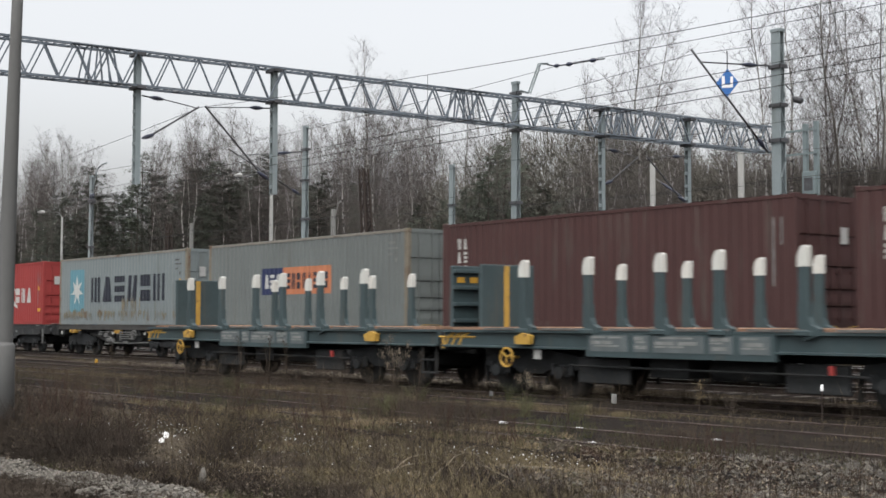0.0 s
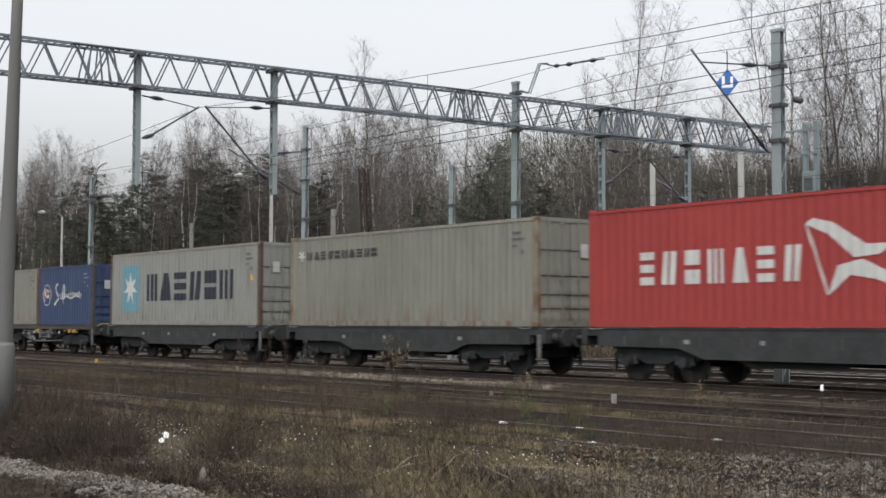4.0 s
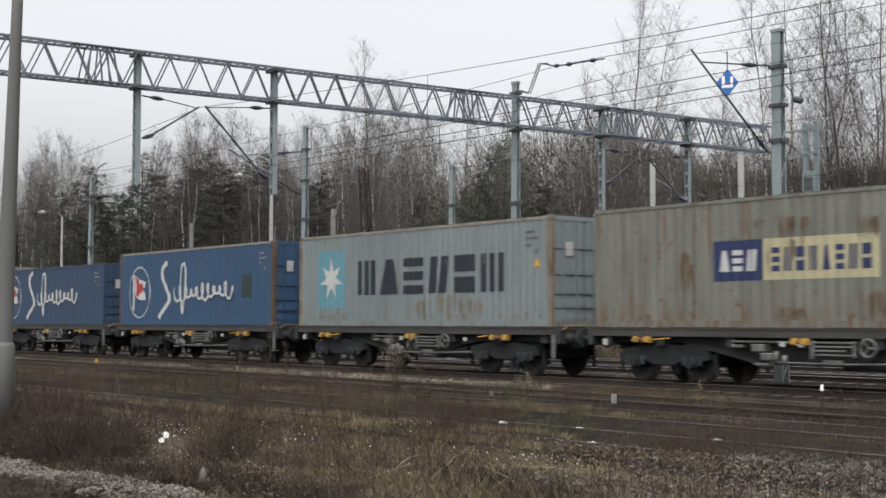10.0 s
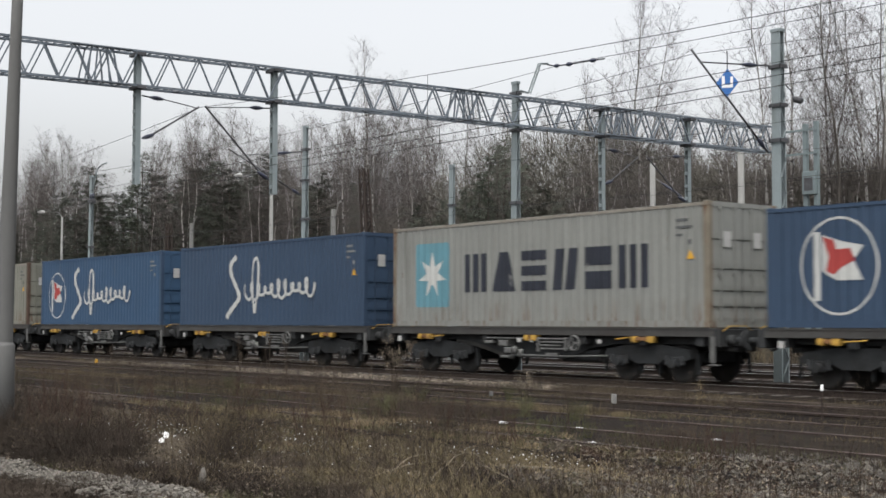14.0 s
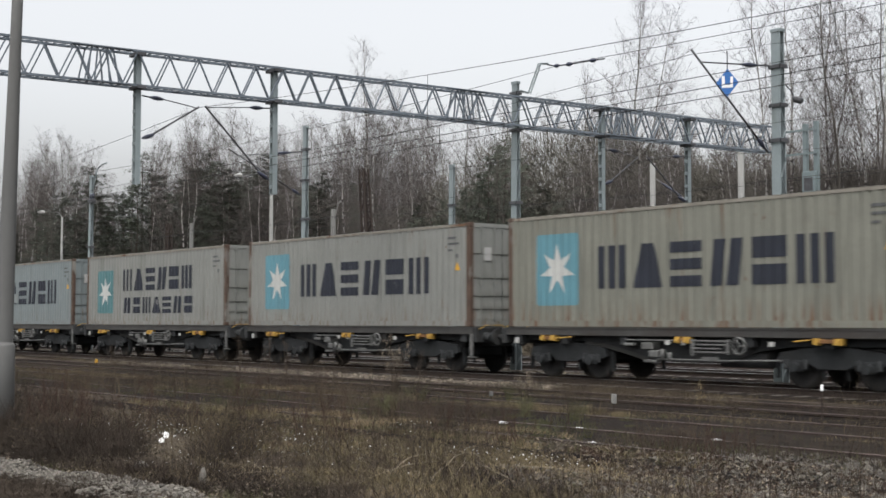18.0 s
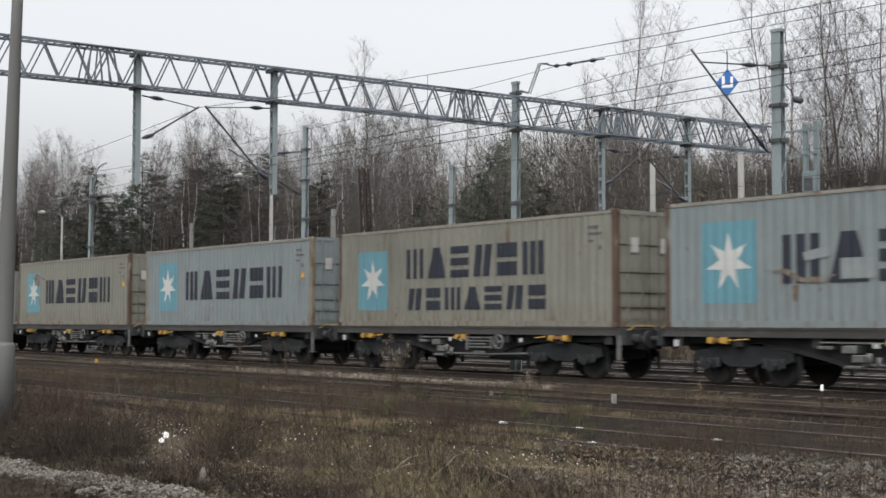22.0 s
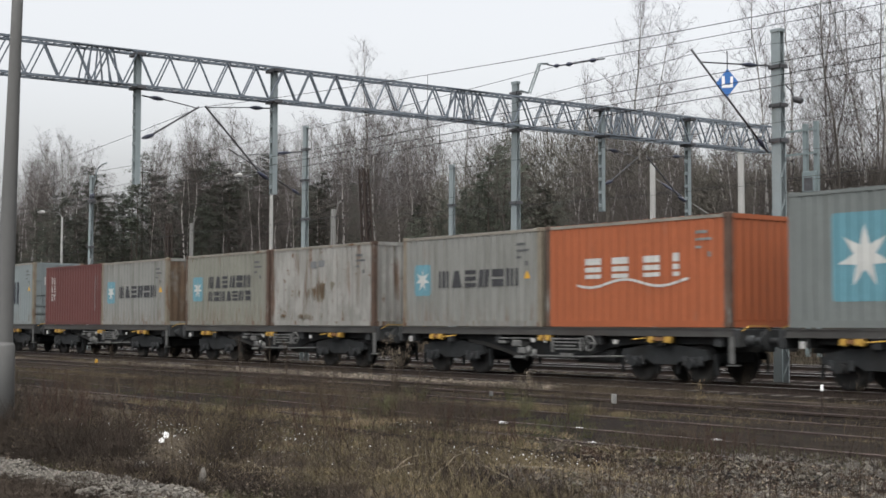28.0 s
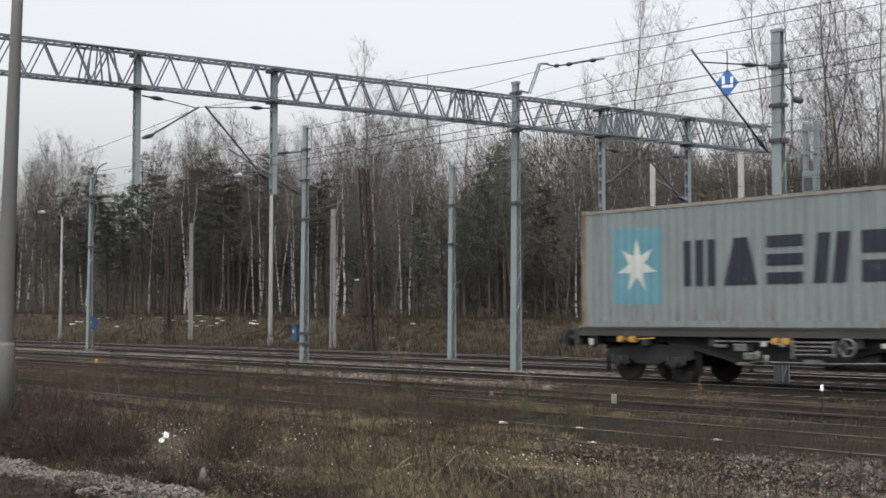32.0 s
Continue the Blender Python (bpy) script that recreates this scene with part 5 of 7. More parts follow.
def stake_wagon():
    """A timber wagon with tall stakes; x = 0 at its rear bulkhead, y = 0 at the track's middle line."""
    L = 12.75
    t = thing("timber_wagon", Matrix.Identity(4), "empty grey-green timber wagon with white-tipped stakes", "railway wagon", "timber wagons")
    for s in (-1, 1):
        def sill(bm):
            q = s * 1.28
            plate(bm, [(q - 0.1, 0.92), (q + 0.1, 0.92), (q + 0.1, 0.95), (q + 0.03, 0.96), (q + 0.03, 1.21), (q + 0.1, 1.22), (q + 0.1, 1.27), (q - 0.1, 1.27), (q - 0.1, 1.22), (q - 0.03, 1.21), (q - 0.03, 0.96), (q - 0.1, 0.95)], "x", -0.45, L + 0.3)
        one("side_sill", t, "stake_green", sill)
        one("belly_plate", t, "stake_green", lambda bm: plate(bm, [(3.8, 1.215), (8.05, 1.215), (8.05, 0.80), (3.8, 0.80)], "y", min(s * 1.30, s * 1.385), max(s * 1.30, s * 1.385)))
        for x in (0.9, 2.6, 4.4, 6.0, 7.5, 9.2, 11.0):
            one("floor_edge", t, "grey_gear", lambda bm: box(bm, x, x + 1.15, s * 1.34 - 0.06, s * 1.34 + 0.06, 1.275, 1.31), "pale worn floor edge")
        for x in (2.05, 3.82, 5.58, 6.88, 8.57, 10.38):
            def stake(bm):
                y = s * 1.33
                box(bm, x - 0.088, x + 0.088, y - 0.06, y + 0.06, 1.28, 2.28, 0.015)
                plate(bm, [(x - 0.088, 1.75), (x + 0.09, 1.75), (x + 0.105, 1.5), (x + 0.16, 1.38), (x + 0.3, 1.32), (x + 0.3, 1.22), (x + 0.02, 1.14), (x - 0.06, 1.22), (x - 0.088, 1.35)], "y", y - 0.065, y + 0.065)
                box(bm, x - 0.17, x + 0.17, y - 0.1, y + 0.1, 1.2, 1.3, 0.02)
            k = one("stake", t, "stake_green", stake)
            one("stake_tip", k, "white_tip", lambda bm: plate(bm, [(x - 0.09, 2.28), (x + 0.09, 2.28), (x + 0.09, 2.58), (x + 0.06, 2.61), (x - 0.01, 2.6), (x - 0.06, 2.53), (x - 0.09, 2.44)], "y", s * 1.33 - 0.062, s * 1.33 + 0.062), "white-painted tip")
        for x in (0.25, 8.9):
            def brk(bm):
                plate(bm, [(x + 1.72, 1.0), (x + 2.1, 1.0), (x + 2.12, 1.17), (x + 1.9, 1.22), (x + 1.68, 1.14)], "y", s * 1.42 - 0.06, s * 1.42 + 0.06)
            one("lifting_bracket", t, "yellow", brk, "orange-yellow bracket")
        for x, w in ((3.9, 0.95), (5.0, 0.36), (5.45, 1.15), (6.7, 0.5), (7.35, 0.6)):
            one("data_panel", t, "panel_dim", lambda bm: box(bm, x, x + w, s * 1.389 - 0.004, s * 1.389 + 0.004, 0.9, 1.19), "grey-green data panel")
        for i, (x, w) in enumerate(((3.95, 0.85), (5.02, 0.32), (5.5, 1.05), (6.73, 0.44), (7.38, 0.54))):
            for r in range(3):
                one("data_bar", t, "plate_dim", lambda bm: [box(bm, x + w * a, x + w * b, s * 1.394 - 0.004, s * 1.394 + 0.004, 1.135 - 0.075 * r - 0.03 * ((i + r) % 2), 1.165 - 0.075 * r) for a, b in (((0, 0.42), (0.5, 0.9)), ((0, 0.25), (0.3, 0.62)), ((0.1, 0.8),))[(i + r) % 3]], "pale bars of unreadable writing")
        one("end_rail", t, "yellow", lambda bm: (tube(bm, [(-0.62, s * 1.3, 1.12), (0.55, s * 1.3, 1.12)], 0.025, 6), [tube(bm, [(-0.42 + q, s * 1.3, 0.95), (-0.3 + q, s * 1.3, 1.13), (-0.05 + q, s * 1.3, 1.24)], 0.035, 6) for q in (0.0, 0.22, 0.44)], tube(bm, [(-0.5, s * 1.3, 1.12), (-0.5, s * 1.3, 0.88)], 0.03, 6)), "yellow grab rail")
        def hw(bm):
            c = Vector((1.62, s * 1.4, 0.74))
            tube(bm, [c + Vector((0.18 * math.cos(a * math.pi / 10), 0, 0.18 * math.sin(a * math.pi / 10))) for a in range(21)], 0.022, 6, False)
            for a in range(3):
                bar(bm, c, c + Vector((0.18 * math.cos(a * 2.1 + 0.4), 0, 0.18 * math.sin(a * 2.1 + 0.4))), 0.032)
            tube(bm, [c, c - Vector((0, s * 0.3, 0))], 0.03, 6)
        one("hand_wheel", t, "yellow", hw, "yellow hand-brake wheel")
        one("ladder_step", t, "frame", lambda bm: [box(bm, L - 0.3, L + 0.2, s * 1.25 - 0.05, s * 1.25 + 0.05, z, z + 0.03) for z in (0.35, 0.62)])
        one("step_hanger", t, "frame", lambda bm: [box(bm, x - 0.02, x + 0.02, s * 1.25 - 0.03, s * 1.25 + 0.03, 0.35, 1.0) for x in (L - 0.3, L + 0.18)])
        one("tag_plate", t, "label", lambda bm: box(bm, 2.3, 2.5, s * 1.3 - 0.005, s * 1.3 + 0.005, 0.72, 0.9), "small white plate")
        one("tail_marker", t, "flag_red", lambda bm: (box(bm, 9.0, 9.07, s * 1.3 - 0.03, s * 1.3 + 0.03, 0.62, 0.76)), "red and white marker")
    dk = one("deck", t, "frame", lambda bm: box(bm, -0.3, 12.9, -1.17, 1.17, 1.23, 1.25))
    bm = bmesh.new()
    box(bm, -0.12, 0.12, -1.2, 1.2, 1.252, 1.31, 0.006)
    me = finish(bm, "plank", "deck")
    for i in range(51):
        pl = part("plank", me, "deck", dk)
        pl.location = (-0.18 + i * 0.258, 0, 0.006 * (i % 3))
    one("centre_sill", t, "frame", lambda bm: box(bm, -0.4, L + 0.3, -0.25, 0.25, 0.75, 1.22))
    for x in (0.3, 2.0, 4.0, 6.0, 8.6, 10.7, 12.3):
        one("cross_beam", t, "frame", lambda bm: box(bm, x - 0.1, x + 0.1, -1.25, 1.25, 0.98, 1.22))
    for x, ribs in ((0.0, False), (L, True)):
        def wall(bm):
            box(bm, x - 0.05, x + 0.05, -0.73, 0.73, 1.28, 2.62, 0.02)
        b = one("bulkhead", t, "stake_green", wall)
        if not ribs:
            one("stripe", b, "yellow", lambda bm: box(bm, x + 0.051, x + 0.058, -0.12, 0.02, 1.3, 2.6), "yellow vertical stripe")
        else:
            for z in (1.45, 1.8, 2.15, 2.5):
                one("rib", b, "stake_green", lambda bm: box(bm, x + 0.05, x + 0.14, -0.72, 0.72, z - 0.04, z + 0.04, 0.01))
            for i in range(3):
                one("mark", b, "warn", lambda bm: box(bm, x + 0.052, x + 0.058, -0.6 + 0.35 * i, -0.4 + 0.35 * i, 2.26, 2.38), "small yellow mark")
    for x, s in ((-0.5, -1), (L + 0.33, 1)):
        one("headstock", t, "frame", lambda bm: box(bm, x - 0.08, x + 0.08, -1.25, 1.25, 0.85, 1.24, 0.02))
        for y in (-0.875, 0.875):
            b = part("buffer", cached(("buf2", s), lambda: short_buffer(s)), "frame", t)
            b.location = (x, y, 1.02)
    bogie(t, 1.95, 0.0)
    bogie(t, 10.75, 0.0)
    one("equipment_box", t, "frame", lambda bm: (box(bm, 5.0, 5.9, -1.0, 1.0, 0.45, 0.8, 0.02), tube(bm, [(6.3, -0.7, 0.62), (7.7, -0.7, 0.62)], 0.2, 10)))
    one("brake_pipe", t, "frame", lambda bm: tube(bm, [(3.2, -1.2, 0.62), (9.6, -1.2, 0.6)], 0.02, 6))
    for x0, x1 in ((3.3, 4.6), (8.0, 9.2)):
        one("brake_beam", t, "frame", lambda bm: box(bm, x0, x1, -1.1, -1.0, 0.3, 0.77, 0.02))
    return t


def short_buffer(side):
    bm = bmesh.new()
    tube(bm, [(0, 0, 0), (side * 0.12, 0, 0)], 0.11, 10)
    tube(bm, [(side * 0.12, 0, 0), (side * 0.15, 0, 0)], 0.2, 14)
    return finish(bm, "buffer", "frame")


RUN = [(0, 0.0), (1, 12.02), (2, 24.07), (3, 36.10), (6, 71.35), (7, 83.10), (8, 94.83), (9, 106.47), (10, 118.18), (11, 129.92), (12, 141.6), (13, 153.25), (14, 164.95), (17, 200.08), (18, 211.73), (19, 223.41), (20, 235.2), (21, 246.95), (22, 258.8), (23, 270.7), (24, 282.8), (25, 294.97), (28, 331.43), (29, 343.63), (30, 355.87), (31, 368.07), (32, 380.28)]
MOVING = []      # thing, first place, which run
proto = {}
for i, (x, length, height, colour, style, posts, label, doors, under) in enumerate(CARGO):
    ob = container("c", length, height, colour, style, posts, label, doors)
    MOVING.append((ob, Vector((x, FACE, DECK)), "train"))
    if under:
        wx = x if length > 7 else x - (6.17 if i + 1 < len(CARGO) else 0.0)
        deep = under == "deep"
        if deep not in proto:
            proto[deep] = w = container_wagon(deep)
        else:
            w = copy_thing(proto[deep], Matrix.Identity(4))
        MOVING.append((w, Vector((wx, FACE, 0)), "train"))
stake = stake_wagon()
MOVING.append((stake, Vector((-35.19, 18.45, 0)), "timber"))
MOVING.append((copy_thing(stake, Matrix.Identity(4)), Vector((-21.47, 18.45, 0)), "timber"))
for ob, p, run in MOVING:
    ob.matrix_basis = Matrix.Translation(p)


def motions():
    for ob, p, run in MOVING:
        if run == "train":
            walk(ob, [(t, Matrix.Translation(p + Vector((s, 0, 0)))) for t, s in RUN])
        else:
            walk(ob, [(t, Matrix.Translation(p + Vector((9.83 * t, 0, 0)))) for t in range(0, 33, 2)])


# ---- poles and lamp posts beyond the tracks ----
def concrete_pole(x, y, top, z0, r0=0.17, r1=0.1, lamp=None, name="lamp_post", label="pale concrete lamp post with an arm"):
    t = thing(name, pose(x, y, 0), label, name.replace("_", " "), name + "s")
    bm = bmesh.new()
    tube(bm, [(0, 0, z0 - 0.3), (0, 0, z0 + 1.1), (0, 0, top)], [r0, r0 * 0.97, r1], 10)
    part("shaft", bm, "pole", t)
    bm = bmesh.new()
    tube(bm, [(0, 0, z0 - 0.2), (0, 0, z0 + 0.5)], [r0 + 0.05, r0 + 0.04], 10)
    part("socket", bm, "concrete", t, "thicker concrete foot")
    if lamp:
        dx, dy, dz = lamp
        bm = bmesh.new()
        tube(bm, [(0, 0, top - 0.1), (dx * 0.2, dy * 0.2, top + dz * 0.8), (dx, dy, top + dz)], 0.035, 6)
        part("arm", bm, "grey_gear", t)
        bm = bmesh.new()
        d = Vector((dx, dy, 0)).normalized()
        c = Vector((dx, dy, top + dz))
        tube(bm, [c - d * 0.05, c + d * 0.2, c + d * 0.62], [0.07, 0.13, 0.06], 8)
        part("lamp_head", bm, "label", t, "pale lamp head")
    return t


concrete_pole(-102.0, 41.4, 9.7, 0.0, 0.13, 0.08, lamp=(-1.4, -0.9, 0.45))
concrete_pole(-70.2, 41.6, 10.2, 0.0, 0.15, 0.10, lamp=(-2.6, -0.6, 0.3))
concrete_pole(-38.9, 41.5, 8.1, 0.0, 0.14, 0.115, name="concrete_pole", label="pale plain concrete pole behind the tracks")
concrete_pole(-34.2, 41.5, 8.1, 0.0, 0.14, 0.125, lamp=(0.9, -0.3, 0.45))


def twin_pole(x, y, top, z0):
    t = thing("twin_pole", pose(x, y, 0), "pale twin concrete pole with a small lamp", "pole", "twin poles")
    for s in (-1, 1):
        bm = bmesh.new()
        bar(bm, (s * 0.20, 0, z0 - 0.3), (s * 0.09, 0, top), 0.13, 0.12)
        part("leg", bm, "pole", t)
    for z in (0.8, 3.0, 5.0, top - 0.5):
        bm = bmesh.new()
        box(bm, -0.24, 0.24, -0.06, 0.06, z - 0.05, z + 0.05)
        part("tie", bm, "concrete", t)
    bm = bmesh.new()
    tube(bm, [(0.1, 0, top - 0.6), (0.5, 0, top + 0.3), (0.75, 0, top + 0.4)], 0.04, 6)
    part("arm", bm, "pole", t)
    return t


twin_pole(-83.2, 43.0, 8.2, 0.2)
twin_pole(-64.0, 42.0, 7.85, 0.1)


def lattice_mast(x, y, top, z0, lean, w0=0.5, w1=0.34):
    t = thing("lattice_mast", pose(x, y, 0), "old dark brown lattice mast, slightly leaning", "mast", "old lattice masts")

    def c(z, sx, sy):
        k = (z - z0) / (top - z0)
        w = w0 + (w1 - w0) * k
        return (lean * k + sx * w / 2, sy * w / 2, z)
    for sx in (-1, 1):
        for sy in (-1, 1):
            bm = bmesh.new()
            bar(bm, c(z0, sx, sy), c(top, sx, sy), 0.085)
            part("leg", bm, "brown_steel", t)
    bm = bmesh.new()
    n = int((top - z0) / 0.55)
    for i in range(n):
        a, b = z0 + (top - z0) * i / n, z0 + (top - z0) * (i + 1) / n
        for sy in (-1, 1):
            bar(bm, c(a, -1, sy), c(a, 1, sy), 0.1, 0.03)
            bar(bm, c(a, -1 if i % 2 else 1, sy), c(b, 1 if i % 2 else -1, sy), 0.05, 0.02)
        for sx in (-1, 1):
            bar(bm, c(a, sx, -1 if i % 2 else 1), c(b, sx, 1 if i % 2 else -1), 0.05, 0.02)
    part("lacing", bm, "brown_steel", t)
    return t


lattice_mast(-56.3, 39.4, 9.35, -0.1, -0.9)
lattice_mast(-87.0, 43.2, 8.4, 0.2, 0.0, 0.36, 0.3)
t = thing("relay_box", pose(-56.9, 39.0, 2.7), "dark metal relay box hung on the old mast", "relay box")
bm = bmesh.new()
box(bm, -0.32, 0.32, -0.2, 0.2, -0.95, 0.95, 0.02)
part("body", bm, "brown_steel", t)
bm = bmesh.new()
box(bm, -0.2, 0.2, -0.21, -0.2, 0.85, 0.93)
part("label_plate", bm, "label", t)

# the near concrete pole
t = thing("concrete_pole", pose(-21.55, 7.80, 0), "tall weathered concrete pole with a thicker foot", "pole")
bm = bmesh.new()
tube(bm, [(0, 0, -0.5), (0, 0.0, 1.2), (0.0, 0.105, 6.0), (0.0, 0.19, 9.5)], [0.15, 0.145, 0.093, 0.076], 14)
part("shaft", bm, "concrete", t)
bm = bmesh.new()
tube(bm, [(0, 0, -0.5), (0, 0, 1.02), (0, 0, 1.08)], [0.19, 0.18, 0.155], 14)
part("socket", bm, "concrete", t, "thicker concrete foot")


# ---- anchor bracket with the blue diamond sign ----
def bracket_arm(mast, p0, p1, tie0, label):
    t = thing("catenary_bracket", Matrix.Identity(4), label, "bracket", "catenary brackets")
    bm = bmesh.new()
    tube(bm, [p0, p1], 0.027, 8)
    part("strut", bm, "dark_steel", t)
    bm = bmesh.new()
    q = Vector(p1).lerp(Vector(p0), 0.12)
    a = Vector(tie0)
    tube(bm, [a, a.lerp(q, 0.18)], 0.025, 6)
    tube(bm, [a.lerp(q, 0.42), q], 0.02, 6)
    part("tie_rod", bm, "dark_steel", t)
    bm = bmesh.new()
    insulator(bm, a.lerp(q, 0.18), a.lerp(q, 0.42), 0.06)
    b0, b1 = Vector(p0), Vector(p1)
    insulator(bm, b0.lerp(b1, 0.04), b0.lerp(b1, 0.14), 0.065)
    part("insulator", bm, "insulator", t, "dark ribbed insulators")
    return t


bracket_arm(mast_anchor, (-21.75, 27.45, 5.75), (-21.9, 24.75, 8.08), (-21.65, 27.45, 7.95), "long dark tubular bracket on the anchor mast")
t = thing("diamond_sign", pose(-20.71, 24.67, 7.08, 0, 0, 38), "blue diamond railway sign with white mark, hung on the wire", "sign")
bm = bmesh.new()
plate(bm, [(0, -0.335), (0.26, 0), (0, 0.335), (-0.26, 0)], "y", 0.0, 0.02)
part("panel", bm, "sign_blue", t)
bm = bmesh.new()
plate(bm, [(-0.13, -0.12), (0.13, -0.12), (0.13, 0.14), (0.07, 0.14), (0.07, -0.055), (-0.06, -0.055), (-0.06, 0.155), (-0.13, 0.165)], "y", -0.008, -0.002)
part("mark", bm, "sign_white", t, "white angular mark")
bm = bmesh.new()
tube(bm, [(0, 0.01, 0.31), (0, 0.01, 0.75)], 0.012, 6)
part("hanger", bm, "wire", t)

# horn on the portal mast that carries the feeder
t = thing("feeder_horn", pose(truss_x(27.2), 27.2, 0), "bent pale steel horn arm on top of the portal mast", "bracket")
bm = bmesh.new()
for s in (-0.08, 0.08):
    tube(bm, [(s * 0.7, 0.1, 8.6), (s * 0.7 + 0.25, 0.3, 8.5), (s * 0.7 + 0.35, 0.65, 9.46), (s * 0.7 + 0.3, 1.0, 9.5)], 0.028, 6)
part("arm", bm, "mast", t)
bm = bmesh.new()
insulator(bm, (0.62, 1.0, 9.38), (0.88, 1.0, 9.36), 0.06)
part("insulator", bm, "insulator", t)
bm = bmesh.new()
insulator(bm, (1.15, 1.0, 9.34), (1.45, 1.0, 9.33), 0.065)
part("insulator", bm, "insulator", t)
bm = bmesh.new()
insulator(bm, (2.2, 1.0, 9.3), (2.5, 1.0, 9.29), 0.065)
part("insulator", bm, "insulator", t)
bm = bmesh.new()
tube(bm, [(0.3, 1.0, 9.48), (0.62, 1.0, 9.38), (1.15, 1.0, 9.34), (2.2, 1.0, 9.3), (2.85, 1.0, 9.27)], 0.024, 6)
part("tension_rod", bm, "dark_steel", t, "dark tension rods")

# lamp on the anchor mast
t = thing("mast_lamp", pose(-21.5, 28.0, 7.3), "small dark lamp on a short arm of the anchor mast", "lamp")
bm = bmesh.new()
tube(bm, [(-0.02, -0.2, 0.25), (0.1, -0.05, 0.05), (0.16, 0.0, -0.1)], 0.018, 6)
part("arm", bm, "dark_steel", t)
bm = bmesh.new()
tube(bm, [(0.12, 0, -0.12), (0.2, 0, -0.2), (0.38, 0, -0.25), (0.42, 0, -0.26)], [0.03, 0.085, 0.09, 0.05], 9)
part("head", bm, "dark_steel", t)


# switch gear and horn on the left mast
t = thing("mast_switch", pose(-64.35, 27.6, 7.6), "dark switch gear with insulators clamped to a mast", "switch gear")
bm = bmesh.new()
box(bm, -0.1, 0.42, -0.14, 0.1, -0.22, 0.0, 0.02)
part("base", bm, "dark_steel", t)
for k in (0.0, 0.3):
    bm = bmesh.new()
    insulator(bm, (k, 0, 0.0), (k, 0, 0.3), 0.07)
    part("insulator", bm, "insulator", t)
bm = bmesh.new()
tube(bm, [(0.3, 0, 0.55), (0.75, 0, 1.45), (1.3, 0, 1.65), (1.9, 0, 1.68)], 0.035, 6)
part("horn", bm, "mast", t)


# cantilever over the main track
bracket_arm(mast_small, (-44.15, 27.5, 6.3), (-44.3, 24.45, 7.85), (-44.15, 27.5, 8.0), "long dark cantilever bracket on a mast")


# guy wire of the plain concrete pole
for p, q in (((-38.85, 41.5, 7.5), (-25.5, 41.3, -0.2)),):
    t = thing("guy_wire", Matrix.Identity(4), "thin pale guy wire from a concrete pole to the ground", "guy wire")
    bm = bmesh.new()
    tube(bm, [p, q], 0.016, 6)
    part("wire", bm, "pole", t)
    bm = bmesh.new()
    insulator(bm, Vector(p).lerp(Vector(q), 0.03), Vector(p).lerp(Vector(q), 0.12), 0.05)
    part("insulator", bm, "insulator", t)


# ---- overhead wires ----
def span(name, label, lines, r=0.012):
    t = thing(name, Matrix.Identity(4), label, "overhead wire", "overhead wires")
    for pts in lines:
        bm = bmesh.new()
        tube(bm, pts, r, 5)
        part("wire", bm, "wire", t)
    return t


def sagged(p0, p1, sag, n=14):
    p0, p1 = Vector(p0), Vector(p1)
    return [p0.lerp(p1, i / n) - Vector((0, 0, 4 * sag * (i / n) * (1 - i / n))) for i in range(n + 1)]


def catenary(y, contact, carrier, joints, dip):
    """Contact wire, sagging carrier wire and droppers of one track."""
    lines = [[(-400, y, contact), (60, y, contact)]]
    drops = []
    for a, b in zip(joints, joints[1:]):
        lines.append(sagged((a, y, carrier), (b, y, carrier), dip * ((b - a) / 60) ** 2))
        n = max(2, int((b - a) / 9))
        for i in range(1, n):
            k = i / n
            z = carrier - 4 * dip * ((b - a) / 60) ** 2 * k * (1 - k)
            drops.append([(a + (b - a) * k, y, contact), (a + (b - a) * k, y, z)])
    t = span("overhead_line", "thin dark contact and carrier wires over a track", lines, 0.0065)
    bm = bmesh.new()
    for d in drops:
        tube(bm, d, 0.006, 4)
    part("dropper", bm, "wire", t, "thin droppers")


catenary(16.75, 5.44, 7.12, (-400, -330, -270, -210, -150, -92, -32, 28, 60), 1.05)
catenary(24.75, 5.98, 7.95, (-400, -330, -270, -200, -140, -82, -21.9, 40, 60), 0.9)
catenary(33.28, 5.7, 6.9, (-400, -330, -270, -210, -150, -92, -31, 28, 60), 0.8)
span("spare_line", "extra contact wires converging over the siding", [[(-400, 17.9, 5.5), (60, 17.9, 5.5)], [(-120, 19.0, 5.56), (60, 19.0, 5.56)]], 0.0075)
span("feeder_line", "thin feeder wires along the mast tops", [sagged((-200, 27.7, 9.0), (-64.5, 27.7, 9.0), 1.2), sagged((-64.5, 27.7, 9.0), (-30.5, 28.5, 9.45), 0.25), sagged((-30.5, 28.5, 9.45), (25, 28.5, 9.3), 0.3)], 0.009)
span("service_line", "thin wires between the poles at the wood's edge", [sagged((-160, 43, 7.0), (-83, 43, 7.6), 0.6), sagged((-83, 43, 7.6), (-64, 42, 7.4), 0.15), sagged((-64, 42, 7.4), (-20, 42, 7.2), 0.4), sagged((-83, 43, 6.6), (-20, 42, 5.2), 0.5), sagged((-160, 43, 6.0), (-83, 43, 6.6), 0.5)], 0.012)


# ---- trees ----
def limb_path(rng, p, d, length, n, droop):
    pts = [Vector(p)]
    d = Vector(d).normalized()
    for i in range(n):
        d = (d + Vector((rng.gauss(0, 0.14), rng.gauss(0, 0.14), rng.gauss(0, 0.1) + droop))).normalized()
        pts.append(pts[-1] + d * (length / n))
    return pts


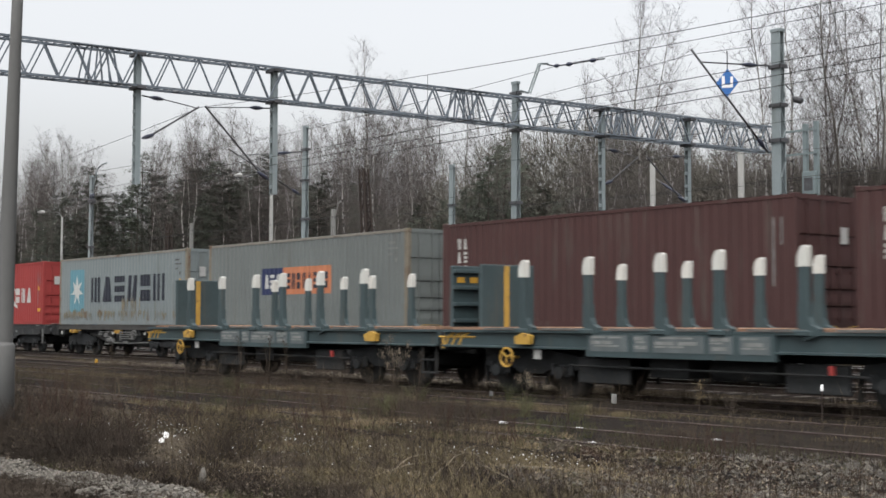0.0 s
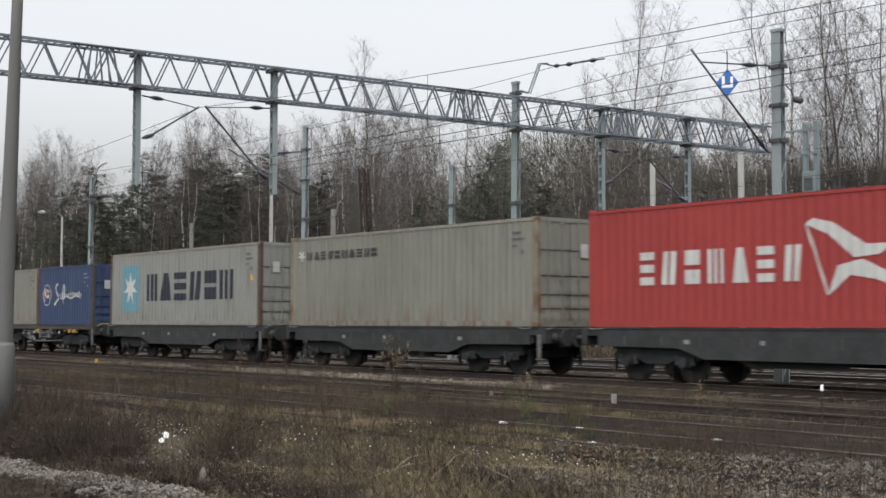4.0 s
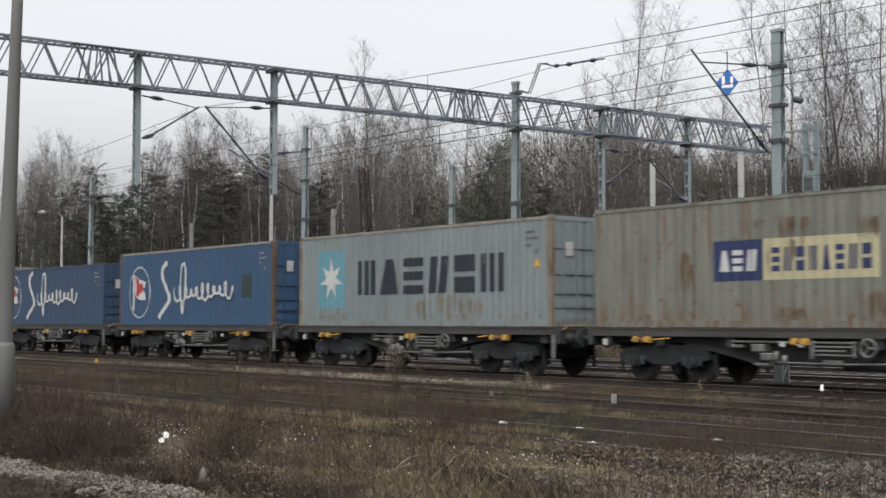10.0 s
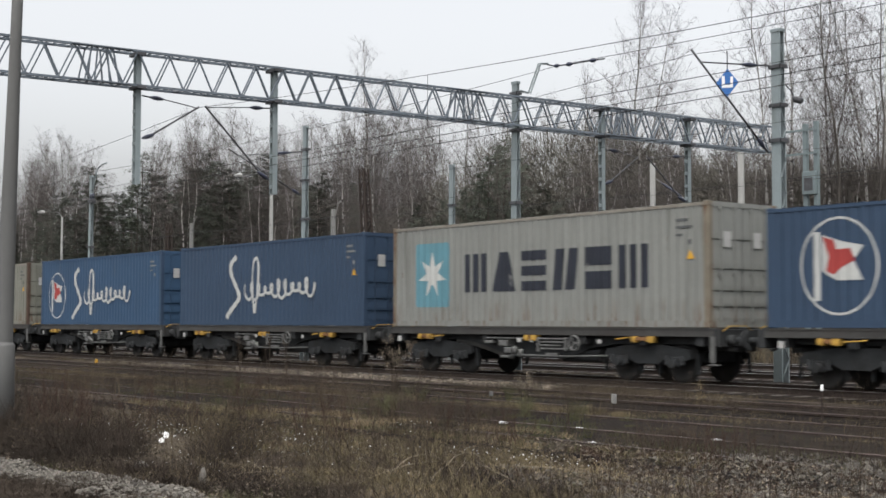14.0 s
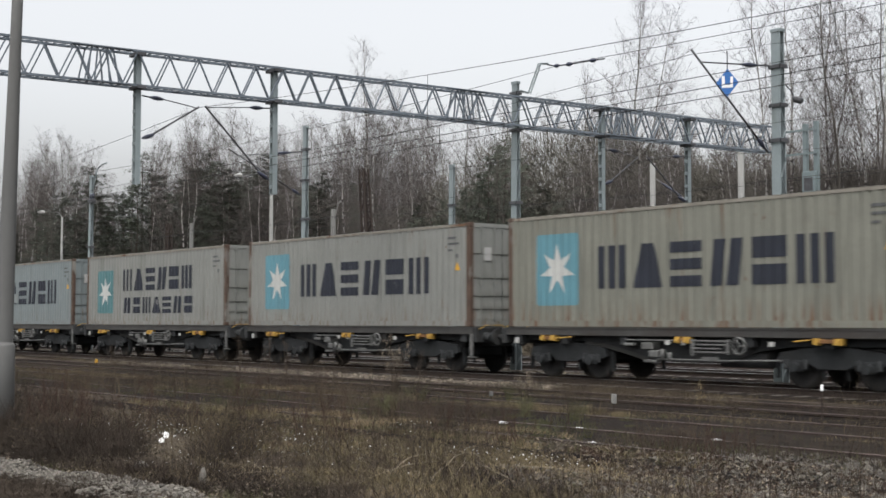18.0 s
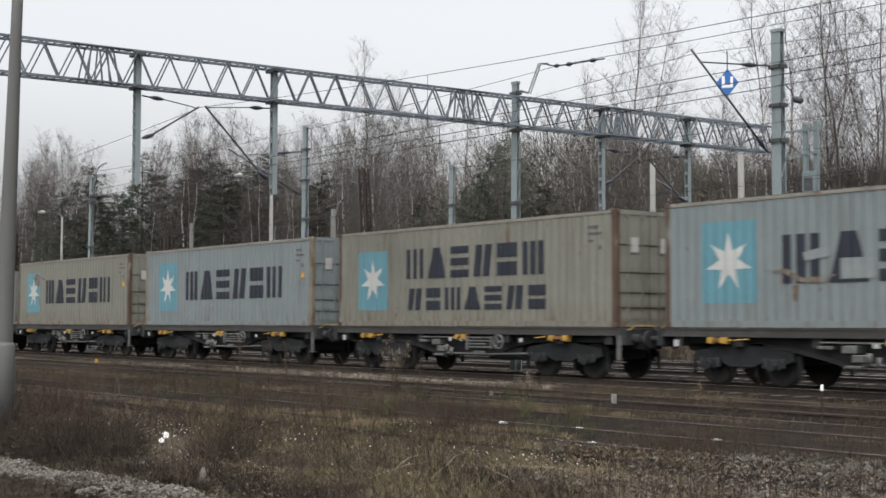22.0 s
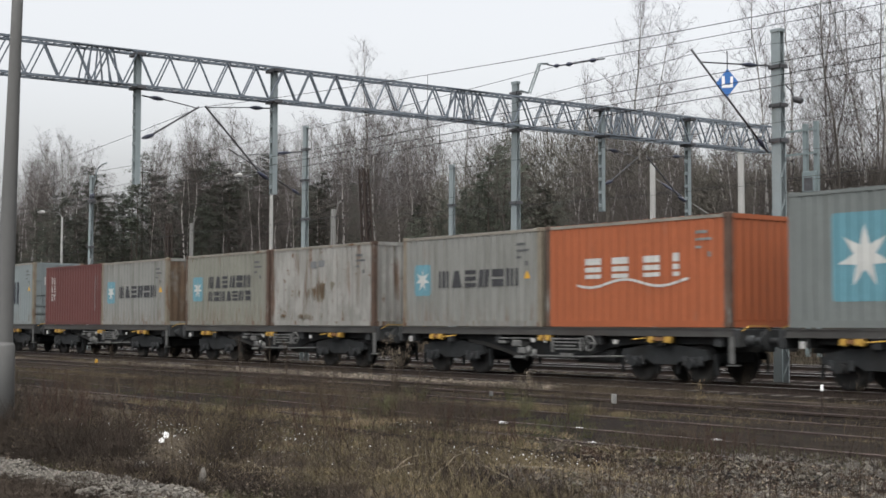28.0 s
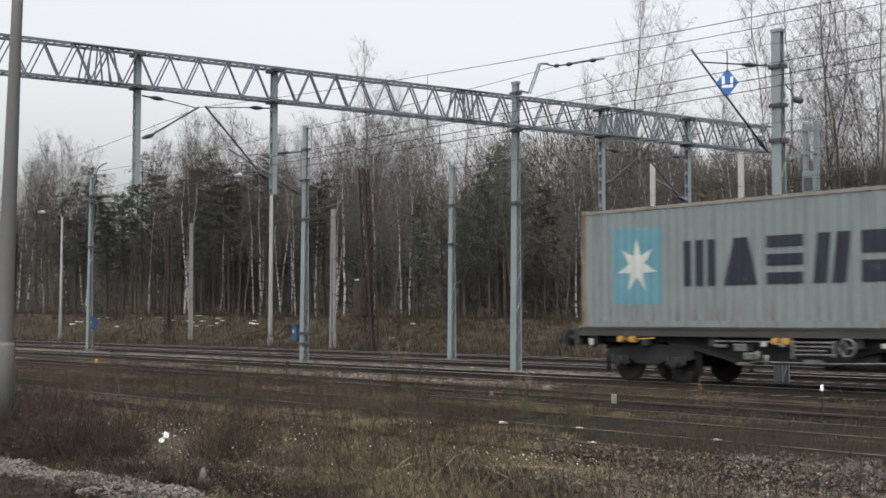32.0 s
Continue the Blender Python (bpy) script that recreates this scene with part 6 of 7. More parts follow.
def add_tube(verts, faces, pts, r0, r1, seg=3):
    base = len(verts)
    n = len(pts)
    for i, p in enumerate(pts):
        d = (pts[min(i + 1, n - 1)] - pts[max(i - 1, 0)])
        a = d.orthogonal().normalized()
        b = d.cross(a).normalized()
        r = r0 + (r1 - r0) * i / (n - 1)
        for k in range(seg):
            w = 2 * math.pi * k / seg
            verts.append(tuple(p + a * (r * math.cos(w)) + b * (r * math.sin(w))))
    for i in range(n - 1):
        for k in range(seg):
            q = base + i * seg
            faces.append((q + k, q + (k + 1) % seg, q + seg + (k + 1) % seg, q + seg + k))


def birch(seed, h, crown_from, spread, pale, twigs=9, dark_trunk=False):
    rng = random.Random(seed)
    t = thing("birch_tree", Matrix.Identity(4), "bare dark-barked tree with fine upright twigs" if dark_trunk else "bare white-barked birch with fine drooping twigs", "tree", "trees at the wood's edge")
    lean = Vector((rng.gauss(0, 0.04), rng.gauss(0, 0.03), 1))
    trunk = limb_path(rng, (0, 0, -0.4), lean, h + 0.4, 12, 0.12)
    for i, p in enumerate(trunk):
        k = i / 12
        trunk[i] = Vector((p.x * 0.6, p.y * 0.6, -0.4 + (h + 0.4) * k))
    r0 = 0.0072 * h * rng.uniform(0.7, 1.0)
    v, f = [], []
    add_tube(v, f, trunk, r0, 0.012, 7)
    part("trunk", raw_mesh("trunk", v, f, "bark_dark" if dark_trunk else "bark_birch", True), "", t)
    lv, lf, tv, tf = [], [], [], []

    def at(k):
        i = min(11, int(k * 12))
        return trunk[i].lerp(trunk[i + 1], k * 12 - i)
    n = int(h * 2.3)
    for j in range(n):
        k = crown_from + (0.97 - crown_from) * (j + rng.random()) / n
        a = rng.uniform(0, 2 * math.pi)
        up = 0.9 + 0.7 * k
        ln = spread * h * (0.30 * (1.05 - k) + 0.05) * rng.uniform(0.6, 1.25)
        p = at(k)
        lp = limb_path(rng, p, (math.cos(a), math.sin(a), up), ln, 4, 0.03)
        add_tube(lv, lf, lp, max(0.009, r0 * (1 - k) * 0.26), 0.005, 3)
        for s in range(int(twigs * (0.6 + ln * 0.35))):
            q = lp[rng.randint(1, 4)].lerp(lp[rng.randint(1, 4)], rng.random())
            b = rng.uniform(0, 2 * math.pi)
            tl = rng.uniform(0.5, 1.3) * (0.6 + 0.25 * ln)
            d = Vector((math.cos(b) * 0.8, math.sin(b) * 0.8, rng.uniform(0.1, 1.2)))
            m = q + d.normalized() * tl * 0.55
            e = m + (d * 0.6 + Vector((rng.gauss(0, 0.3), rng.gauss(0, 0.3), rng.uniform(-1.0, 0.3)))).normalized() * tl * 0.5
            i0 = len(tv)
            o = Vector((rng.gauss(0, 1), rng.gauss(0, 1), rng.gauss(0, 0.5))).normalized() * 0.0075
            tv.extend([tuple(q - o), tuple(q + o), tuple(m + o * 0.7), tuple(m - o * 0.7), tuple(e)])
            tf.extend([(i0, i0 + 1, i0 + 2, i0 + 3), (i0 + 3, i0 + 2, i0 + 4)])
            for r in range(2):
                g = q.lerp(m, rng.random())
                w = g + Vector((rng.gauss(0, 0.3), rng.gauss(0, 0.3), rng.uniform(-0.1, 0.5))) * tl * 0.8
                i0 = len(tv)
                o = Vector((rng.gauss(0, 1), rng.gauss(0, 1), 0)).normalized() * 0.0065
                tv.extend([tuple(g - o), tuple(g + o), tuple(w)])
                tf.append((i0, i0 + 1, i0 + 2))
    part("branchwork", raw_mesh("branchwork", lv, lf, "twig_pale" if pale else "branch"), "", t)
    part("crown", raw_mesh("crown", tv, tf, "twig_pale" if pale else "twig_birch"), "", t, "fine bare twigs")
    return t


def pine(seed, h, low):
    rng = random.Random(seed)
    t = thing("pine_tree", Matrix.Identity(4), "dark green pine with ragged layered boughs", "tree", "trees at the wood's edge")
    trunk = [Vector((rng.gauss(0, 0.05), rng.gauss(0, 0.05), -0.4 + (h + 0.4) * i / 8)) for i in range(9)]
    v, f = [], []
    add_tube(v, f, trunk, 0.0105 * h, 0.02, 7)
    part("trunk", raw_mesh("trunk", v, f, "bark_pine", True), "", t)
    lv, lf, nv, nf = [], [], [], []
    n = int(h * 3.0)
    for j in range(n):
        k = low + (0.99 - low) * (j + rng.random()) / n
        a = rng.uniform(0, 2 * math.pi)
        u = (k - low) / (1 - low)
        ln = h * (0.035 + 0.125 * math.sqrt(max(0.0, 1.0 - u)) * (0.6 + 0.4 * min(1.0, 3 * u))) * rng.uniform(0.5, 1.25)
        p = Vector((0, 0, k * h))
        lp = limb_path(rng, p, (math.cos(a), math.sin(a), rng.uniform(-0.1, 0.35)), ln, 4, 0.03)
        add_tube(lv, lf, lp, 0.03, 0.008, 3)
        for s in range(int(6 + ln * 8)):
            c = lp[rng.randint(1, 4)] + Vector((rng.gauss(0, 0.22), rng.gauss(0, 0.22), rng.gauss(0.05, 0.12)))
            for r in range(9):
                d = Vector((rng.gauss(0, 1), rng.gauss(0, 1), rng.gauss(0.15, 0.45))).normalized()
                o = d.orthogonal().normalized() * rng.uniform(0.012, 0.028)
                e = c + d * rng.uniform(0.14, 0.36)
                i0 = len(nv)
                nv.extend([tuple(c - o), tuple(c + o), tuple(e)])
                nf.append((i0, i0 + 1, i0 + 2))
    part("branchwork", raw_mesh("branchwork", lv, lf, "bark_pine"), "", t)
    part("crown", raw_mesh("crown", nv, nf, "needles"), "", t, "dark needle tufts")
    return t


BIRCHES = [birch(11 + i, 20, 0.30 + 0.05 * (i % 3), 1.0 + 0.14 * (i % 2), True, 12) for i in range(4)]
DARKS = [birch(31 + i, 17, 0.22 + 0.04 * i, 1.05, False, 11, True) for i in range(3)]
PINES = [pine(51 + i, 17, 0.26 + 0.1 * i) for i in range(3)]
USED = set()


def plant(kind, x, y, h, turn):
    """Put a tree of that kind at x, y with height h."""
    pool = {"b": BIRCHES, "d": DARKS, "p": PINES}[kind]
    src = pool[int(turn * 7) % len(pool)]
    base = {"b": 20, "d": 17, "p": 17}[kind]
    m = Matrix.Translation((x, y, ground_z(x, y))) @ Matrix.Rotation(turn * 6.283, 4, "Z")
    s = h / base
    if src.name not in USED:
        USED.add(src.name)
        ob = src
        ob.matrix_basis = m @ Matrix.Diagonal((s, s, s, 1))
    else:
        ob = copy_thing(src, m)
        ob.scale = (s, s, s)
    return ob


rt = random.Random(5)
# height of the wood's upper edge above the eye, as a share of the distance, by bearing from the tracks in degrees
EDGE = ((19.7, 0.120), (21.0, 0.114), (22.3, 0.130), (23.6, 0.112), (25.3, 0.110), (26.6, 0.141), (29.4, 0.145), (30.6, 0.131), (32.6, 0.145), (37.4, 0.150), (39.8, 0.156), (43.1, 0.158), (45.4, 0.143), (47.9, 0.138), (50.0, 0.147), (52.5, 0.196), (54.3, 0.232), (57.0, 0.24))


def edge(ang):
    for (a, p), (b, q) in zip(EDGE, EDGE[1:]):
        if a <= ang <= b:
            return p + (q - p) * (ang - a) / (b - a)
    return EDGE[0][1] if ang < 30 else EDGE[-1][1]


def rise(kind, ang, y, share):
    """Plant a tree on the bearing ang at y whose top stands at that share of the distance above the eye."""
    x = -y / math.tan(radians(ang))
    h = EYE[2] + share * y / math.sin(radians(ang)) - ground_z(x, y)
    plant(kind, x, y, max(4.0, h), rt.random())


# single trees that stand out against the sky
for k, ang, y, share in (("b", 34.6, 60.0, 0.209), ("b", 35.1, 61.0, 0.178), ("b", 33.9, 60.0, 0.165), ("b", 46.9, 56.0, 0.245), ("b", 46.5, 57.5, 0.228), ("b", 45.6, 58.0, 0.18), ("b", 44.2, 59.0, 0.185), ("b", 51.2, 54.0, 0.262), ("b", 50.2, 56.0, 0.18), ("b", 52.6, 53.0, 0.25), ("d", 53.4, 52.0, 0.23), ("b", 54.0, 53.0, 0.255), ("d", 54.7, 51.5, 0.26), ("b", 55.4, 53.5, 0.27), ("d", 56.0, 52.0, 0.25), ("b", 56.9, 54.0, 0.27), ("b", 22.2, 60.0, 0.135), ("b", 21.7, 62.0, 0.128), ("p", 25.3, 53.0, 0.124), ("p", 24.9, 55.0, 0.10), ("p", 27.4, 55.0, 0.115), ("p", 28.3, 53.0, 0.118), ("p", 28.9, 52.0, 0.112), ("p", 29.6, 55.0, 0.118), ("p", 30.3, 54.0, 0.105), ("p", 40.3, 53.0, 0.132), ("p", 39.5, 54.0, 0.112), ("p", 41.0, 55.0, 0.108), ("p", 38.7, 55.0, 0.09), ("p", 41.9, 54.0, 0.085)):
    rise(k, ang, y, share)
for i in range(96):
    ang = rt.uniform(18.8, 33.0) if i < 66 else rt.uniform(33, 47)
    rise("p", ang, rt.uniform(51, 66), min(edge(ang) * 0.84, rt.uniform(0.062, 0.08 if ang < 23.5 else 0.116 if ang < 33 else 0.095)))
for i in range(190):
    ang = rt.uniform(18.5, 48.0) if i < 150 else rt.uniform(44.0, 57.5)
    y = 50.5 + 24.0 * rt.random() ** 1.3
    kind = rt.choices("bdp", (0.46, 0.28, 0.26 if ang < 46 else 0.0))[0]
    top = edge(ang) * {"b": rt.uniform(0.76, 1.08), "d": rt.uniform(0.62, 0.98), "p": rt.uniform(0.5, 0.75)}[kind]
    rise(kind, ang, y, top if ang < 51 else top * rt.uniform(0.55, 0.95))


# dense crowns where the birches stand thickest
for i in range(46):
    ang = 25.8 + 12.0 * i / 46 + rt.uniform(-0.2, 0.2)
    rise("b", ang, rt.uniform(54, 68), edge(ang) * rt.uniform(0.92, 1.10))
for i in range(14):
    ang = rt.uniform(20.3, 23.3)
    rise("b", ang, rt.uniform(54, 66), edge(ang) * rt.uniform(0.8, 1.04))


for ang, y, share in ((39.9, 51.0, 0.125), (40.6, 51.6, 0.137), (41.2, 51.2, 0.118), (38.9, 52.0, 0.10), (37.9, 52.5, 0.092), (36.9, 52.0, 0.088), (42.3, 52.5, 0.10)):
    rise("p", ang, y, share)


# a dark belt of pines behind the front row
for i in range(20):
    rise("p", 21.5 + 0.6 * i, 52.0 + 1.3 * (i % 3), 0.084 + 0.009 * (i % 4) + (0.012 if 26 < 21.5 + 0.6 * i < 31 else 0.0))
# white trunks at the very edge of the wood
for i, ang in enumerate((43.65, 44.45, 46.35, 49.7, 51.4, 28.5, 29.95, 27.3, 31.1, 31.7, 36.2, 25.6)):
    rise("b", ang, 50.2 + 0.5 * (i % 3), edge(ang) * (0.72 + 0.05 * (i % 4)))


# the wood behind: many thin stems and dense brush, seen only as dark depth between the trees
def far_woods():
    rng = random.Random(77)
    v, f = [], []
    for i in range(420):
        y = rng.uniform(56, 120)
        x = -y / math.tan(radians(rng.uniform(15, 66)))
        z = ground_z(x, y)
        ang = math.degrees(math.atan2(y, -x))
        h = (0.55 + 0.2 * rng.random()) * edge(min(ang, 50)) * y / math.sin(radians(ang))
        add_tube(v, f, [Vector((x, y, z - 0.3)), Vector((x + rng.gauss(0, 0.4), y, z + h))], rng.uniform(0.06, 0.11), 0.02, 4)
    ob = new("far_stems", raw_mesh("far_stems", v, f, "bark_dark"))
    tagged(ob, "many thin dark stems deep in the wood", "wood", kind="stuff")
    v, f = [], []
    for i in range(440000):
        y = 55 + 66 * rng.random() ** 1.7
        x = -y / math.tan(radians(rng.uniform(14, 66)))
        hz = rng.random() ** 1.15 * (11.0 - 4.0 * smooth(58, 46, -x) - 3.0 * smooth(60, 80, -x) - 1.0 * smooth(100, 130, -x) + 3.0 * noise.noise((x * 0.07, y * 0.07, 1.0)))
        c = Vector((x, y, ground_z(x, min(y, 60)) + hz))
        d = Vector((rng.gauss(0, 0.7), rng.gauss(0, 0.7), rng.gauss(0.8, 0.7))).normalized()
        o = d.orthogonal().normalized() * rng.uniform(0.008, 0.036) * (1.25 - hz / 18)
        e = c + d * rng.uniform(0.6, 1.8)
        i0 = len(v)
        v.extend([tuple(c - o), tuple(c + o), tuple(e)])
        f.append((i0, i0 + 1, i0 + 2))
    ob = new("far_woods", raw_mesh("far_woods", v, f, "thicket"))
    tagged(ob, "dark tangled brush and saplings deep in the wood", "wood", kind="stuff")


far_woods()


# ---- weeds, stones and litter ----
def trodden(x, y):
    """Bare patch round the thrown-away plastic."""
    return 7.0 < y < 8.8 and 25.3 < math.degrees(math.atan2(y, -x)) < 27.9


def weeds(name, label, count, material, ymin, ymax, hmin, hmax, width, xmin=-60, clump=0.35, seed=1, arms=0, amin=16.0, power=1.0, lean=0.18, amax=60.0):
    rng = random.Random(seed)
    v, f = [], []
    made = 0
    while made < count:
        y = ymin + (ymax - ymin) * rng.random() ** power
        x = -y / math.tan(radians(rng.uniform(amin, amax)))
        if x < xmin:
            continue
        if noise.noise((x * clump, y * clump * 1.6, seed * 3.7)) + 0.5 * noise.noise((x * clump * 3.1, y * clump * 4.6, seed * 1.3)) < rng.uniform(0.0, 0.3):
            continue
        if trodden(x, y) and rng.random() < 0.8:
            continue
        if 7.9 < y < 11.8 and -x < 1.2 * y and rng.random() < 0.6 + 0.37 * smooth(1.2, 0.98, -x / y):
            continue
        if y > 11.5 and rng.random() < smooth(1.5, 0.8, -x / y) * 0.55:
            continue
        near_rail = min(abs(y - t) for t in TRACKS.values())
        z = ground_z(x, y) if near_rail > 1.6 else -0.08
        h = rng.uniform(hmin, hmax)
        b = rng.uniform(0, 6.283)
        w = width * rng.uniform(0.6, 1.4)
        p = Vector((x, y, z - 0.02))
        o = Vector((math.cos(b), math.sin(b), 0)) * w
        m = p + Vector((rng.gauss(0, lean) * h * 0.5, rng.gauss(0, lean) * h * 0.5, h * 0.55))
        e = m + Vector((rng.gauss(0, lean) * h, rng.gauss(0, lean) * h, h * 0.42))
        i0 = len(v)
        v.extend([tuple(p - o), tuple(p + o), tuple(m - o * 0.7), tuple(m + o * 0.7), tuple(e)])
        f.extend([(i0, i0 + 1, i0 + 3, i0 + 2), (i0 + 2, i0 + 3, i0 + 4)])
        for k in range(arms):
            g = p.lerp(m, 0.5 + 0.5 * rng.random()) if k % 2 else m.lerp(e, rng.random())
            q = g + Vector((rng.gauss(0, 0.14), rng.gauss(0, 0.14), rng.uniform(0.05, 0.25))) * (0.5 + h)
            i0 = len(v)
            v.extend([tuple(g - o * 0.6), tuple(g + o * 0.6), tuple(q)])
            f.append((i0, i0 + 1, i0 + 2))
        made += 1
    ob = new(name, raw_mesh(name, v, f, material))
    tagged(ob, label, "weeds", kind="stuff")


weeds("dry_grass", "short pale dry grass among the tracks", 22000, "straw", 5.6, 11.3, 0.02, 0.09, 0.003, seed=2, lean=0.4)
weeds("brown_weeds", "brown withered weeds in the foreground", 4200, "weed", 5.6, 11.2, 0.05, 0.20, 0.0024, seed=3, arms=4, lean=0.5)
weeds("tall_stalks", "tall thin withered stalks with side twigs", 1200, "weed", 6.4, 15.0, 0.35, 0.95, 0.0024, seed=4, arms=7, clump=0.22, lean=0.08)
weeds("verge_weeds", "brown withered weeds between the tracks", 24000, "weed", 11.0, 22.4, 0.05, 0.24, 0.0028, seed=8, arms=2, lean=0.35)
weeds("verge_stalks", "thin dry stalks rising between the tracks", 2400, "weed", 11.0, 21.0, 0.25, 0.65, 0.0024, seed=12, arms=6, clump=0.3, lean=0.1)
weeds("verge_straw", "pale dry grass strips between the tracks", 22000, "straw", 13.6, 21.5, 0.03, 0.12, 0.004, seed=9, clump=0.25, lean=0.5)
weeds("straw_patch", "flattened patches of yellowed straw grass", 34000, "straw_bright", 6.4, 12.4, 0.02, 0.10, 0.004, seed=19, clump=0.6, lean=0.6, amin=26.0, amax=45.0)
weeds("road_verge_grass", "short brown grass beside the gravel", 9000, "weed", 3.6, 5.15, 0.02, 0.10, 0.0025, seed=18, clump=0.8, lean=0.5, arms=2)
weeds("green_grass", "dull green grass patches", 14000, "grass", 5.5, 16.0, 0.03, 0.14, 0.005, seed=5, clump=0.5)
weeds("bank_grass", "pale dry grass on the bank before the wood", 34000, "bank_straw", 39.3, 53.0, 0.08, 0.32, 0.016, xmin=-160, seed=6, clump=1.3)
weeds("bank_weeds", "brown brush on the bank before the wood", 11000, "weed", 39.5, 53.0, 0.2, 0.8, 0.016, xmin=-160, seed=7, arms=3, clump=0.5)


def brush(name, label, count, material, hmin, hmax, seed, low=19.0, high=50.0, ymin=6.0, ymax=11.0):
    """Low tangled clumps: bent twigs that fork as they spread from one root."""
    rng = random.Random(seed)
    v, f = [], []
    for i in range(count):
        y = rng.uniform(ymin, ymax)
        x = -y / math.tan(radians(rng.uniform(low, high)))
        if noise.noise((x * 0.45, y * 0.7, seed)) < rng.uniform(-0.3, 0.25):
            continue
        if y > 8.2 and -x < 1.15 * y and rng.random() < 0.85 or trodden(x, y):
            continue
        h = rng.uniform(hmin, hmax)
        root = Vector((x, y, ground_z(x, y) - 0.02))
        for k in range(rng.randint(14, 30)):
            d = Vector((rng.gauss(0, 0.7), rng.gauss(0, 0.7), rng.uniform(0.25, 1.1))).normalized()
            p = root + Vector((rng.gauss(0, 0.1), rng.gauss(0, 0.1), 0))
            w = rng.uniform(0.0012, 0.003)
            o = Vector((rng.gauss(0, 1), rng.gauss(0, 1), rng.gauss(0, 0.4))).normalized() * w
            for j in range(3):
                d = (d + Vector((rng.gauss(0, 0.35), rng.gauss(0, 0.35), rng.gauss(-0.05, 0.3)))).normalized()
                q = p + d * h * rng.uniform(0.25, 0.5)
                i0 = len(v)
                v.extend([tuple(p - o), tuple(p + o), tuple(q + o * 0.7), tuple(q - o * 0.7)])
                f.append((i0, i0 + 1, i0 + 2, i0 + 3))
                for g in range(2):
                    s = p.lerp(q, rng.random())
                    e = s + (d + Vector((rng.gauss(0, 0.7), rng.gauss(0, 0.7), rng.gauss(0.1, 0.5)))).normalized() * h * rng.uniform(0.12, 0.35)
                    i0 = len(v)
                    v.extend([tuple(s - o * 0.7), tuple(s + o * 0.7), tuple(e)])
                    f.append((i0, i0 + 1, i0 + 2))
                p = q
    ob = new(name, raw_mesh(name, v, f, material))
    tagged(ob, label, "weeds", kind="stuff")


SHRUBS = ((-19.8, 7.8, 0.9), (-18.8, 8.0, 0.8), (-17.3, 8.1, 1.0), (-18.6, 9.5, 0.7), (-19.4, 11.0, 0.9), (-16.0, 10.0, 1.0), (-15.4, 10.2, 0.9), (-15.1, 10.9, 0.7), (-14.0, 11.0, 0.8), (-12.7, 11.0, 0.6), (-10.3, 11.3, 0.5), (-9.4, 11.1, 0.6), (-21.8, 9.2, 1.0), (-23.6, 9.6, 1.1))


def tufts(name, label, count, material, low, high, ymin, ymax, hmin, hmax, seed, blades=46, splay=0.55):
    """Separate tussocks: blades fanning out of one root, laid over by the winter."""
    rng = random.Random(seed)
    v, f = [], []
    for i in range(count):
        y = rng.uniform(ymin, ymax)
        x = -y / math.tan(radians(rng.uniform(low, high)))
        if noise.noise((x * 0.6, y * 0.9, seed * 1.7)) < rng.uniform(-0.35, 0.2) or trodden(x, y):
            continue
        r, h = rng.uniform(0.05, 0.17), rng.uniform(hmin, hmax)
        lay = Vector((rng.gauss(0, 0.4), rng.gauss(0, 0.4), 0))
        root = Vector((x, y, ground_z(x, y) - 0.015))
        for k in range(blades):
            a = rng.uniform(0, 6.283)
            out = Vector((math.cos(a), math.sin(a), 0))
            p = root + out * r * rng.random()
            d = (out * splay * rng.random() + lay * rng.random() + Vector((0, 0, 1))).normalized()
            m = p + d * h * rng.uniform(0.3, 0.6)
            e = m + (d + out * 0.9 + lay - Vector((0, 0, rng.uniform(0.0, 0.9)))).normalized() * h * rng.uniform(0.25, 0.6)
            o = Vector((rng.gauss(0, 1), rng.gauss(0, 1), 0)).normalized() * rng.uniform(0.0018, 0.0042)
            i0 = len(v)
            v.extend([tuple(p - o), tuple(p + o), tuple(m + o), tuple(m - o), tuple(e)])
            f.extend([(i0, i0 + 1, i0 + 2, i0 + 3), (i0 + 3, i0 + 2, i0 + 4)])
    ob = new(name, raw_mesh(name, v, f, material))
    tagged(ob, label, "weeds", kind="stuff")


tufts("yellow_tussocks", "flattened tussocks of yellowed dead grass", 1500, "straw_bright", 27.0, 45.5, 7.4, 11.3, 0.05, 0.15, 301, splay=1.7)
tufts("ochre_tussocks", "flattened tussocks of dull ochre grass", 1100, "straw", 25.0, 50.0, 7.0, 11.4, 0.05, 0.17, 302, splay=1.6)
tufts("brown_tussocks", "low brown tussocks", 300, "red_twig", 24.0, 52.0, 6.6, 11.4, 0.06, 0.17, 303, splay=1.3)
tufts("green_tussocks", "small mossy green tussocks", 500, "grass", 27.0, 50.0, 6.6, 16.5, 0.05, 0.14, 304, splay=1.2)
tufts("road_tussocks", "brown grass on the crown of the gravel road", 1000, "weed", 17.0, 27.0, 3.9, 4.85, 0.03, 0.09, 305, splay=1.0)
tufts("siding_tussocks", "tussocks of pale grass along the paths between the tracks", 800, "straw", 20.0, 46.0, 15.2, 16.3, 0.06, 0.18, 306, 30)
tufts("green_weeds", "tall dull green weeds between the tracks", 24, "grass", 28.0, 44.0, 12.2, 17.0, 0.35, 0.75, 311, 60, 0.35)
tufts("rubble_tussocks", "flattened brown tufts among the rubble", 900, "red_twig", 43.5, 57.0, 8.8, 11.5, 0.04, 0.13, 312, splay=1.6)
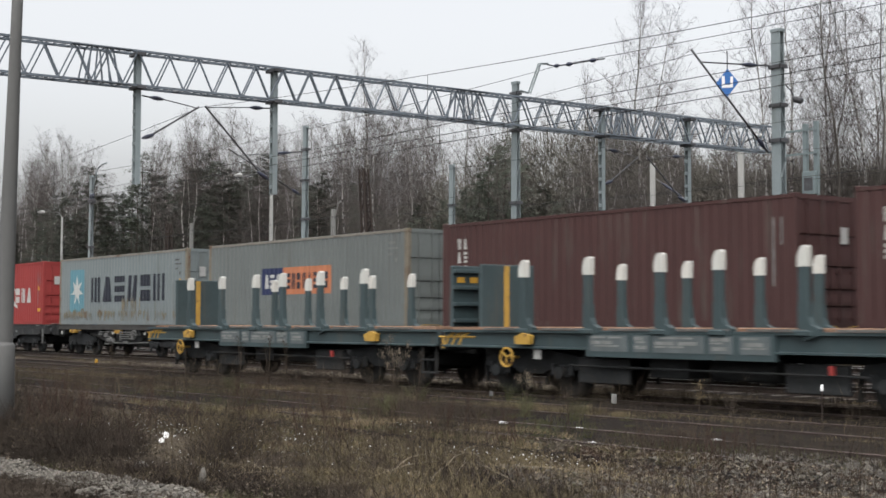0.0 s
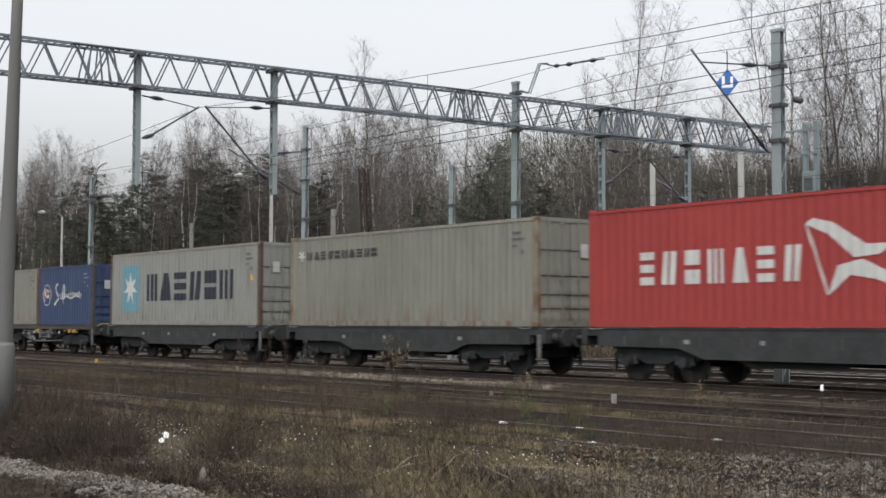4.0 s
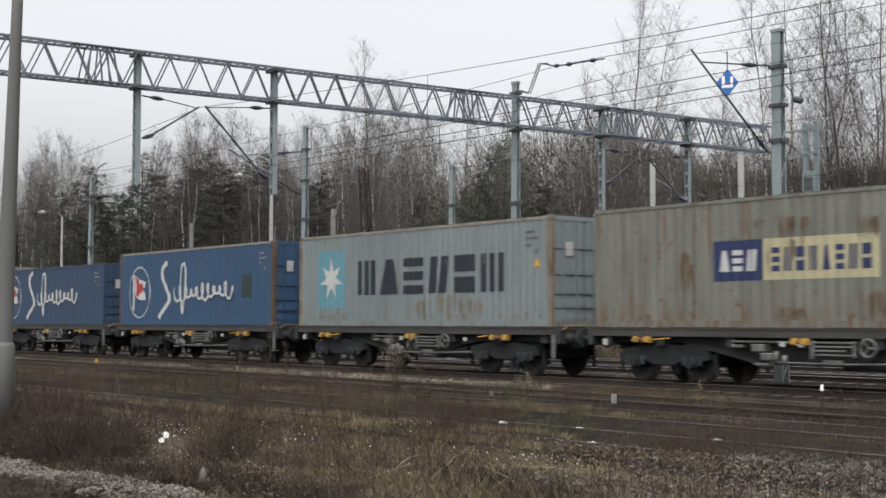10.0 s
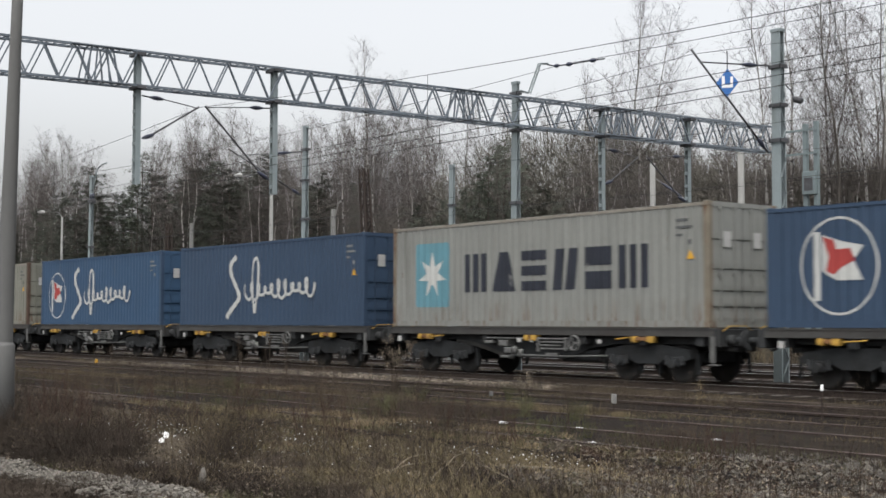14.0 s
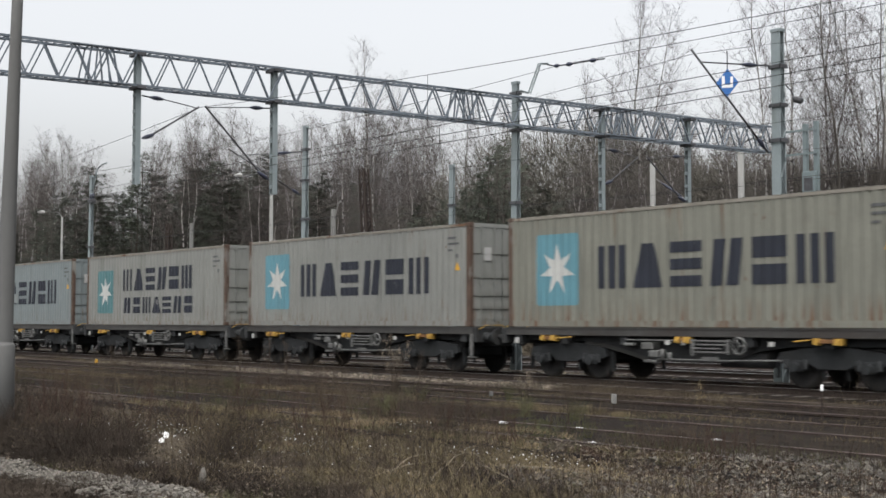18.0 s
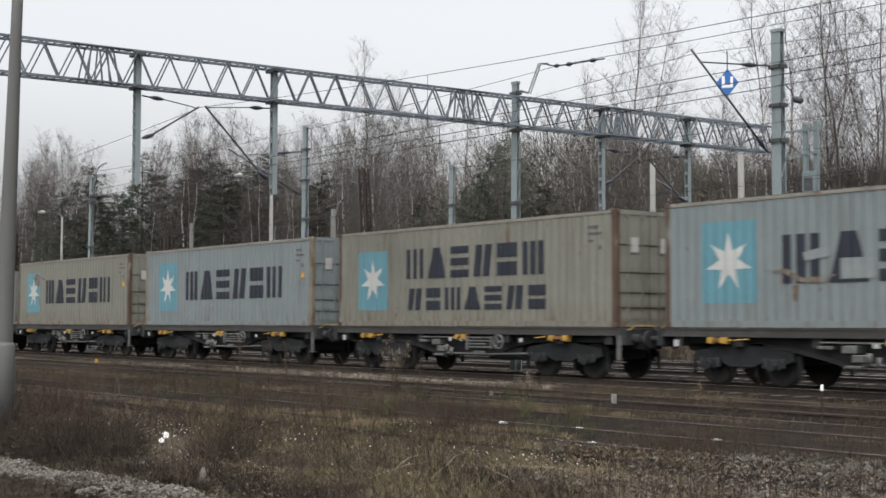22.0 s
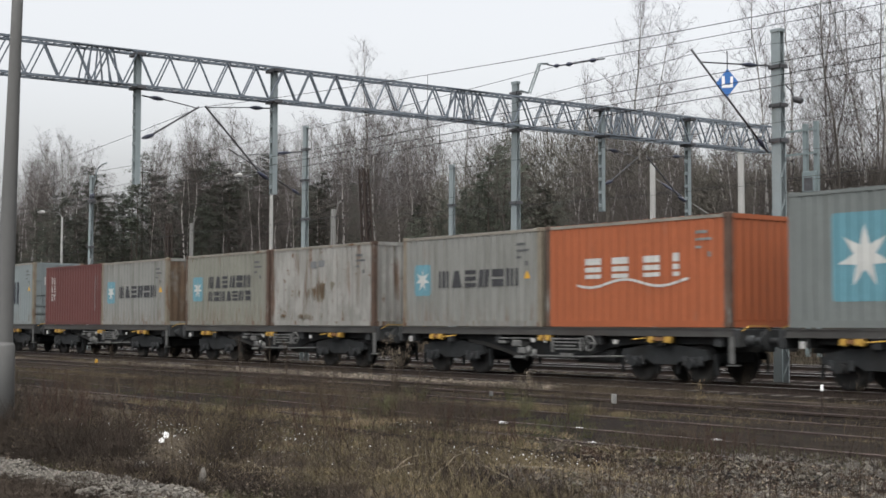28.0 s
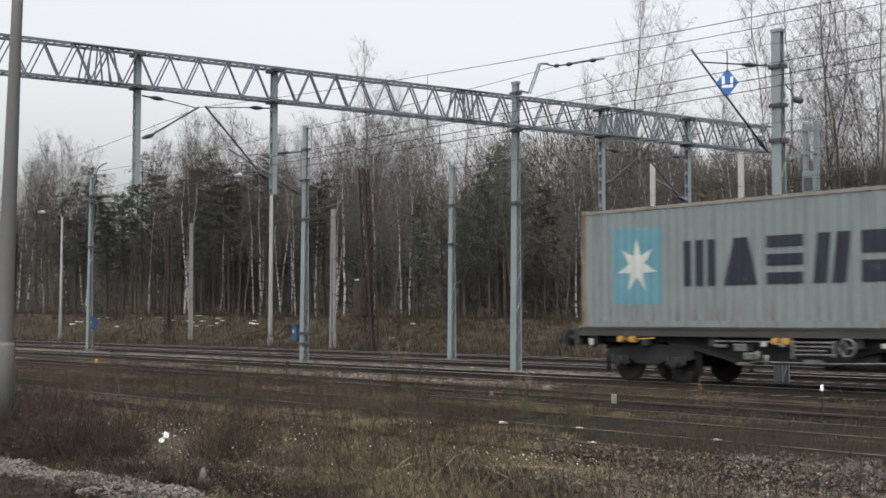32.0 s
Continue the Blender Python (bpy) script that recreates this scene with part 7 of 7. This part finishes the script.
tufts("rubble_moss", "mossy tufts among the rubble", 350, "grass", 43.5, 57.0, 8.8, 11.5, 0.03, 0.08, 313, splay=1.6)
tufts("path_straw", "pale straw along the path beside the siding", 420, "straw_bright", 24.6, 31.5, 15.5, 16.0, 0.05, 0.13, 314, 40, 1.3)
tufts("path_straw_thin", "thin pale straw along the path beside the siding", 260, "straw_bright", 32.0, 43.0, 15.5, 15.9, 0.04, 0.10, 315, 30, 1.3)
tufts("rail_straw", "straw grown against the disused rail", 120, "straw_bright", 37.4, 41.5, 11.0, 11.5, 0.05, 0.14, 316, 40, 1.2)
tufts("dark_tussocks", "dark wet tussocks on a low mound", 420, "weed_dark", 27.5, 34.5, 6.1, 7.3, 0.08, 0.2, 307, splay=1.0)
tufts("shade_tussocks", "dark brown tangle behind the gravel", 1000, "weed_dark", 18.5, 27.5, 5.9, 8.6, 0.10, 0.28, 308, splay=0.9)


def shrub(x, y, h, seed):
    """A small bare bush of thin reddish stems that fork twice."""
    rng = random.Random(seed)
    t = thing("bare_shrub", pose(x, y, ground_z(x, y) if y < 10.5 else -0.15), "small bare shrub of thin reddish-brown twigs", "shrub", "bare shrubs")
    v, f, tv, tf = [], [], [], []
    for i in range(rng.randint(16, 26)):
        lp = limb_path(rng, (rng.gauss(0, 0.16), rng.gauss(0, 0.16), -0.03), (rng.gauss(0, 0.3), rng.gauss(0, 0.3), 1), h * rng.uniform(0.6, 1.0), 4, 0.04)
        add_tube(v, f, lp, 0.0045, 0.002, 3)
        for k in range(9):
            q = lp[rng.randint(1, 3)].lerp(lp[4], rng.random() * 0.8)
            e = q + Vector((rng.gauss(0, 0.5), rng.gauss(0, 0.5), rng.uniform(0.4, 1.0))).normalized() * h * rng.uniform(0.12, 0.3)
            o = Vector((rng.gauss(0, 1), rng.gauss(0, 1), 0)).normalized() * 0.0022
            i0 = len(tv)
            tv.extend([tuple(q - o), tuple(q + o), tuple(e)])
            tf.append((i0, i0 + 1, i0 + 2))
    part("stem_tuft", raw_mesh("stem_tuft", v, f, "red_twig"), "", t, kind="stuff")
    part("twig_tuft", raw_mesh("twig_tuft", tv, tf, "red_twig"), "", t, kind="stuff")


for i, (x, y, h) in enumerate(SHRUBS):
    shrub(x, y, h, 700 + i)
brush("tangled_brush", "tangled brown brush on rough ground", 700, "weed", 0.12, 0.4, 61)
brush("pale_brush", "tangled pale dead twigs on rough ground", 520, "straw", 0.12, 0.4, 62, 28.0, 44.0, 6.6, 10.5)
brush("deep_brush", "dense dark brown brush beside the gravel road", 900, "weed_dark", 0.2, 0.55, 64, 19.0, 30.0, 6.3, 10.0)
brush("dark_brush", "dark wet tangle of weeds on a low mound", 260, "bramble", 0.12, 0.3, 63, 38.5, 44.0, 6.2, 8.6)


def fluff_spots():
    """Small pale tufts and scraps caught in the weeds."""
    rng = random.Random(71)
    v, f = [], []
    for cx, cy, n, sp in ((-18.3, 8.8, 60, 0.5), (-17.0, 8.5, 70, 0.35), (-16.0, 9.7, 60, 0.5), (-14.3, 9.0, 70, 0.55), (-14.9, 11.1, 26, 0.3), (-13.0, 9.0, 30, 0.3), (-15.2, 7.6, 40, 0.6), (-22.0, 8.6, 40, 1.2), (-10.5, 9.7, 90, 0.45), (-11.8, 9.9, 70, 0.7), (-15.0, 8.2, 60, 2.2), (-12.5, 8.0, 40, 1.6), (-19.0, 9.5, 30, 2.0)):
        for i in range(n):
            x, y = cx + rng.gauss(0, sp), cy + rng.gauss(0, sp * 0.5)
            c = Vector((x, y, ground_z(x, y) + rng.uniform(0.02, 0.2)))
            s = rng.uniform(0.003, 0.0085)
            i0 = len(v)
            for k in range(4):
                v.append(tuple(c + Vector((rng.gauss(0, s), rng.gauss(0, s), rng.gauss(0, s)))))
            f.extend([(i0, i0 + 1, i0 + 2), (i0, i0 + 2, i0 + 3), (i0, i0 + 3, i0 + 1), (i0 + 1, i0 + 3, i0 + 2)])
    ob = new("pale_scraps", raw_mesh("pale_scraps", v, f, "snow"))
    tagged(ob, "tiny pale scraps and frost caught in the weeds", "litter", kind="stuff")


fluff_spots()


def stones(name, label, count, place, smin, smax, seed, material="gravel"):
    rng = random.Random(seed)
    v, f = [], []
    for i in range(count):
        x, y = place(rng)
        s = rng.uniform(smin, smax) * (1.6 if rng.random() < 0.06 else 1.0)
        c = Vector((x, y, ground_z(x, y) + s * 0.35))
        i0 = len(v)
        pts = [Vector((1, 0, 0)), Vector((0, 1, 0)), Vector((-1, 0, 0)), Vector((0, -1, 0)), Vector((0, 0, 0.75)), Vector((0, 0, -0.6))]
        q = Euler((rng.uniform(-0.6, 0.6), rng.uniform(-0.6, 0.6), rng.uniform(0, 6.3))).to_quaternion()
        for p in pts:
            v.append(tuple(c + q @ (p * s * rng.uniform(0.6, 1.1))))
        for a in range(4):
            b = (a + 1) % 4
            f.append((i0 + a, i0 + b, i0 + 4))
            f.append((i0 + b, i0 + a, i0 + 5))
    ob = new(name, raw_mesh(name, v, f, material))
    tagged(ob, label, "gravel", kind="stuff")


def on_road(rng):
    x = rng.uniform(-20.0, -8.5)
    return x, 5.36 + road_wave(x) + rng.gauss(0, 0.06) - 0.62 * rng.random() ** 1.3


def on_cess(rng):
    mid, half, lo, hi = rng.choice(((20.55, 0.2, -47, -22), (26.7, 0.10, -80, -24)))
    while True:
        x = rng.uniform(lo, hi)
        if noise.noise((x * 0.3, mid, 2.0)) > rng.uniform(-0.5, 0.2):
            return x, mid + rng.gauss(0, half)


def on_rubble(rng):
    a = radians(40 + 20 * rng.random() ** 0.6)
    y = 8.6 + 3.2 * rng.random() * smooth(40, 52, math.degrees(a)) + rng.uniform(-0.8, 1.0)
    return -y / math.tan(a), y


def leaf_litter():
    """Flat dead leaves and scraps of stalk over the rough ground."""
    rng = random.Random(31)
    v, f = [], []
    for i in range(70000):
        y = rng.uniform(5.7, 11.6)
        x = -y / math.tan(radians(rng.uniform(18, 58)))
        if noise.noise((x * 0.5, y * 0.8, 7.0)) < rng.uniform(-0.4, 0.2):
            continue
        s = rng.uniform(0.010, 0.03)
        c = Vector((x, y, ground_z(x, y) + 0.012 + 0.06 * rng.random() ** 2))
        q = Euler((rng.uniform(-0.7, 0.7), rng.uniform(-0.7, 0.7), rng.uniform(0, 6.3))).to_quaternion()
        k = rng.uniform(0.25, 0.8)
        i0 = len(v)
        v.extend([tuple(c + q @ Vector(p)) for p in ((-s, 0, 0), (0, -s * k, 0.2 * s), (s, 0, 0), (0, s * k, 0.2 * s))])
        f.append((i0, i0 + 1, i0 + 2, i0 + 3))
    ob = new("leaf_litter", raw_mesh("leaf_litter", v, f, "leaf"))
    tagged(ob, "brown dead leaves and stalk scraps on the ground", "leaf litter", kind="stuff")


leaf_litter()
stones("road_gravel", "pale crushed gravel of a track-side road", 10000, on_road, 0.008, 0.032, 21, "road_stone")
stones("rubble", "scattered pale stones and rubble among weeds", 6500, on_rubble, 0.014, 0.055, 22)
stones("cess_gravel", "tan stones along the paths between the tracks", 10000, on_cess, 0.025, 0.065, 23, "cess_stone")


def lump(name, x, y, s, material, label, category, seed):
    rng = random.Random(seed)
    bm = bmesh.new()
    bmesh.ops.create_icosphere(bm, subdivisions=2, radius=1.0)
    for w in bm.verts:
        k = 0.75 + 0.5 * noise.noise(w.co * 1.7 + Vector((seed, 0, 0)))
        w.co = Vector((w.co.x * s[0], w.co.y * s[1], w.co.z * s[2])) * k
    ob = new(name, finish(bm, name, material))
    ob.location = (x, y, ground_z(x, y) + s[2] * 0.5)
    tagged(ob, label, category)
    return ob


lump("plastic_litter", -16.9, 8.38, (0.055, 0.05, 0.07), "litter", "crumpled white plastic bag in the weeds", "litter", 3)
lump("plastic_litter", -16.45, 8.1, (0.06, 0.05, 0.05), "litter", "small scrap of white plastic", "litter", 5)
lump("pale_stone", -12.5, 6.62, (0.035, 0.05, 0.16), "stone", "pale splintered stub sticking out of the weeds", "stone", 8)
lump("concrete_lump", -14.75, 7.01, (0.14, 0.1, 0.07), "pole", "broken lump of concrete", "rubble", 9)
for i, (x, y, w) in enumerate(((-15.33, 13.09, 0.14), (-13.78, 13.18, 0.12), (-12.0, 11.7, 0.10), (-10.5, 9.7, 0.12), (-13.1, 9.0, 0.1), (-11.9, 13.2, 0.1), (-11.4, 13.3, 0.12))):
    lump("snow_patch", x, y, (w, 0.06, 0.03), "snow", "small remnant of old snow", "snow", 20 + i)


def fallen_twig(p, q, bow, seed):
    rng = random.Random(seed)
    z = ground_z(p[0], p[1])
    a, b = Vector((p[0], p[1], z + 0.02)), Vector((q[0], q[1], ground_z(q[0], q[1]) + 0.05))
    pts = [a.lerp(b, k / 7) + Vector((rng.gauss(0, 0.02), rng.gauss(0, 0.02), bow * math.sin(math.pi * k / 7))) for k in range(8)]
    bm = bmesh.new()
    tube(bm, pts, [0.010 - 0.001 * k for k in range(8)], 5)
    for k in range(2, 7):
        e = pts[k] + Vector((rng.gauss(0, 0.12), rng.gauss(0, 0.12), rng.uniform(0.03, 0.14)))
        tube(bm, [pts[k], e], [0.005, 0.002], 4)
    ob = new("fallen_twig", finish(bm, "fallen_twig", "dead_wood"))
    tagged(ob, "pale fallen twig lying across the weeds", "twig", "fallen twigs")


for i, (p, q, bow) in enumerate((((-10.3, 7.3), (-12.2, 9.5), 0.16), ((-10.0, 7.6), (-11.8, 9.9), 0.2), ((-10.6, 7.2), (-11.3, 9.3), 0.12), ((-9.8, 7.7), (-11.0, 9.0), 0.1), ((-10.9, 8.4), (-9.6, 9.4), 0.08), ((-12.6, 6.8), (-11.8, 7.4), 0.05), ((-9.4, 8.2), (-10.9, 8.6), 0.1))):
    fallen_twig(p, q, bow, 90 + i)
rs = random.Random(404)
for i in range(26):
    x = rs.choice((-92.0, -88.0, -84.0, -100.0, -63.0, -108.0)) + rs.gauss(0, 2.4)
    lump("snow_patch", x, 46.5 + rs.gauss(0, 1.0), (rs.uniform(0.12, 0.7), 0.2, 0.05), "snow", "thin streak of old snow on the bank", "snow", 40 + i)


def seed_plant(x, y, h, material, label, spread, n, seed):
    rng = random.Random(seed)
    t = thing("dry_plant", pose(x, y, ground_z(x, y) if y < 10.5 else -0.1), label, "plant", "dry plants")
    v, f, hv, hf = [], [], [], []
    for i in range(n):
        e = Vector((rng.gauss(0, spread), rng.gauss(0, spread), h * rng.uniform(0.55, 1.0)))
        add_tube(v, f, [Vector((rng.gauss(0, 0.03), rng.gauss(0, 0.03), 0)), e * 0.5 + Vector((0, 0, 0.1)), e], 0.008, 0.004, 3)
        for k in range(60):
            c = e + Vector((rng.gauss(0, 0.04), rng.gauss(0, 0.04), rng.gauss(-0.03, 0.05)))
            d = Vector((rng.gauss(0, 1), rng.gauss(0, 1), rng.gauss(0, 1))).normalized() * 0.011
            i0 = len(hv)
            hv.extend([tuple(c - d), tuple(c + d), tuple(c + d.orthogonal().normalized() * 0.014)])
            hf.append((i0, i0 + 1, i0 + 2))
    part("stalk_tuft", raw_mesh("stalk_tuft", v, f, "weed"), "", t, kind="stuff")
    part("seed_head_tuft", raw_mesh("seed_head_tuft", hv, hf, material), "", t, kind="stuff")


seed_plant(-21.4, 15.5, 1.25, "fluff", "withered bush with pale fluffy seed heads", 0.13, 13, 1)
for i, (x, y, h) in enumerate(((-25.35, 11.41, 1.10), (-23.92, 12.29, 1.00), (-26.78, 15.10, 1.20), (-26.38, 15.61, 1.25), (-26.14, 15.92, 1.25), (-22.85, 14.61, 0.80), (-18.80, 14.12, 1.00), (-13.33, 12.53, 0.70), (-10.86, 13.00, 0.60))):
    seed_plant(x, y, h, "weed", "tall withered stalk with brown seed heads", 0.05, 3, 50 + i)
seed_plant(-17.55, 15.5, 0.9, "fluff", "pale withered plant with curled heads", 0.06, 4, 2)
seed_plant(-12.75, 14.5, 0.68, "yellow_head", "dry plant with flat ochre flower heads", 0.02, 2, 3)
for x, y, h, w, tall, m in ((-16.2, 16.3, 0.36, 0.045, 0.16, "pole"), (-12.0, 16.3, 0.67, 0.015, 0.09, "litter"), (-19.3, 16.2, 0.28, 0.035, 0.09, "concrete"), (-36.5, 15.9, 0.5, 0.055, 0.10, "warn")):
    t = thing("marker_peg", pose(x, y, -0.15), "short pale marker peg beside the siding", "peg", "marker pegs")
    bm = bmesh.new()
    box(bm, -0.009, 0.009, -0.009, 0.009, 0.0, h - tall, 0.003)
    part("post", bm, "rail", t)
    bm = bmesh.new()
    box(bm, -w, w, -0.025, 0.025, h - tall, h, 0.008)
    part("tip", bm, m, t, "pale painted tip")

for x0, x1, y in ((-150.0, 30.0, 15.05), (-150.0, 30.0, 16.55)):
    t = thing("loose_rail", pose(0, y, -0.055), "loose rusty rail lying between the tracks", "rail", "loose rails")
    bm = bmesh.new()
    plate(bm, RAIL, "x", x0, x1)
    part("web", bm, "rail", t)
    bm = bmesh.new()
    plate(bm, [(-0.036, -0.006), (0.036, -0.006), (0.03, 0.0), (-0.03, 0.0)], "x", x0, x1)
    part("head", bm, "rail_dull", t, "dull rusty head")

# ---- sleepers ----
for k, y in list(TRACKS.items())[2:]:
    bm = bmesh.new()
    box(bm, -0.12, 0.12, -1.25, 1.25, -0.30, -0.148, 0.015)
    me = finish(bm, "sleeper", "sleeper")
    lo, hi = {"main": (-70, 0), "far": (-80, -12), "farthest": (-90, -15)}[k]
    for i in range(int((hi - lo) / 0.62)):
        s = part("sleeper", me, "sleeper", tracks[k])
        s.location = (lo + i * 0.62 + 0.03 * math.sin(i * 12.9), 0.02 * math.sin(i * 5.1), 0)

motions()
